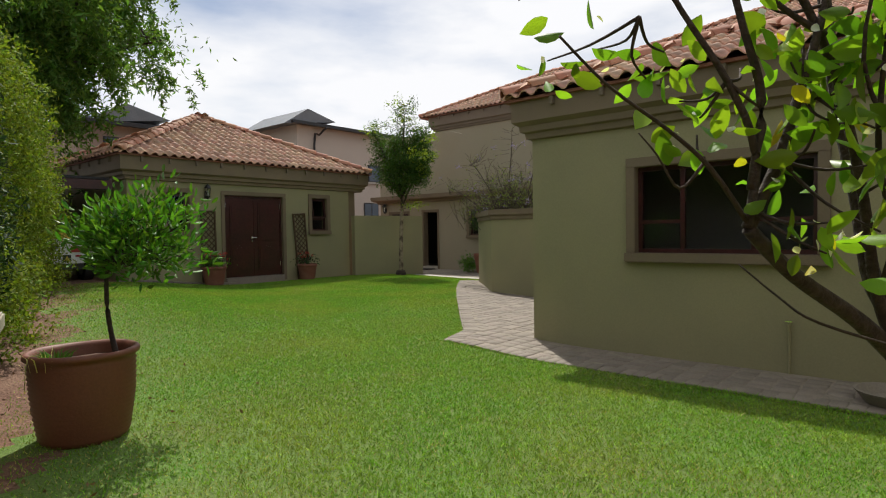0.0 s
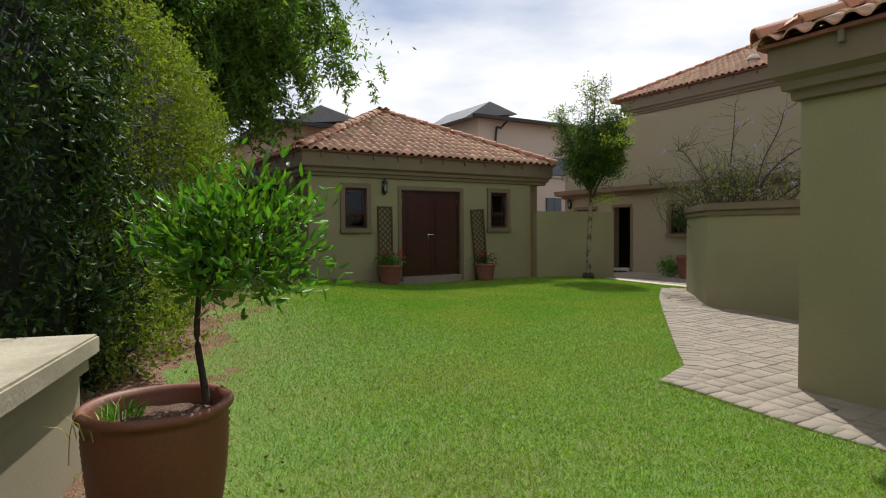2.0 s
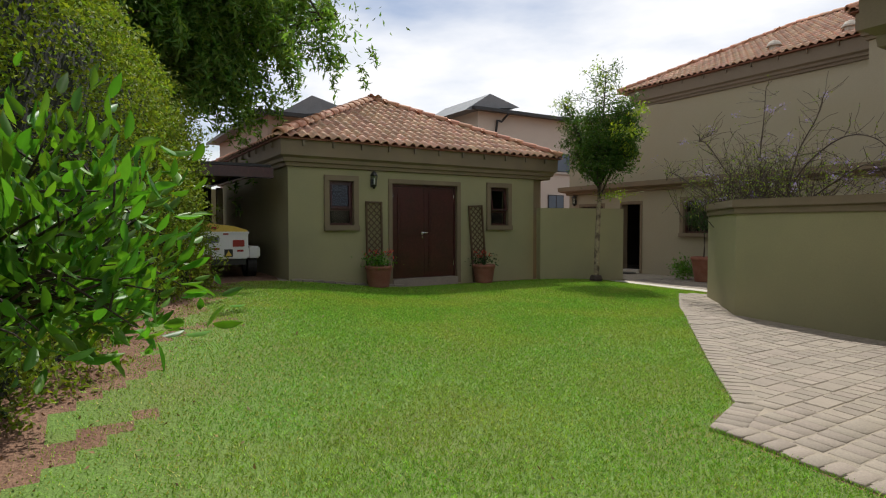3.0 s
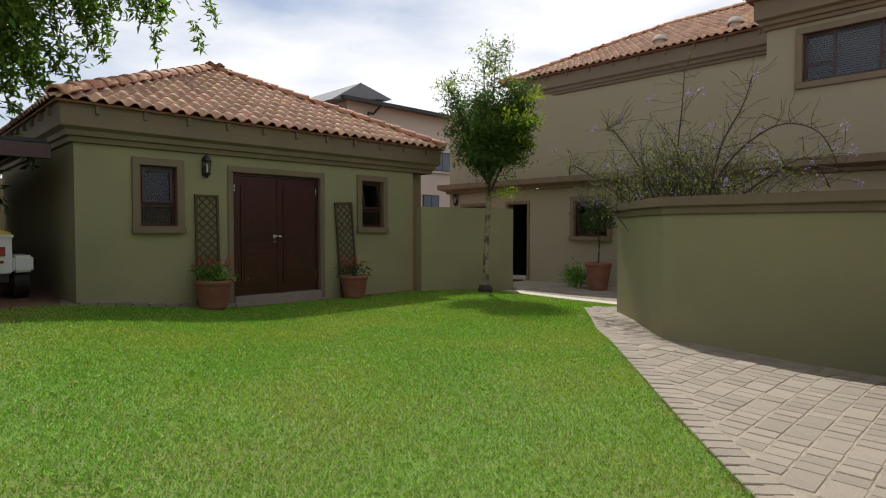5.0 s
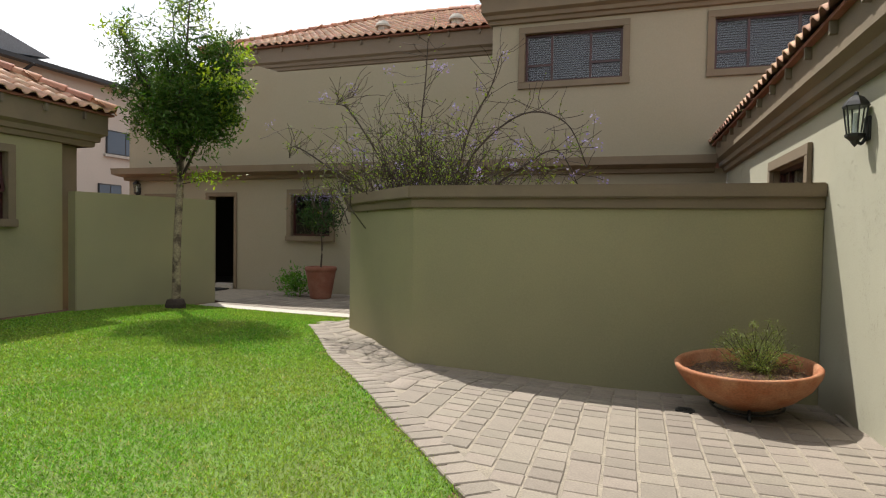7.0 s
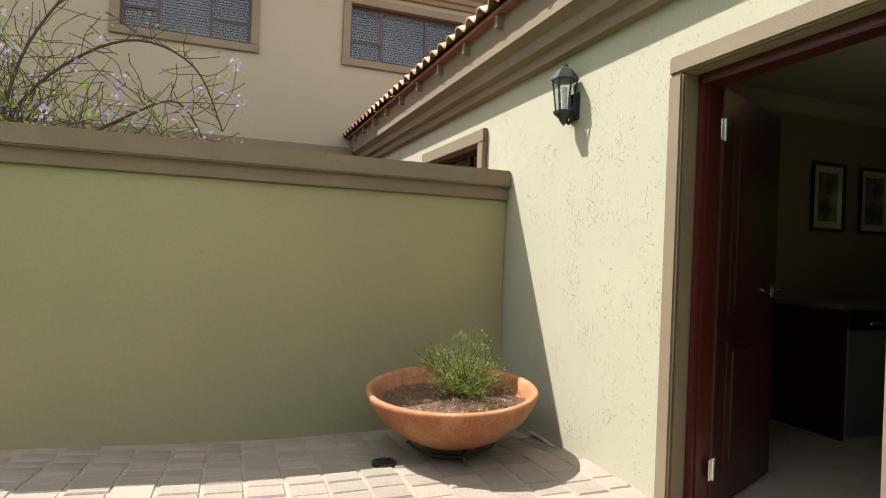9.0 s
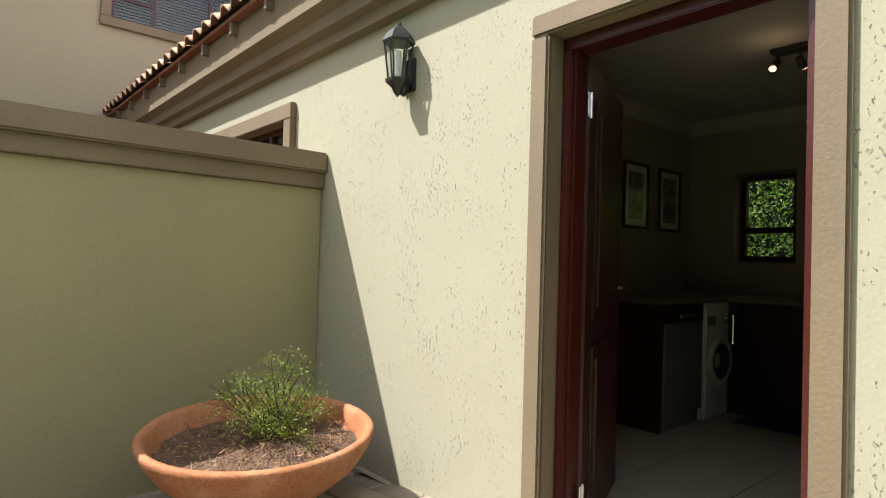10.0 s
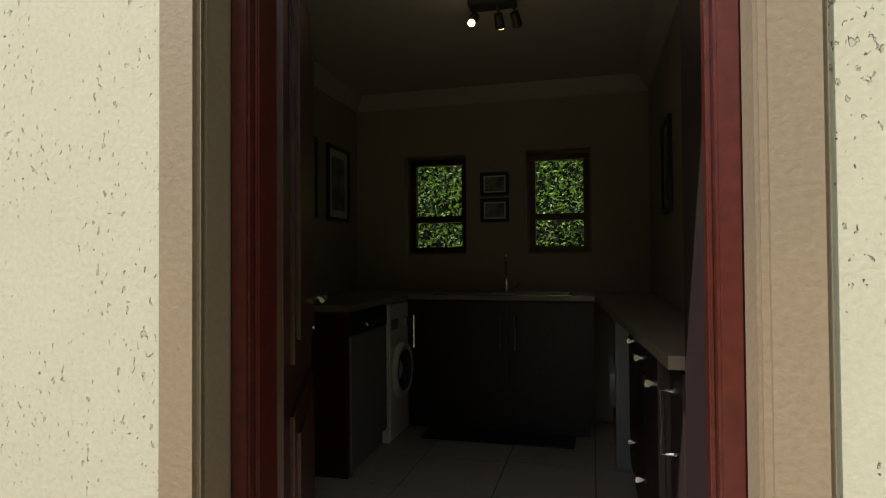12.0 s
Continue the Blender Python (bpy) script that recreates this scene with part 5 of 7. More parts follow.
# solid behind the leaves, coloured near-black in place of inner shade
def hedge_shade_core(parent, path, depth, heights, z0, inset=0.22):
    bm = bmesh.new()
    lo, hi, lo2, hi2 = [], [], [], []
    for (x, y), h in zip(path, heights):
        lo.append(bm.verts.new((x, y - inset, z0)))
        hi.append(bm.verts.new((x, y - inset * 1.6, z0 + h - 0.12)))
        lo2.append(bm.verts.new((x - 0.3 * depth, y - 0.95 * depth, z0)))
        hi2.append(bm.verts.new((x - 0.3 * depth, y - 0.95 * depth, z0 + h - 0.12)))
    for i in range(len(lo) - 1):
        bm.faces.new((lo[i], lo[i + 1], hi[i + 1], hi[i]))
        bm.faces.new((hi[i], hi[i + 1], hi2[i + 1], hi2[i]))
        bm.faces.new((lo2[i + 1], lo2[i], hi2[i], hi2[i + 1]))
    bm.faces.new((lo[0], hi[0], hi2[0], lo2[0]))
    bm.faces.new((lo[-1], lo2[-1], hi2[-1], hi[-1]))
    return part("shade_core", bm, HEDGE_SHADE, parent)


hedge = thing("clipped_hedge", "tall clipped hedge with small yellow-green leaves along the lawn's soil border", "hedge")
HH = [3.15, 3.25, 3.25, 3.2, 3.2, 3.0]
pts = hedge_surface(HEDGE, 1.0, HH, 0.15, 1900, 11, lump=0.30)
leaf_mesh("leaves", pts, 0.052, 0.024, LEAF_HEDGE, hedge, "", "stuff", 12, 0.2, simple=True)
hedge_shade_core(hedge, HEDGE, 1.0, HH, 0.1)
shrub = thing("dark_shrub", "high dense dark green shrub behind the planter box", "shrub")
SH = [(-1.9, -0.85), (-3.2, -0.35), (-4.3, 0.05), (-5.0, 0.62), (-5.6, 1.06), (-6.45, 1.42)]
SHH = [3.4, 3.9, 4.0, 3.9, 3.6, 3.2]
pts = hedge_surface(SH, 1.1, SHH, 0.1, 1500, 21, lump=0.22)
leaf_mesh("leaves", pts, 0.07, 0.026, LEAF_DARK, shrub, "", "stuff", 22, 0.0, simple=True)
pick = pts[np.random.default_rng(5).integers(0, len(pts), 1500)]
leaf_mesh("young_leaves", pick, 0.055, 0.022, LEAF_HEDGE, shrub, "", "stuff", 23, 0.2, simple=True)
hedge_shade_core(shrub, SH, 1.1, SHH, 0.05, 0.24)

# ---- big tree behind the hedge ----
big = thing("pepper_tree", "large spreading tree with feathery drooping foliage behind the hedge", "tree", pose(-17.6, 1.6, 0.2))
rng = random.Random(31)
bm = bmesh.new()
branch(bm, [(0, 0, -0.2), (0.1, 0.1, 1.5), (-0.1, 0.3, 3.0), (0.1, 0.6, 4.5)], 0.26, 0.16, 10)
nodes = []
limbs = [((2.0, 5.6, 6.3), 5), ((1.6, 4.2, 5.4), 5), ((1.5, 3.2, 4.5), 5), ((3.4, 1.8, 5.4), 5), ((4.2, 0.6, 4.6), 5), ((0.5, 4.6, 7.6), 5), ((0, 2, 8.2), 5), ((2.6, 3.4, 7.2), 5),
         ((3.6, -0.8, 6.2), 5), ((-1.5, 3.4, 6.5), 4), ((1.0, -1.5, 6.5), 4), ((3.0, 2.6, 4.1), 4), ((2.2, 4.6, 8.0), 4), ((4.6, -1.6, 4.6), 4), ((5.0, 1.0, 6.6), 4), ((3.9, 2.9, 5.9), 4)]
for tip, k in limbs:
    tip = Vector(tip)
    s = Vector((0.0, 0.4, rng.uniform(2.6, 4.4)))
    mid = s.lerp(tip, 0.5) + Vector((0, 0, 0.7))
    p = smooth_path([s, mid, tip], 5)
    tube(bm, p, [0.10 * (1 - 0.8 * i / (len(p) - 1)) for i in range(len(p))], 6)
    for j in range(3, len(p)):
        nodes.append((p[j], 0.75 + 0.05 * j))
        for _ in range(2):
            e = p[j] + Vector((rng.uniform(-1, 1), rng.uniform(-1, 1), rng.uniform(-0.4, 0.6))) * 1.25
            tube(bm, [p[j], p[j].lerp(e, 0.5) + Vector((0, 0, 0.1)), e], [0.025, 0.018, 0.008], 4)
            nodes.append((e, 0.42))
part("trunk", bm, BARK, big, smooth=True)
nr = np.random.default_rng(32)
cs = []
for p, r in nodes:
    n = 380 if p.y < 2.2 else (360 if p.y < 3.2 else 110)
    q = np.array(p)[None] + nr.normal(size=(n, 3)) * np.array([r, r, r * 0.75]) * 0.42
    cs.append(q)
    if p.y > 2.5 or p.x > 3:
        for _ in range(5 if p.y < 3.4 else 3):
            o = np.array(p) + nr.normal(size=3) * r * 0.6
            L = nr.uniform(0.35, 0.95)
            t = nr.uniform(0, 1, 42)
            cs.append(o[None] + np.stack([0.12 * t + nr.normal(size=42) * 0.035, 0.1 * t + nr.normal(size=42) * 0.035, -L * t], -1))
leaf_mesh("crown", np.concatenate(cs), 0.17, 0.052, LEAF_PEPPER, big, "", "stuff", 33, 0.0, droop=0.5, simple=True)

# ---- slender tree by the screen wall ----
TX, TY = -12.2, 12.45
slim = thing("slender_tree", "slender tree with pale flaking bark and airy crown, on lawn", "tree", pose(TX, TY, gz(TX, TY)))
rng = random.Random(41)
bm = bmesh.new()
branch(bm, [(0, 0, -0.05), (0.02, 0, 0.3), (0.03, 0.0, 1.0), (0.07, 0, 1.7), (0.10, 0, 2.3), (0.12, 0.02, 2.8)], 0.075, 0.045, 10)
part("trunk", bm, BARK_PALE, slim, smooth=True)
bm = bmesh.new()
nodes = []
for tip, w in (((-1.15, 0.1, 4.55), 1.2), ((-0.8, -0.3, 4.3), 1.0), ((0.1, 0.2, 5.0), 1.1), ((0.45, -0.2, 4.9), 0.9), ((-0.35, 0.3, 4.9), 1.0), ((0.95, 0.1, 3.85), 1.5), ((1.0, -0.2, 3.4), 1.4), ((0.7, 0.4, 3.5), 1.6),
               ((0.5, -0.5, 3.2), 1.5), ((-0.45, 0.2, 3.45), 1.1), ((-0.25, -0.4, 3.05), 0.9), ((0.3, 0.4, 4.2), 1.5), ((0.85, 0.0, 2.9), 1.2), ((0.75, 0.2, 4.2), 1.5), ((0.2, -0.4, 3.8), 1.5), ((-0.7, -0.2, 4.0), 0.7), ((0.3, -0.5, 2.75), 1.0)):
    tip = Vector(tip)
    s = Vector((0.10, 0.0, rng.uniform(1.9, 2.7)))
    mid = s.lerp(tip, 0.55) + Vector((rng.uniform(-.1, .1), rng.uniform(-.1, .1), 0.05))
    p = smooth_path([s, mid, tip], 5)
    tube(bm, p, [0.026 * (1 - 0.85 * i / (len(p) - 1)) for i in range(len(p))], 6)
    for j in range(4, len(p)):
        nodes.append((p[j], 0.13, w))
        for _ in range(2):
            e = p[j] + Vector((rng.uniform(-1, 1), rng.uniform(-1, 1), rng.uniform(-0.3, 0.7))) * 0.34
            tube(bm, [p[j], p[j].lerp(e, 0.5), e], [0.008, 0.006, 0.003], 4)
            nodes.append((e, 0.085, w))
part("bough", bm, BARK, slim, smooth=True)
nr = np.random.default_rng(42)
cs, cl = [], []
for p, r, w in nodes:
    n = int((24 if p.z > 4.1 else 46) * w)
    q = np.array(p)[None] + nr.normal(size=(n, 3)) * r * np.array([1, 1, 0.8])
    (cl if (p.z > 4.3 and rng.random() < 0.45) or (p.x > 0.95 and rng.random() < 0.5) else cs).append(q)
leaf_mesh("crown", np.concatenate(cs), 0.095, 0.026, LEAF_TREE, slim, "", "stuff", 43, 0.0, droop=0.3, simple=True)
leaf_mesh("young_leaves", np.concatenate(cl + [np.array([0.55, 0.0, 2.05])[None] + nr.normal(size=(160, 3)) * np.array([0.22, 0.15, 0.06])]), 0.075, 0.03, LEAF_LIME, slim, "lime green young leaves", "stuff", 44, 0.0, simple=True)
bm = bmesh.new()
branch(bm, [(0.08, 0, 1.95), (0.3, 0, 1.98), (0.6, 0, 2.04)], 0.010, 0.004, 5)
part("side_twig", bm, BARK, slim)

# ---- straggling creeper behind the courtyard wall ----
creeper = thing("flowering_creeper", "straggling bush of bare arching twigs and violet flowers", "shrub", pose(-7.8, 11.9, 0.0))
rng = random.Random(51)
bm = bmesh.new()
leafpts, flowers = [], []
arches = [[(0.2, 0, 1.5), (0.6, 0, 2.3), (1.2, 0, 2.75), (1.7, 0, 2.62), (1.95, 0, 2.1)], [(0, 0, 1.4), (-0.6, 0, 2.2), (-1.1, 0, 2.9), (-1.3, 0, 3.0), (-1.1, 0.1, 3.1)],
          [(0, 0, 1.5), (-0.1, 0, 2.5), (-0.05, 0, 3.2), (-0.02, 0, 3.75)], [(-0.4, 0, 1.5), (-1.3, 0, 2.1), (-1.9, 0, 2.45), (-2.0, 0, 2.3)],
          [(0.3, 0, 1.5), (0.5, 0, 2.5), (0.8, 0, 3.1), (0.9, 0, 3.45)], [(0.5, -0.1, 1.6), (1.2, -0.1, 2.1), (1.6, 0, 2.3), (1.85, 0, 1.9)]]
for a in arches:
    p = branch(bm, a, 0.017, 0.006, 5, 6)
    for q in p[4:]:
        for _ in range(2):
            s = spray(rng, q, (rng.uniform(-1, 1), rng.uniform(-.6, .6), rng.uniform(-0.3, 1)), rng.uniform(0.15, 0.5), 4)
            tube(bm, s, 0.004, 3, False)
            leafpts += s[1:]
            flowers.append(s[-1])
for i in range(250):
    x = rng.gauss(0.0, 0.72)
    s0 = (x * 0.9, rng.uniform(-0.6, 0.6), rng.uniform(1.3, 1.7))
    h = max(0.3, 1.45 - abs(x) * 0.5) * rng.uniform(0.5, 1.1)
    d = (rng.uniform(-0.7, 0.7), rng.uniform(-0.5, 0.5), 1)
    s = spray(rng, s0, d, h, 7, 0.32)
    tube(bm, smooth_path(s, 2), [0.0085 * (1 - 0.06 * k) for k in range(15)], 3, False)
    leafpts += s[2:]
    for _ in range(3):
        q = s[rng.randint(2, 7)]
        s2 = spray(rng, q, (rng.uniform(-1, 1), rng.uniform(-1, 1), rng.uniform(-0.4, 0.9)), 0.42, 5, 0.4)
        tube(bm, s2, 0.0036, 3, False)
        leafpts += s2[1:]
        if rng.random() < 0.15:
            flowers.append(s2[-1])
for i in range(9):
    a = rng.uniform(0, 6.28)
    branch(bm, [(0.3 * math.cos(a), 0.2 * math.sin(a), -0.05), (0.5 * math.cos(a), 0.3 * math.sin(a), 0.8), (1.0 * math.cos(a), 0.5 * math.sin(a), 1.55)], 0.022, 0.012, 6)
part("branchwork", bm, TWIG, creeper)
nr = np.random.default_rng(52)
LP = np.array([tuple(p) for p in leafpts])
c = LP[nr.integers(0, len(LP), 4200)]
c = c[nr.uniform(0, 1, len(c)) < np.clip(1.5 - (c[:, 2] - 1.4) * 0.55, 0.25, 1)]
leaf_mesh("leaves", c + nr.normal(size=c.shape) * 0.03, 0.045, 0.018, LEAF_HEDGE, creeper, "", "stuff", 53, 0.3, simple=True)
FP = np.array([tuple(p) for p in rng.sample(flowers, 46)])
c = np.repeat(FP, 16, 0) + nr.normal(size=(len(FP) * 16, 3)) * 0.035
leaf_mesh("blossom", c, 0.034, 0.026, VIOLET, creeper, "small violet flower clusters", "stuff", 54, 0.0, simple=True)

# ---- terracotta bowl on an iron stand ----
BX, BY, BZ = -4.53, 9.74, gz(-4.53, 9.74)
bowl = thing("planted_bowl", "wide orange terracotta bowl with a sparse shrub", "plant pot", Matrix.LocRotScale((-4.48, 9.88, BZ), Euler((radians(1), radians(-3), 0)), (1.01, 1.12, 0.89)))
bm = bmesh.new()
lathe(bm, [(0.001, 0.075), (0.16, 0.075), (0.22, 0.09), (0.33, 0.16), (0.43, 0.26), (0.485, 0.36), (0.497, 0.40), (0.50, 0.42), (0.49, 0.432), (0.47, 0.43), (0.455, 0.41), (0.44, 0.35), (0.40, 0.29)], 64, wobble=0.004)
bmesh.ops.recalc_face_normals(bm, faces=bm.faces)
part("bowl", bm, TERRA, bowl, smooth=True)
bm = bmesh.new()
lathe(bm, [(0.43, 0.325), (0.36, 0.335), (0.28, 0.345), (0.2, 0.35), (0.1, 0.352), (0.001, 0.355)], 48)
for v in bm.verts:
    v.co.z += noise.noise(v.co * 9) * 0.03 + noise.noise(v.co * 30) * 0.012
part("soil", bm, POT_SOIL, bowl, smooth=True)
bm = bmesh.new()
for k in range(3):
    a = 2 * math.pi * k / 3 + 0.4
    tube(bm, smooth_path([(0.27 * math.cos(a), 0.27 * math.sin(a), 0.005), (0.24 * math.cos(a), 0.24 * math.sin(a), 0.06), (0.27 * math.cos(a), 0.27 * math.sin(a), 0.11)], 3), 0.012, 7)
ring = [(0.25 * math.cos(t * math.pi / 12), 0.25 * math.sin(t * math.pi / 12), 0.07) for t in range(25)]
tube(bm, ring, 0.010, 7, False)
part("iron_stand", bm, BLACK_IRON, bowl)
rng = random.Random(61)
bm = bmesh.new()
tips = []
for i in range(80):
    a, sp = rng.uniform(0, 6.28), rng.uniform(0, 1.5)
    s = spray(rng, (0.10, 0.02, 0.34), (sp * math.cos(a), sp * math.sin(a), 0.9), rng.uniform(0.24, 0.46), 5, 0.34)
    tube(bm, s, 0.0022, 3, False)
    tips += s[2:]
part("branchwork", bm, TWIG, bowl, kind="stuff")
nr = np.random.default_rng(62)
T = np.array([tuple(p) for p in tips])
leaf_mesh("leaves", T[nr.integers(0, len(T), 7000)] + nr.normal(size=(7000, 3)) * 0.018, 0.014, 0.006, LEAF_BOWL, bowl, "tiny yellow-green leaves", "stuff", 63, 0.3, simple=True)
r, a = 0.40 * np.sqrt(nr.uniform(0, 1, 900)), nr.uniform(0, 6.28, 900)
leaf_mesh("dry_litter", np.stack([r * np.cos(a), r * np.sin(a), 0.355 + nr.uniform(0, 0.025, 900)], -1), 0.035, 0.004, LITTER, bowl, "dry stalks and leaf litter", "stuff", 64, 0.0, simple=True)

# lid of a drain beside it
drain = thing("drain_cover", "small black drain cover set in the paving", "drain cover", pose(-4.93, 9.74, gz(-4.93, 9.74)))
bm = bmesh.new()
cyl(bm, (0, 0, 0.0), (0, 0, 0.014), 0.07, n=20)
for k in range(-2, 3):
    box(bm, -0.05, k * 0.022 - 0.006, 0.014, 0.05, k * 0.022 + 0.006, 0.018)
part("cover", bm, BLACK, drain)


# collar at the slender tree's foot, mat at the far door, brick edging along the garden house
collar = thing("tree_collar", "dark rust-brown collar round the foot of the slender tree", "tree guard", pose(TX, TY, gz(TX, TY)))
bm = bmesh.new()
lathe(bm, [(0.085, -0.02), (0.15, -0.02), (0.155, 0.05), (0.125, 0.13), (0.085, 0.14)], 12, wobble=0.01)
part("collar", bm, BARK, collar)
far_mat = thing("door_mat", "dark door mat on the paving before the far doorway", "mat", pose(-14.08, 15.55, 0.012))
boxpart("mat", (-0.33, -0.20, -0.02, 0.33, 0.20, 0.012), BLACK, far_mat, 0.004)
edging = thing("brick_edging", "row of brown bricks between the garden house wall and the lawn", "edging")
erng = random.Random(120)
for k in range(11):
    y = 5.42 + 0.225 * k
    bm = bmesh.new()
    box(bm, -0.055, -0.105, -0.04, 0.055, 0.105, 0.035, bevel=0.006)
    bm.transform(pose(FX + 0.085 + erng.uniform(-0.006, 0.006), y, gz(FX + 0.1, y) + erng.uniform(-0.004, 0.004), 0, 0, erng.uniform(-2, 2)))
    part("brick", bm, PAVER, edging)


# ---- flower pots and trellises at the garden door ----
def flower_pot(x, y, label, r, h, seed, red, n):
    z = gz(x, y)
    t = pot("flower_pot", label, x, y, z, grooved(h, r * 0.78, r, h - 0.07, 0.012, 0.0, depth=0.001), TERRA_DARK, r - 0.03, h - 0.05, n=32)
    rng = np.random.default_rng(seed)
    c = np.array([0, 0, h + 0.09])[None] + rng.normal(size=(n, 3)) * np.array([r * 0.62, r * 0.62, 0.075])
    c[:, 2] = np.maximum(c[:, 2], h - 0.02)
    leaf_mesh("leaves", c, 0.05, 0.04, LEAF_DARK if not red else LEAF_CITRUS, t, "", "stuff", seed + 1, 0.3, simple=True)
    bm = bmesh.new()
    fl = []
    for k in range(14 if red else 10):
        a, s = rng.uniform(0, 6.28), rng.uniform(0.3, 1)
        e = Vector((math.cos(a) * s * r * 1.3, math.sin(a) * s * r * 1.3, h + rng.uniform(0.16, 0.32)))
        tube(bm, [(0, 0, h - 0.04), Vector((0, 0, h)).lerp(e, 0.6) + Vector((0, 0, 0.03)), e], 0.003, 4)
        fl.append(tuple(e))
    part("stems", bm, LEAF_DARK, t)
    f = np.repeat(np.array(fl), 12, 0) + rng.normal(size=(len(fl) * 12, 3)) * 0.022
    leaf_mesh("blossom", f, 0.028, 0.024, REDPETAL, t, "red geranium flowers", "stuff", seed + 2, 0.2, simple=True)
    return t


flower_pot(-13.12, 7.08, "red-flowering geranium in a tall terracotta pot beside the double door", 0.27, 0.44, 71, True, 420)
flower_pot(-13.14, 9.78, "sparse geranium in a terracotta pot by the small window", 0.25, 0.42, 75, False, 170)


def trellis(y, z, w, h, lean):
    t = thing("trellis_panel", "weathered wooden lattice trellis panel leaning on the plaster wall", "trellis", pose(FX + 0.085, y, z, 0, 0, 90) @ Matrix.Rotation(radians(lean), 4, "Y") @ Matrix.Rotation(radians(-1.5), 4, "X"), "trellises at the garden door")
    for d in ((-w / 2, -0.02, 0, -w / 2 + 0.035, 0.02, h), (w / 2 - 0.035, -0.02, 0, w / 2, 0.02, h), (-w / 2 + 0.035, -0.02, h - 0.035, w / 2 - 0.035, 0.02, h), (-w / 2 + 0.035, -0.02, 0, w / 2 - 0.035, 0.02, 0.035)):
        boxpart("frame_rail", d, TRELLIS, t, 0.003)
    W = w - 0.07
    for sgn, yy in ((1, -0.008), (-1, 0.004)):
        k = -W
        while k < h - 0.05:
            # a slat rises by W over the width W
            pts = []
            for u in (0, W):
                zz = k + (u if sgn > 0 else W - u)
                pts.append((-W / 2 + u, zz))
            (xa, za), (xb, zb) = pts
            lo, hi = 0.03, h - 0.03
            def clip(x0, z0, x1, z1):
                if z0 > z1:
                    x0, z0, x1, z1 = x1, z1, x0, z0
                if z1 <= lo or z0 >= hi:
                    return None
                if z0 < lo:
                    x0, z0 = x0 + (x1 - x0) * (lo - z0) / (z1 - z0), lo
                if z1 > hi:
                    x1, z1 = x0 + (x1 - x0) * (hi - z0) / (z1 - z0), hi
                return x0, z0, x1, z1
            r = clip(xa, za, xb, zb)
            if r and abs(r[3] - r[1]) > 0.03:
                bm = bmesh.new()
                a, b = Vector((r[0], yy, r[1])), Vector((r[2], yy, r[3]))
                L = (b - a).length
                box(bm, -L / 2, -0.005, -0.011, L / 2, 0.005, 0.011)
                bm.transform(Matrix.Translation((a + b) / 2) @ Matrix.Rotation(-math.atan2(b.z - a.z, b.x - a.x), 4, "Y"))
                part("slat", bm, TRELLIS, t)
            k += 0.135
    return t


trellis(7.12, gz(-13.3, 7.1), 0.38, 1.78, 0)
trellis(9.85, gz(-13.3, 9.8), 0.40, 1.80, -3.5)

# far pots
pot("tall_pot", "tall rusty terracotta pot by the hedge end, empty", -13.75, 3.70, gz(-13.75, 3.7), grooved(0.46, 0.17, 0.22, 0.40, 0.012, 0.0, depth=0.001), TERRA_DARK, 0.19, 0.40, n=30)
ft = pot("tall_pot", "tall rust-red terracotta pot holding a small standard tree", -11.08, 15.05, 0.0, grooved(0.62, 0.20, 0.29, 0.54, 0.014, 0.0, depth=0.001), TERRA_DARK, 0.26, 0.56, n=30)
small_tree("standard_tree", "small standard tree with a thin stem and pale violet flowers", -11.08, 15.05, 0.55,
           [(0, 0, 0), (0.02, 0, 0.4), (0.0, 0.0, 0.75), (0.02, 0, 1.0)], (0.0, 0, 0.98), 0.42, 22, 2000, 0.06, 0.025, LEAF_DARK, TWIG, 81, r0=0.02, cluster=0.09, simple=True)
nr = np.random.default_rng(82)
fl = thing("violet_blossom", "pale violet blossom over the small standard tree", "blossom", pose(-11.08, 15.05, 1.55))
leaf_mesh("blossom", np.array([0.0, -0.05, 0.42])[None] + nr.normal(size=(260, 3)) * np.array([0.28, 0.16, 0.06]), 0.028, 0.022, VIOLET, fl, "", "stuff", 83, 0, simple=True)
fb = thing("low_bush", "low leafy green bush at the foot of the far wall", "shrub", pose(-11.72, 15.15, 0.0))
leaf_mesh("leaves", np.array([0, 0, 0.26])[None] + nr.normal(size=(700, 3)) * np.array([0.16, 0.14, 0.13]), 0.09, 0.028, LEAF_CITRUS, fb, "", "stuff", 84, 0.5, simple=True)

# hedge beyond the laundry windows
bh = thing("rear_hedge", "leafy bright green hedge close outside the laundry windows", "hedge")
RH = [(2.6, 10.9), (1.2, 10.9)]
nr = np.random.default_rng(91)
n = 26000
c = np.stack([1.15 + 0.10 * nr.normal(size=n), nr.uniform(6.8, 11.4, n), nr.uniform(-0.1, 3.0, n)], -1)
leaf_mesh("leaves", c, 0.050, 0.022, LEAF_WINDOW, bh, "", "stuff", 92, 0.2, simple=True)
# near-black block added behind these leaves as the hedge's painted depth shade
boxpart("shade_core", (1.35, 6.8, -0.2, 2.2, 11.4, 2.9), HEDGE_SHADE, bh)


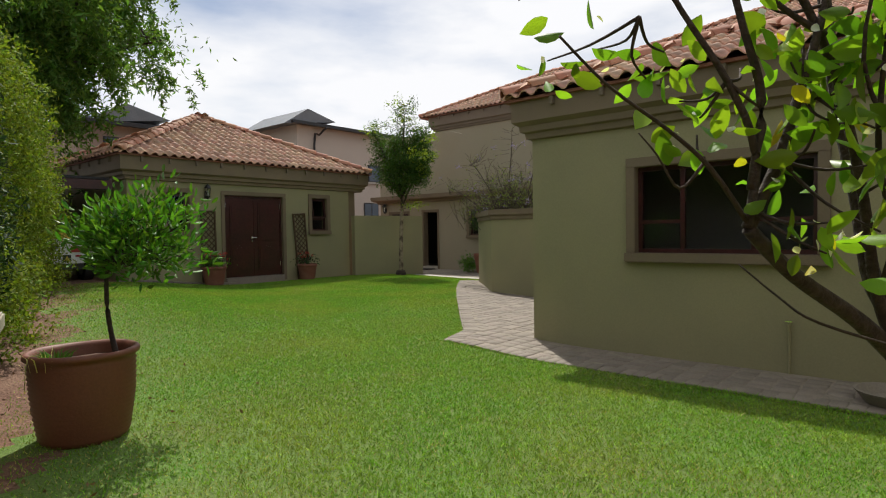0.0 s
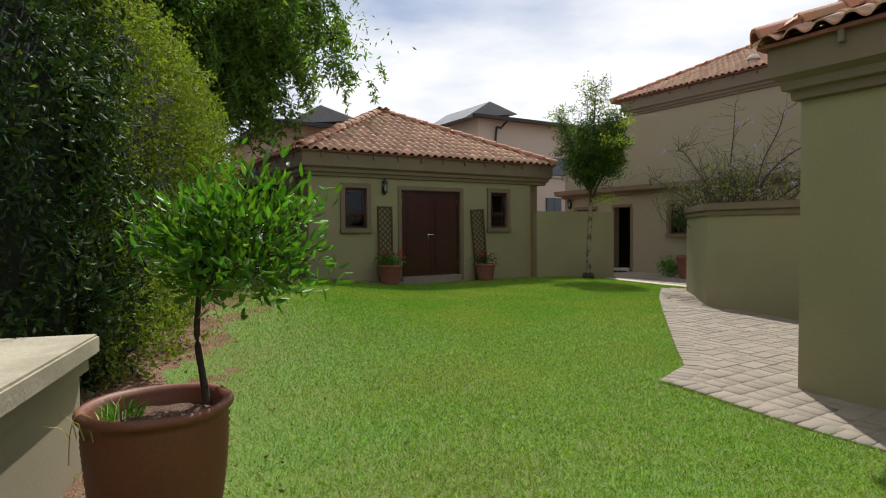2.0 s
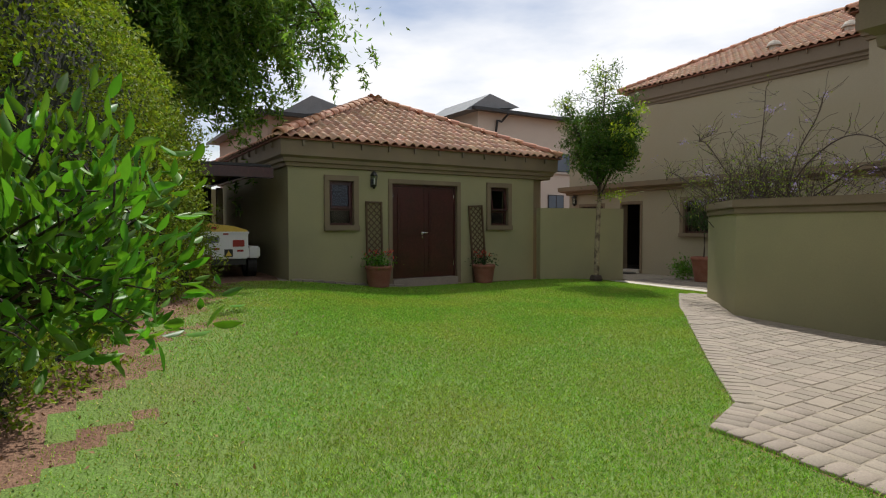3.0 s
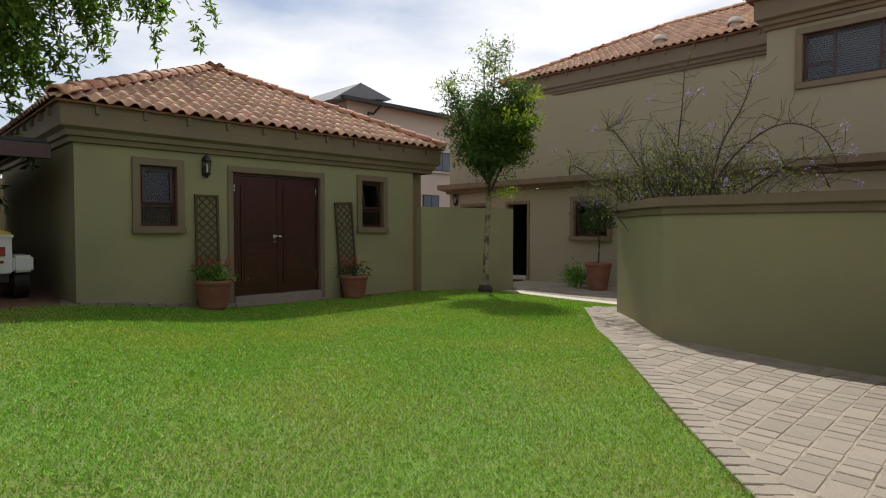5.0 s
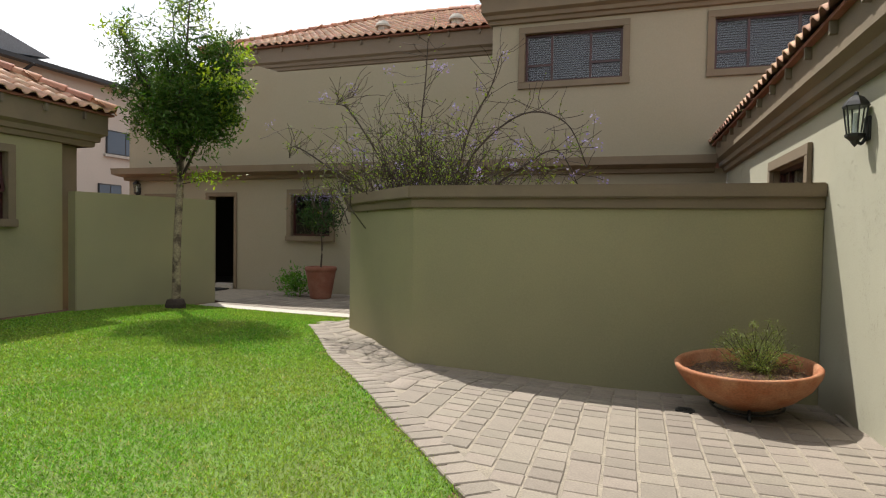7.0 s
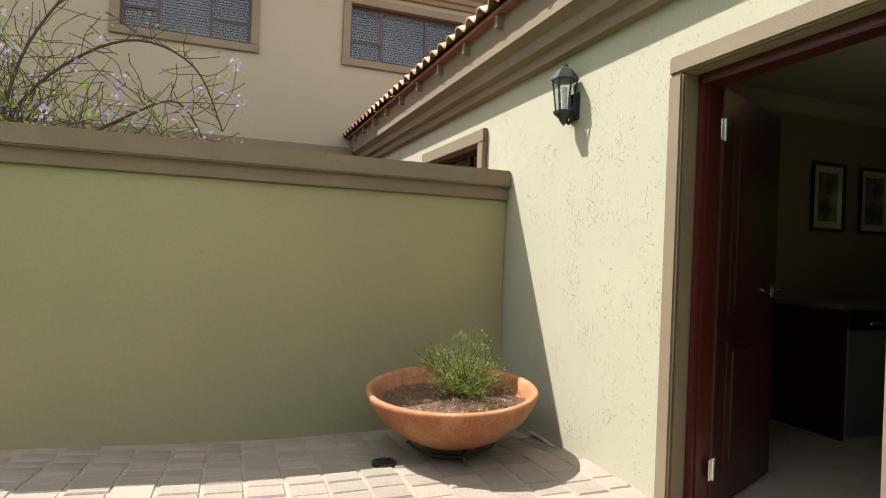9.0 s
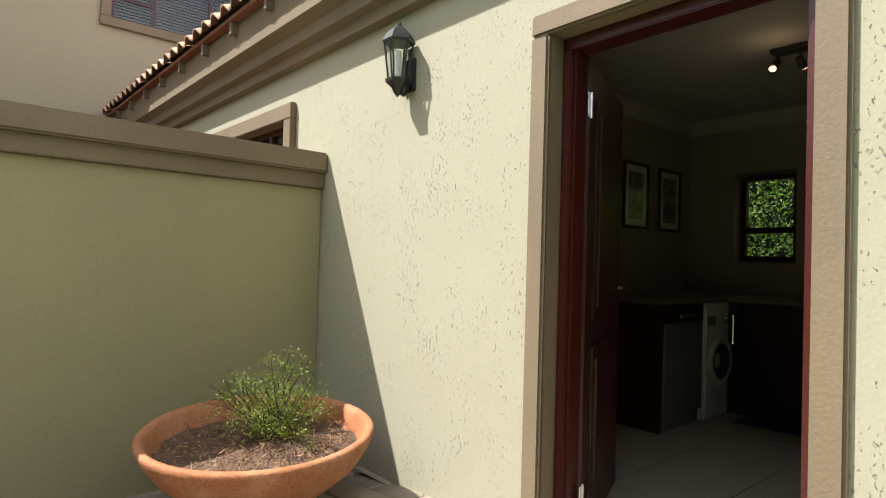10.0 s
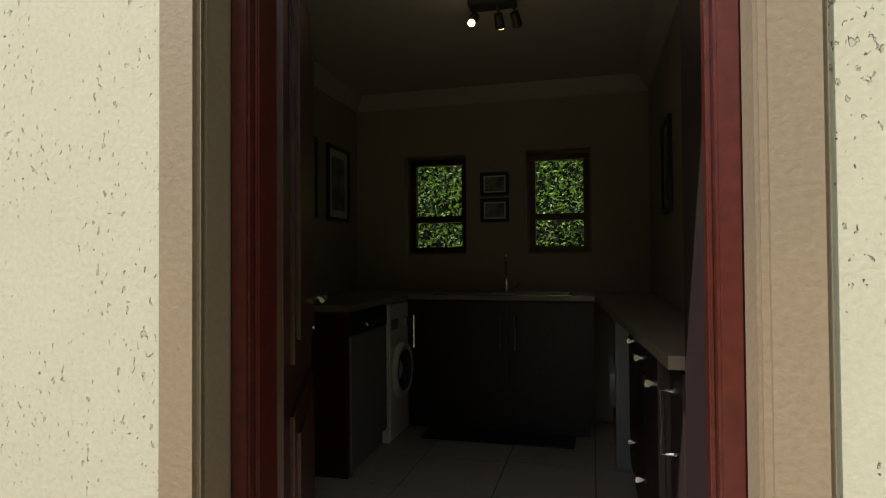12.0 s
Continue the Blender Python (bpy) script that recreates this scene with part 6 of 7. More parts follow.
# ---- carport and trailer ----
carport = thing("carport", "dark open carport with a maroon beam against the garden house", "carport")
boxpart("beam", (-13.75, 2.2, 2.33, -13.60, 5.06, 2.53), MAHOGANY, carport, 0.006)
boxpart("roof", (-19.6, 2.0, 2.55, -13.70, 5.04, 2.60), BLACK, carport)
for i in range(6):
    boxpart("rafter", (-19.5, 2.3 + 0.5 * i, 2.46, -13.76, 2.36 + 0.5 * i, 2.55), MAHOGANY, carport)
boxpart("slab", (-19.6, 2.2, 0.10, -13.45, 5.29, 0.33), PAVER_FAR, carport, 0.01)
# rear wall coloured dark for the shade deep in the carport
boxpart("rear_wall", (-19.6, 1.6, 0.0, -19.4, 4.95, 2.5), ROOM_SHADE, carport)
boxpart("side_wall", (-19.6, 1.6, 0.0, -13.9, 1.75, 2.5), FAR_WALL, carport)
boxpart("post", (-19.05, 5.0, 0.0, -18.9, 5.16, 2.45), KERB, carport)
boxpart("closing_wall", (-22.3, 3.0, -0.2, -22.0, 7.5, 2.6), PLASTER_SMOOTH, carport)

TRX, TRY, TRZ = -14.05, 3.95, 0.33
trailer = thing("camping_trailer", "small white camping trailer with yellow lid in dark carport", "trailer", pose(TRX, TRY, TRZ, 0, 0, 90))
# x to the viewer's right along the rear face, -y towards the lawn
bm = bmesh.new()
box(bm, -0.72, 0.0, 0.42, 0.72, 2.0, 0.93, bevel=0.02)
part("body", bm, TRAILER_WHITE, trailer, "white body")
bm = bmesh.new()
vs = []
for y in (-0.01, 1.95):
    for x, z in ((-0.73, 0.93), (0.73, 0.93), (0.70, 0.99), (0.45, 1.06), (0.0, 1.12), (-0.5, 1.13), (-0.73, 1.08)):
        vs.append(bm.verts.new((x, y, z)))
bm.faces.new(vs[:7])
bm.faces.new(vs[7:][::-1])
for k in range(7):
    bm.faces.new((vs[k], vs[(k + 1) % 7], vs[7 + (k + 1) % 7], vs[7 + k]))
bmesh.ops.recalc_face_normals(bm, faces=bm.faces)
part("lid", bm, TRAILER_YELLOW, trailer, "yellow lid")
boxpart("lid_edge", (-0.735, -0.02, 0.915, 0.735, 0.0, 0.955), TRAILER_WHITE, trailer, 0.004)
boxpart("number_plate", (-0.40, -0.012, 0.74, 0.16, 0.0, 0.86), BLIND, trailer, 0.004)
for x0, z0, x1, z1 in ((-0.16, 0.895, -0.06, 0.925), (0.24, 0.895, 0.34, 0.925), (-0.42, 0.60, -0.30, 0.64), (0.06, 0.60, 0.17, 0.64), (0.42, 0.66, 0.64, 0.79), (0.50, 0.56, 0.62, 0.60)):
    boxpart("rear_light", (x0, -0.025, z0, x1, -0.001, z1), LAMP_RED, trailer, 0.004)
boxpart("warning_plate", (0.26, -0.012, 0.46, 0.42, 0.0, 0.61), BLACK, trailer, 0.003)
bm = bmesh.new()
v3 = [bm.verts.new(p) for p in ((0.28, -0.014, 0.48), (0.40, -0.014, 0.48), (0.34, -0.014, 0.59))]
bm.faces.new(v3)
part("warning_triangle", bm, TRAILER_YELLOW, trailer)
boxpart("mudguard", (0.74, 0.1, 0.42, 0.98, 0.9, 0.66), TRAILER_WHITE, trailer, 0.03)
for s in (-0.85, 0.86):
    bm = bmesh.new()
    cyl(bm, (s - 0.09, 0.55, 0.30), (s + 0.09, 0.55, 0.30), 0.30, n=24)
    part("tyre", bm, BLACK, trailer)
    bm = bmesh.new()
    cyl(bm, (s - 0.095, 0.55, 0.30), (s + 0.095, 0.55, 0.30), 0.16, n=18)
    part("rim", bm, GREY_ENAMEL, trailer)
boxpart("chassis", (-0.68, 0.05, 0.30, 0.68, 1.9, 0.42), BLACK, trailer)


def words(text, size, m, material, parent, label=""):
    cu = bpy.data.curves.new("lettering", "FONT")
    cu.body, cu.size, cu.extrude, cu.align_x, cu.align_y = text, size, 0.001, "CENTER", "CENTER"
    tmp = new("lettering", cu)
    me = bpy.data.meshes.new_from_object(tmp.evaluated_get(bpy.context.evaluated_depsgraph_get()))
    bpy.data.objects.remove(tmp)
    ob = link_part("lettering", me, material, parent, label)
    ob.matrix_local = m
    return ob


words("KHR739", 0.10, pose(-0.19, -0.014, 0.80, 90), BLACK, trailer, "black plate characters")
words("GP", 0.10, pose(0.07, -0.014, 0.80, 90), BLACK, trailer, "black plate characters")
words("A", 0.10, pose(-0.62, -0.004, 0.55, 90), BLACK, trailer)
boxpart("lid_marking", (-0.22, -0.022, 1.0, 0.12, -0.012, 1.05), LAMP_RED, trailer)

# ---- neighbouring houses ----
def neighbour(name, label, rect, z_eave, pitch, wins, gablet=True, wall_mat=FAR_WALL):
    x0, y0, x1, y1 = rect
    t = thing(name, label, "house")
    boxpart("wall", (x0, y0, -0.5, x1, y1, z_eave), wall_mat, t)
    e = 0.6
    half = min(x1 - x0, y1 - y0) / 2 + e
    rise = half * math.tan(pitch)
    bm = bmesh.new()
    c = [(x0 - e, y0 - e), (x1 + e, y0 - e), (x1 + e, y1 + e), (x0 - e, y1 + e)]
    vs = [bm.verts.new((*p, z_eave)) for p in c]
    xm = (x0 + x1) / 2
    r = [bm.verts.new((xm, y0 - e + half * 0.8, z_eave + rise)), bm.verts.new((xm, y1 + e - half * 0.8, z_eave + rise))]
    for f in ((vs[0], vs[1], r[0]), (vs[1], vs[2], r[1], r[0]), (vs[2], vs[3], r[1]), (vs[3], vs[0], r[0], r[1])):
        bm.faces.new(f)
    bm.faces.new([bm.verts.new((*p, z_eave - 0.05)) for p in c][::-1])
    roof = part("roof", bm, SLATE, t, "grey slate roof")
    # courses of slates as raised strips
    bm = bmesh.new()
    n = int(half / math.cos(pitch) / 0.3)
    for k in range(n):
        f0, f1 = k / n, (k + 0.97) / n
        def at(side, f):
            inset = half * f
            zz = z_eave + rise * f
            if side == "E":
                return (Vector((x1 + e - inset * (x1 + e - xm) / half, y0 - e + inset * 0.8, zz)), Vector((x1 + e - inset * (x1 + e - xm) / half, y1 + e - inset * 0.8, zz)))
            return (Vector((x0 - e + inset * (xm - x0 + e) / half, y0 - e + inset * 0.8, zz)), Vector((x1 + e - inset * (x1 + e - xm) / half, y0 - e + inset * 0.8, zz)))
        for side in "ES":
            a, b = at(side, f0)
            c2, d2 = at(side, f1)
            up = Vector((0, 0, 0.05))
            q = [bm.verts.new(v) for v in (a + up, b + up, d2 + up * 0.5, c2 + up * 0.5, a, b)]
            bm.faces.new(q[:4])
            bm.faces.new((q[4], q[5], q[1], q[0]))
    part("slate_courses", bm, SLATE, t, kind="stuff")
    boxpart("fascia", (x1 + e - 0.01, y0 - e, z_eave - 0.12, x1 + e + 0.02, y1 + e, z_eave + 0.04), BLACK, t)
    boxpart("fascia", (x0 - e, y0 - e - 0.02, z_eave - 0.12, x1 + e, y0 - e + 0.01, z_eave + 0.04), BLACK, t)
    for (ya, yb, za, zb) in wins:
        w = new("window")
        w.parent = t
        boxpart("frame", (x1 + 0.001, ya, za, x1 + 0.05, yb, zb), BLACK, w, 0.01)
        boxpart("sill", (x1 + 0.001, ya - 0.1, za - 0.12, x1 + 0.12, yb + 0.1, za), KERB, w)
        m = (ya + yb) / 2
        for a, b in ((ya + 0.06, m - 0.03), (m + 0.03, yb - 0.06)):
            boxpart("pane", (x1 + 0.05, a, za + 0.06, x1 + 0.06, b, zb - 0.06), PANE_FAR, w)
    return t


PANE_FAR = mat("far_window_pane", (0.05, 0.07, 0.10), 0.08, 0.02, 3, 40, 0)
na = neighbour("neighbour_house", "two-storey neighbouring house with brownish walls and a grey slate roof", (-37, 8.6, -27, 15.0), 6.15, radians(17), [(9.6, 12.2, 4.4, 5.6)])
nb = neighbour("neighbour_house", "two-storey neighbouring house with beige walls, a downpipe and slate roof", (-37, 19.4, -27, 36.0), 7.45, radians(11), [(24.6, 26.6, 4.5, 5.55), (24.2, 25.4, 2.3, 3.2)], wall_mat=FAR_PALE)
for parent, y, z in ((na, 10.4, 6.9), (nb, 19.9, 8.1)):
    bm = bmesh.new()
    vs = [bm.verts.new(p) for p in ((-26.6, y - 1.6, z - 0.85), (-26.6, y + 1.9, z - 0.35), (-26.6, y, z + 0.15), (-31, y - 1.6, z - 0.85), (-31, y + 1.9, z - 0.35), (-31, y, z + 0.15))]
    for f in ((0, 1, 2), (2, 1, 4, 5), (0, 2, 5, 3), (0, 3, 4, 1)):
        bm.faces.new([vs[i] for i in f])
    part("gablet", bm, SLATE, parent, "dark slate gablet")
bm = bmesh.new()
tube(bm, smooth_path([(-26.3, 20.9, 7.3), (-26.7, 20.7, 6.9), (-26.9, 20.5, 6.4), (-26.9, 20.5, 0)], 3), 0.06, 8)
part("downpipe", bm, BLACK, nb)

# ---- laundry room ----
FZ = -0.03
bm = bmesh.new()
box(bm, -3.66, 7.70, FZ - 0.05, -0.34, 9.95, FZ - 0.006)
grout_bed = part("laundry_floor", bm, GROUT, None, "cream ceramic floor tiles with dark grout", "structure")


def base_cabinet(name, label, x0, y0, x1, y1, doors, face, handles="tall", top=0.895, splits=None):
    """doors: how many fronts along the face, which is one of '-x', '-y', '+y'."""
    t = thing(name, label, "cabinet", pose(0, 0, FZ), "laundry base cabinets")
    boxpart("body", (x0, y0, 0.10, x1, y1, top), DARK_CAB, t)
    boxpart("plinth", (x0 + 0.03, y0 + 0.03, 0.0, x1 - 0.03, y1 - 0.03, 0.10), BLACK, t)
    along_y = face == "-x"
    a0, a1 = (y0, y1) if along_y else (x0, x1)
    w = (a1 - a0) / doors
    fronts = splits or [(a0 + k * w, a0 + (k + 1) * w) for k in range(doors)]
    for k, (p, q) in enumerate(fronts):
        p, q = p + 0.003, q - 0.003
        if along_y:
            d = boxpart("door", (x0 - 0.02, p, 0.11, x0 - 0.001, q, top - 0.01), DARK_CAB, t, 0.002)
        else:
            yy = (y1 + 0.001, y1 + 0.02) if face == "+y" else (y0 - 0.02, y0 - 0.001)
            d = boxpart("door", (p, yy[0], 0.11, q, yy[1], top - 0.01), DARK_CAB, t, 0.002)
        bm = bmesh.new()
        if along_y:
            c = q - 0.045 if k % 2 == 0 and k < 2 else p + 0.045
            cyl(bm, (x0 - 0.05, c, top - 0.33), (x0 - 0.05, c, top - 0.10), 0.009, n=8)
            for z in (top - 0.31, top - 0.12):
                cyl(bm, (x0 - 0.05, c, z), (x0 - 0.02, c, z), 0.006, n=6)
        elif face == "+y":
            for z in ((top - 0.12,) if handles == "low" else (top - 0.12, 0.30)):
                box(bm, p + 0.08, yy[1] + 0.012, z, p + 0.16, yy[1] + 0.03, z + 0.022, 0.003)
                box(bm, p + 0.09, yy[1], z + 0.004, p + 0.10, yy[1] + 0.012, z + 0.016)
        part("handle", bm, CHROME, d, "chrome bar handle")
    return t


base_cabinet("sink_cabinet", "dark wooden cabinet with chrome bar handles under the laundry sink", -0.79, 8.10, -0.345, 9.40, 3, "-x", splits=[(8.12, 8.66), (8.66, 9.27), (9.27, 9.39)])
base_cabinet("drawer_unit", "dark wooden drawer unit with short chrome handles beside a tall fridge", -2.90, 7.706, -1.45, 7.90, 3, "+y")
slim_unit = thing("slim_cabinet", "narrow dark cabinet with a long upright chrome pull handle", "cabinet", pose(0, 0, FZ))
boxpart("body", (-3.18, 7.706, 0.0, -2.91, 7.87, 0.895), DARK_CAB, slim_unit)
slim_door = boxpart("door", (-3.175, 7.871, 0.08, -2.915, 7.888, 0.885), DARK_CAB, slim_unit, 0.002)
bm = bmesh.new()
tube(bm, [(-2.97, 7.888, 0.80), (-2.97, 7.918, 0.80), (-2.97, 7.918, 0.62), (-2.97, 7.888, 0.62)], 0.006, 6)
part("handle", bm, CHROME, slim_door, "long chrome pull handle")
boxpart_end = thing("end_panel", "dark red wooden end panel closing off the appliance bay", "panel", pose(0, 0, FZ))
boxpart("panel", (-1.815, 9.39, 0.0, -1.785, 9.945, 0.895), MAHOGANY, boxpart_end, 0.002)
ctop = thing("worktop", "mottled beige laminate worktop running round three walls", "worktop", pose(0, 0, FZ))
bm = bmesh.new()
box(bm, -1.86, 9.36, 0.90, -0.84, 9.946, 0.935)
box(bm, -0.84, 7.706, 0.90, -0.345, 9.946, 0.935)
wedge = box(bm, -3.20, 7.706, 0.90, -0.84, 8.09, 0.935)
for v in wedge:
    if v.co.x < -3 and v.co.y > 8:
        v.co.y = 7.925
bmesh.ops.remove_doubles(bm, verts=bm.verts, dist=1e-4)
part("worktop", bm, COUNTER, ctop)
tall = thing("fridge_freezer", "tall dark fridge freezer with a slim handle", "fridge", pose(0, 0, FZ))
boxpart("body", (-3.53, 7.706, 0.0, -3.22, 7.87, 1.95), DARK_CAB, tall, 0.006)
boxpart("door", (-3.52, 7.872, 0.03, -3.225, 7.890, 1.94), DARK_CAB, tall, 0.006)

dwash = thing("dishwasher", "grey dishwasher under the worktop beside the washing machine", "dishwasher", pose(-1.78, 9.385, FZ))
boxpart("body", (0.0, 0.03, 0.0, 0.57, 0.55, 0.895), GREY_ENAMEL, dwash, 0.004)
bm = bmesh.new()
box(bm, 0.0, 0.0, 0.10, 0.57, 0.03, 0.76, 0.004)
part("door", bm, GREY_ENAMEL, dwash, "grey front panel")
boxpart("control_panel", (0.0, -0.004, 0.763, 0.57, 0.03, 0.892), BLACK, dwash, 0.006)
boxpart("handle", (0.18, -0.03, 0.795, 0.42, -0.004, 0.82), CHROME, dwash, 0.006)
boxpart("edge_strip", (-0.003, -0.006, 0.0, 0.012, 0.0295, 0.76), GREY_ENAMEL, dwash, 0.002)
wash = thing("washing_machine", "white front-loading washing machine with a round dark door", "washing machine", pose(-1.195, 9.35, FZ))
boxpart("body", (0.0, 0.02, 0.0, 0.40, 0.58, 0.895), WHITE_ENAMEL, wash, 0.012)
bm = bmesh.new()
rings = lathe(bm, [(0.135, 0.0), (0.185, 0.0), (0.19, 0.02), (0.175, 0.04), (0.145, 0.035), (0.135, 0.02)], 36)
bm.transform(Matrix.Translation((0.20, 0.018, 0.44)) @ Matrix.Rotation(math.pi / 2, 4, "X"))
part("door_ring", bm, WHITE_ENAMEL, wash, smooth=True)
bm = bmesh.new()
lathe(bm, [(0.136, 0.02), (0.12, 0.005), (0.06, -0.02), (0.001, -0.03)], 30)
bm.transform(Matrix.Translation((0.20, 0.0, 0.44)) @ Matrix.Rotation(math.pi / 2, 4, "X"))
part("door_glass", bm, PANE_FAR, wash, smooth=True)
bm = bmesh.new()
cyl(bm, (0.30, 0.0, 0.755), (0.30, 0.022, 0.755), 0.032, n=20)
part("dial", bm, CHROME, wash)
boxpart("drawer", (0.02, 0.012, 0.72, 0.15, 0.02, 0.79), GREY_ENAMEL, wash, 0.002)
dry = thing("tumble_dryer", "white appliance with a round door low under the far worktop corner", "dryer", pose(-0.86, 7.706, FZ))
bm = bmesh.new()
box(bm, -0.49, 0.02, 0.0, -0.01, 0.28, 0.82, 0.01)
part("body", bm, GREY_ENAMEL, dry)
bm = bmesh.new()
lathe(bm, [(0.10, 0.0), (0.16, 0.0), (0.16, 0.03), (0.10, 0.03)], 30)
bm.transform(Matrix.Translation((-0.25, 0.28, 0.45)) @ Matrix.Rotation(-math.pi / 2, 4, "X"))
part("door_ring", bm, GREY_ENAMEL, dry, smooth=False)
sink = thing("sink_unit", "stainless steel sink let into the worktop under the windows", "sink", pose(-0.62, 8.72, FZ + 0.931))
bm = bmesh.new()
for d in ((-0.22, -0.48, 0, 0.2, -0.45, 0.006), (-0.22, 0.45, 0, 0.2, 0.48, 0.006), (-0.22, -0.45, 0, -0.19, 0.45, 0.006), (0.17, -0.45, 0, 0.2, 0.45, 0.006), (-0.19, -0.45, 0, 0.17, -0.05, 0.003), (-0.19, -0.05, 0, 0.17, 0.45, 0.002)):
    box(bm, *d)
part("sink", bm, CHROME, sink)
faucet = thing("mixer_tap", "tall chrome swan-neck mixer tap", "tap", pose(-0.46, 8.72, FZ + 0.873))
bm = bmesh.new()
cyl(bm, (0, 0, 0), (0, 0, 0.05), 0.024, n=14)
tube(bm, smooth_path([(0, 0, 0.03), (0, 0, 0.24), (-0.02, 0, 0.31), (-0.08, -0.01, 0.33), (-0.13, -0.01, 0.28)], 5), 0.011, 9)
part("spout", bm, CHROME, faucet, smooth=False)
bm = bmesh.new()
tube(bm, [(0, -0.02, 0.07), (0, -0.07, 0.10), (0, -0.09, 0.13)], 0.007, 7)
part("lever", bm, CHROME, faucet)
matrug = thing("floor_mat", "dark brown woven floor mat in front of the sink", "mat", pose(-1.02, 8.72, FZ + 0.001))
bm = bmesh.new()
box(bm, -0.02, -0.50, 0, 0.22, 0.50, 0.012, 0.004)
part("mat", bm, BLACK, matrug)
PAPER = mat("picture_mount", (0.75, 0.72, 0.64), 0.8, 0.03, 3, 40, 0)
PRINT = mat("grey_print", (0.10, 0.10, 0.09), 0.6, 0.3, 9, 30, 0, second=(0.4, 0.38, 0.33), amount=0.7)
PICGLASS = glass("picture_glass", (0.97, 0.97, 0.97), 0.01)


def picture(m, w, h, label, mount=0.05):
    t = thing("framed_picture", label, "picture", m)
    f = 0.025
    for d in ((0, -0.022, 0, w, 0, f), (0, -0.022, h - f, w, 0, h), (0, -0.022, f, f, 0, h - f), (w - f, -0.022, f, w, 0, h - f)):
        boxpart("frame", d, BLACK, t, 0.003)
    boxpart("mount", (f, -0.008, f, w - f, -0.001, h - f), PAPER, t)
    boxpart("print", (f + mount, -0.010, f + mount, w - f - mount, -0.0081, h - f - mount), PRINT, t)
    g = boxpart("glass", (f, -0.015, f, w - f, -0.0135, h - f), PICGLASS, t)
    g.visible_shadow = False
    return t


for x in (-1.46, -0.91):
    picture(pose(x, 9.948, FZ + 1.47, 0, 0, 0), 0.38, 0.55, "black-framed picture with a pale mount on the laundry's side wall", 0.055)
picture(pose(-1.25, 7.702, FZ + 1.42, 0, 0, 180), 0.32, 0.50, "black-framed picture on the dim side wall over the drawers", 0.055)
for z in (1.43, 1.63):
    picture(pose(-0.342, 8.93, z, 0, 0, -90), 0.22, 0.18, "small dark framed picture between the laundry windows", 0.012)
# ceiling spot bar
spots_t = thing("ceiling_spotlights", "short ceiling bar with three small lit spotlights", "ceiling light", pose(-1.83, 8.58, 2.459))
boxpart("bar", (-0.05, -0.12, -0.03, 0.05, 0.12, 0.0), BLACK, spots_t, 0.004)
BULB = glow("lit_bulb", (1.0, 0.62, 0.24), 3.5)
for k, (dx, dy) in enumerate(((0.09, 0.10), (0.10, -0.03), (0.12, -0.12))):
    bm = bmesh.new()
    cyl(bm, (0.0, dy * 0.9, -0.03), (0.02, dy * 0.9, -0.07), 0.007, n=6)
    cyl(bm, (0.0, dy * 0.9, -0.07), (0.05 - 0.1 * (k == 0), dy, -0.12), 0.022, 0.026, n=12)
    part("spot", bm, BLACK, spots_t)
    bm = bmesh.new()
    e = Vector((0.05 - 0.1 * (k == 0), dy, -0.12))
    cyl(bm, e, e + Vector((0.004 - 0.008 * (k == 0), 0, -0.006)), 0.019, n=12)
    part("bulb", bm, BULB if k < 2 else GREY_ENAMEL, spots_t)
lamp = bpy.data.lights.new("ceiling_lamp", "POINT")
lamp.energy, lamp.color, lamp.shadow_soft_size = 0.2, (1.0, 0.72, 0.45), 0.03
new("ceiling_lamp", lamp).location = (-2.05, 8.6, 2.28)
tap_b = thing("plug_cover", "small pale wall switch inside the door", "switch", pose(-2.62, 9.948, FZ + 1.25))
boxpart("plate", (0, -0.008, 0, 0.07, 0, 0.11), WHITE_ENAMEL, tap_b, 0.003)

# ---- kerb strip behind the lawn ----
bm = bmesh.new()
K = [(-12.35, 13.28), (-11.6, 13.22), (-10.6, 13.16), (-9.3, 13.12), (-8.9, 13.1)]
for (xa, ya), (xb, yb) in zip(K, K[1:]):
    za, zb = gz(xa, ya), gz(xb, yb)
    vs = [bm.verts.new(p) for p in ((xa, ya - 0.16, za + 0.004), (xb, yb - 0.16, zb + 0.004), (xb, yb + 0.16, zb + 0.004), (xa, ya + 0.16, za + 0.004))]
    bm.faces.new(vs)
    vl = [bm.verts.new((v.co.x, v.co.y, v.co.z - 0.08)) for v in vs]
    for k in range(4):
        bm.faces.new((vl[k], vl[(k + 1) % 4], vs[(k + 1) % 4], vs[k]))
part("kerb_strip", bm, KERB, None, "pale concrete edging strip behind the lawn", "structure")

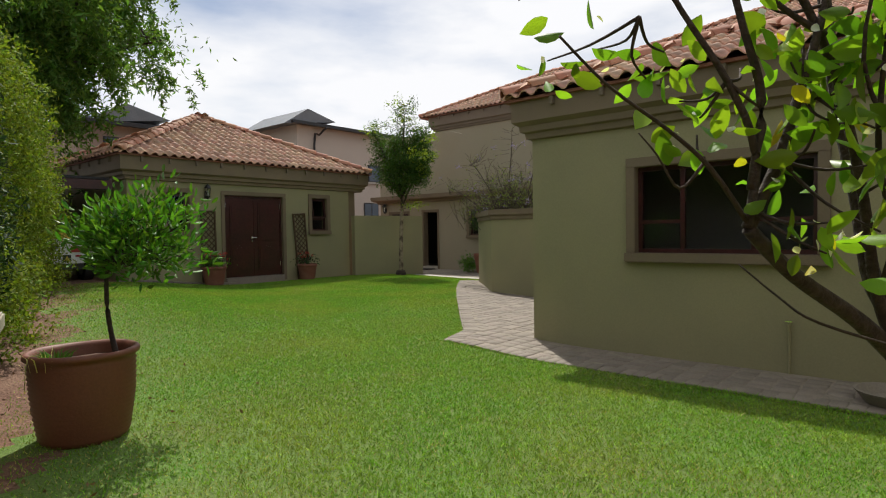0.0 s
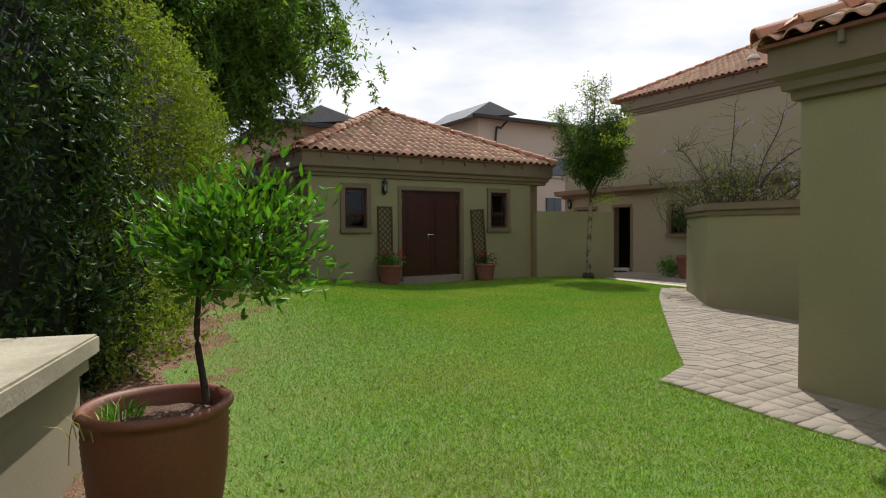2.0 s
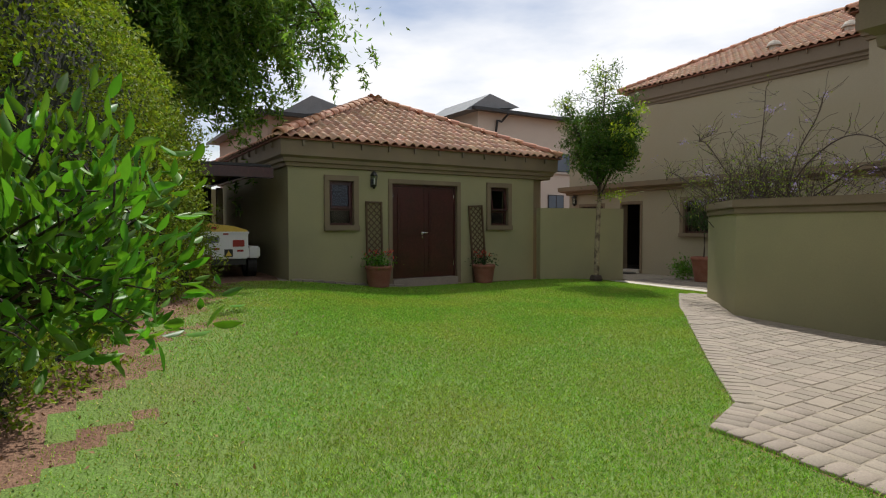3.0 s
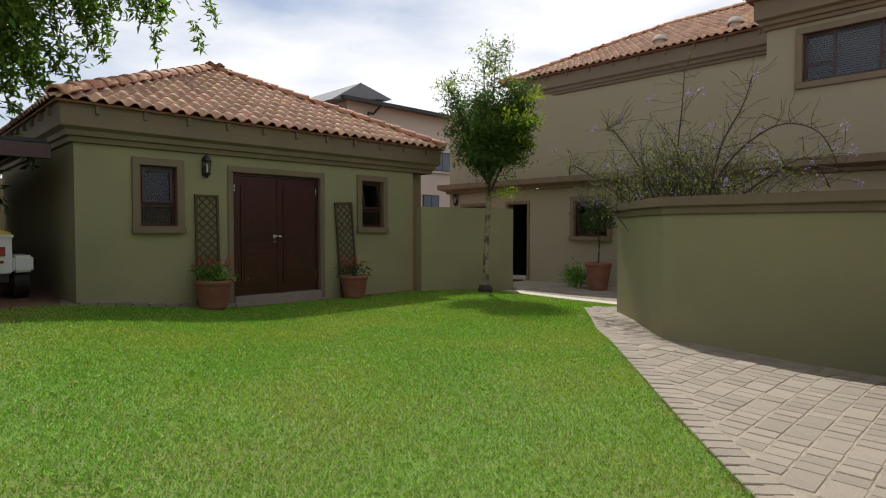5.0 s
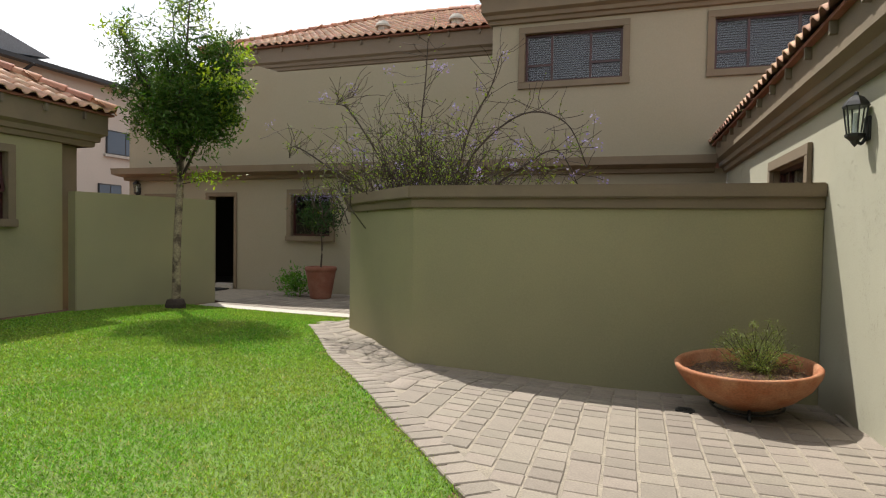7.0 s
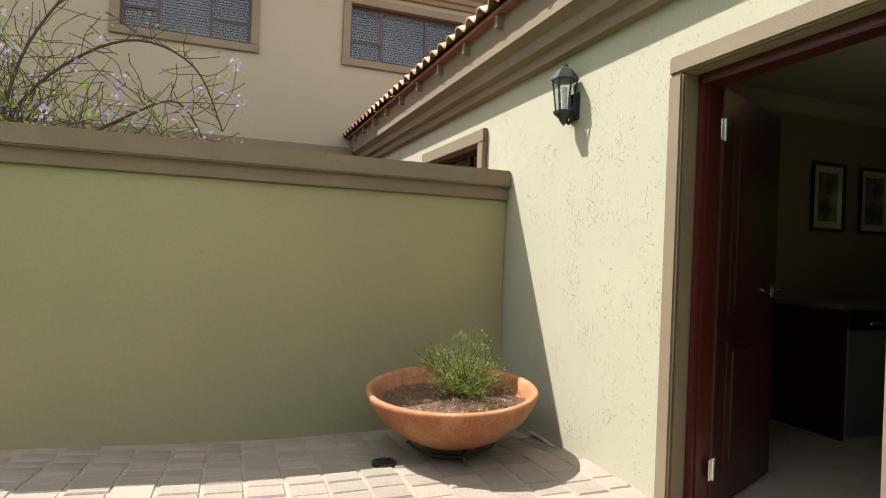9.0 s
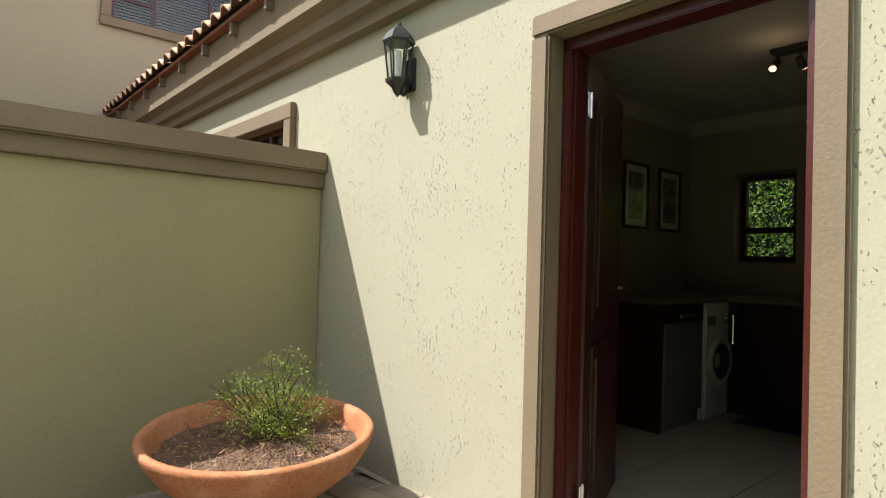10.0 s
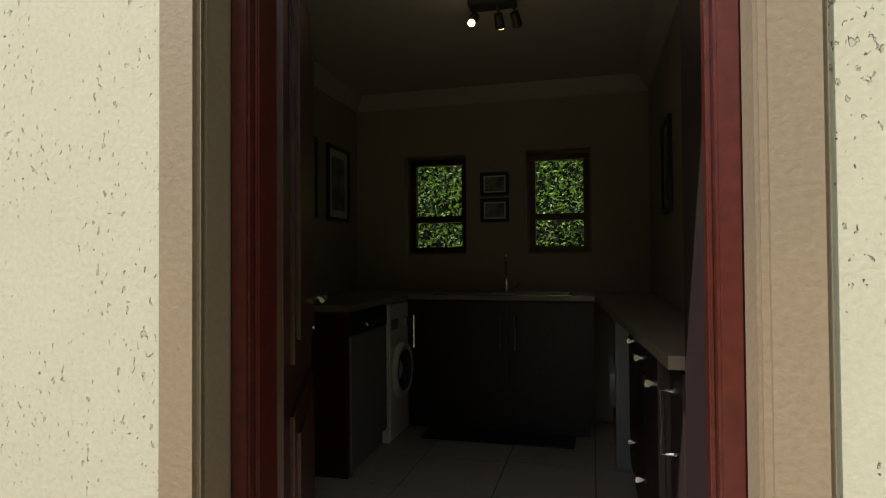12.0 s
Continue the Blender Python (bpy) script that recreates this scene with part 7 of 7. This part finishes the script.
# ---- grass ----
def build_grass():
    rng = np.random.default_rng(101)
    n = 1500000
    x, y = rng.uniform(-13.4, 0.6, n), rng.uniform(-0.8, 13.2, n)
    far = np.clip((np.hypot(x + 3.5, y - 4.0) - 4.0) / 6.0, 0, 1)
    k = rng.uniform(0, 1, n) > far * 0.35
    x, y = x[k], y[k]
    jx, jy = x + rng.normal(size=len(x)) * 0.02, y + rng.normal(size=len(x)) * 0.02
    k = inside(jx, jy, LAWN)
    x, y = x[k], y[k]
    # thinner, drier turf towards the hedge and in loose patches
    edge = np.clip(1 - border_gap(x, y) / 2.1, 0, 1)
    patch = 0.5 + 0.5 * np.sin(x * 1.7 + 1.3 * np.sin(y * 1.1)) * np.sin(y * 1.9 + 1.7 * np.sin(x * 0.8))
    keep = rng.uniform(0, 1, len(x)) > edge * 0.95 + 0.10 * patch
    x, y, edge, patch = x[keep], y[keep], edge[keep], patch[keep]
    n = len(x)
    h = rng.uniform(0.007, 0.017, n) * (1 - 0.3 * edge)
    a = rng.uniform(0, 2 * math.pi, n)
    w = rng.uniform(0.0024, 0.0046, n) * (1 + 0.8 * np.clip((np.hypot(x + 3.5, y - 4.0) - 4.0) / 6.0, 0, 1))
    lean = rng.uniform(0.4, 2.0, n) * h
    la = rng.uniform(0, 2 * math.pi, n)
    z = ground_z(x, y) - 0.014
    base = np.stack([x, y, z], -1)
    s = np.stack([np.cos(a) * w, np.sin(a) * w, np.zeros(n)], -1)
    tip = base + np.stack([np.cos(la) * lean, np.sin(la) * lean, h + 0.006], -1)
    v = np.stack([base - s, base + s, tip], 1)
    dry = rng.uniform(0, 1, n) < 0.045 + 0.22 * edge + 0.07 * (patch > 0.80)
    for nm, sel, mt, lb in (("lawn_grass", ~dry, GRASS, "short green lawn grass"), ("dry_grass", dry, STRAW, "yellowed blades among the lawn")):
        vv = v[sel].reshape(-1, 3)
        tri_mesh(nm, vv, np.arange(len(vv)).reshape(-1, 3), mt, None, lb, "stuff")
    m = 5000
    x, y = rng.uniform(-13.3, -2.6, m), rng.uniform(0.3, 4.6, m)
    d = border_gap(x, y)
    k = (d > -0.5) & (d < rng.exponential(0.6, m))
    x, y = x[k], y[k]
    leaf_mesh("fallen_leaves", np.stack([x, y, ground_z(x, y) + 0.004], -1), 0.035, 0.018, LITTER, None, "dry fallen leaves along the hedge", "stuff", 103, 0.0, simple=True)


build_grass()


# ---- pavers ----
def build_pavers():
    rng = random.Random(111)
    paving = new("paving")
    tagged(paving, "brown clay pavers with sandy joints, laid in columns", "paving", kind="structure")
    edge = [np.array(p) for p in EDGE[:-1]]
    gi, gj = np.meshgrid(np.arange(-165, 8), np.arange(53, 162), indexing="ij")
    corner = inside(gi.ravel() * 0.1, gj.ravel() * 0.1, PAVED).reshape(gi.shape)
    bed = corner[:-1, :-1] & corner[1:, :-1] & corner[:-1, 1:] & corner[1:, 1:]
    # bed
    bm = bmesh.new()
    step = 0.1
    for i in range(-165, 7):
        for j in range(53, 161):
            x, y = i * step, j * step
            if bed[i + 165, j - 53]:
                q = [(x, y), (x + step, y), (x + step, y + step), (x, y + step)]
                if NX < x + step / 2 < 0 and y > NY + 0.2:
                    continue
                bm.faces.new([bm.verts.new((a, b, gz(a, b) - 0.007)) for a, b in q])
    part("joint_sand", bm, SAND, paving)
    def block(w, l):
        bm = bmesh.new()
        box(bm, -w / 2, -l / 2, -0.03, w / 2, l / 2, 0.0)
        top = [e for e in bm.edges if all(v.co.z > -0.001 for v in e.verts)]
        bmesh.ops.bevel(bm, geom=top, offset=0.007, segments=1, affect="EDGES")
        me = bpy.data.meshes.new("paver")
        bm.to_mesh(me)
        bm.free()
        return me
    shapes = {"one": block(0.179, 0.133), "two": block(0.179, 0.279), "edge": block(0.112, 0.21), "long": block(0.20, 0.26)}
    for me in shapes.values():
        me.materials.append(PAVER)
    items = []

    def clear_of_edge(px, py):
        # clear of the border course by half a paver
        for p, q in zip(edge[:-1], edge[1:]):
            d = q - p
            t = float(np.clip(((px - p[0]) * d[0] + (py - p[1]) * d[1]) / (d @ d), 0, 1))
            if math.hypot(px - p[0] - t * d[0], py - p[1] - t * d[1]) < 0.20:
                return False
        return True

    inner = [tuple(p) for p in EDGE[:6]]
    field = inner + [(-3.0, 5.64), (0.5, 5.60), (0.5, 6.32), (-3.82, 6.32), (-3.82, 10.55), (-7.45, 10.42), (-8.9, 11.85), (-8.9, 12.9), (-9.4, 12.6)]
    x = -9.6
    while x < 0.4:
        y = 5.4 + rng.uniform(0, 0.1)
        while y < 13.0:
            two = rng.random() < 0.12
            l = 0.292 if two else 0.146
            if inside([x], [y + l / 2], field)[0] and clear_of_edge(x, y + l / 2) and not (x > NX - 0.03 and y + l > NY):
                items.append((x + rng.uniform(-0.004, 0.004) + 0.012 * math.sin(y * 1.3), y + l / 2, "two" if two else "one", rng.uniform(-1.2, 1.2)))
            y += l
        x += 0.192
    for a, b in zip(EDGE[:-1], EDGE[1:]):
        a, b = Vector(a), Vector(b)
        L = (b - a).length
        d = (b - a) / L
        nrm = Vector((-d.y, d.x))
        n = max(1, round(L / 0.122))
        for k in range(n):
            p = a + d * (k + 0.5) * L / n + nrm * 0.10
            items.append((p.x, p.y, "edge", math.degrees(math.atan2(d.y, d.x)) + rng.uniform(-2, 2)))
    xx = -12.3
    while xx < -8.95:
        yy = 13.42
        while yy < 15.85:
            if not (xx > -9.0):
                items.append((xx, yy, "one", rng.uniform(-1, 1)))
            yy += 0.146
        xx += 0.192
    ms = []
    for x, y, s, rz in items:
        e = 0.1
        sx, sy = (gz(x + e, y) - gz(x - e, y)) / (2 * e), (gz(x, y + e) - gz(x, y - e)) / (2 * e)
        m = pose(x, y, gz(x, y) + rng.uniform(-0.004, 0.002), math.degrees(sy) + rng.uniform(-0.6, 0.6), -math.degrees(sx) + rng.uniform(-0.6, 0.6), 0) @ Matrix.Rotation(radians(rz), 4, "Z")
        ms.append((math.hypot(x + 5.4, y - 8.2), s, m))
    ms.sort(key=lambda q: q[0])
    for _, s, m in ms[:300]:
        ob = new("paver", shapes[s])
        ob.parent = paving
        ob.matrix_local = m
    data = {}
    for k, me in shapes.items():
        me.calc_loop_triangles()
        data[k] = (np.array([tuple(v.co) for v in me.vertices]), np.array([tuple(t.vertices) for t in me.loop_triangles]))
    V, F, off = [], [], 0
    for _, s, m in ms[300:]:
        v, f = data[s]
        V.append(v @ np.array(m.to_3x3()).T + np.array(m.translation))
        F.append(f + off)
        off += len(v)
    tri_mesh("pavers_beyond", np.concatenate(V), np.concatenate(F), PAVER_FAR, paving, "", "stuff")


build_pavers()
bm = bmesh.new()
box(bm, -0.246, -0.246, -0.006, 0.246, 0.246, 0.0)
ft_me = bpy.data.meshes.new("floor_tile")
bm.to_mesh(ft_me)
bm.free()
ft_me.materials.append(FLOOR_TILE)
for i in range(7):
    for j in range(5):
        ob = new("floor_tile", ft_me)
        ob.parent = grout_bed
        ob.location = (-0.34 - 0.25 - 0.5 * i, 7.85 + 0.5 * j, FZ)


# ---- roof tiles and other small pieces, last ----
for parent, name, me, frames in DEFERRED:
    for m in frames:
        ob = new(name, me)
        ob.parent = parent
        ob.matrix_local = m
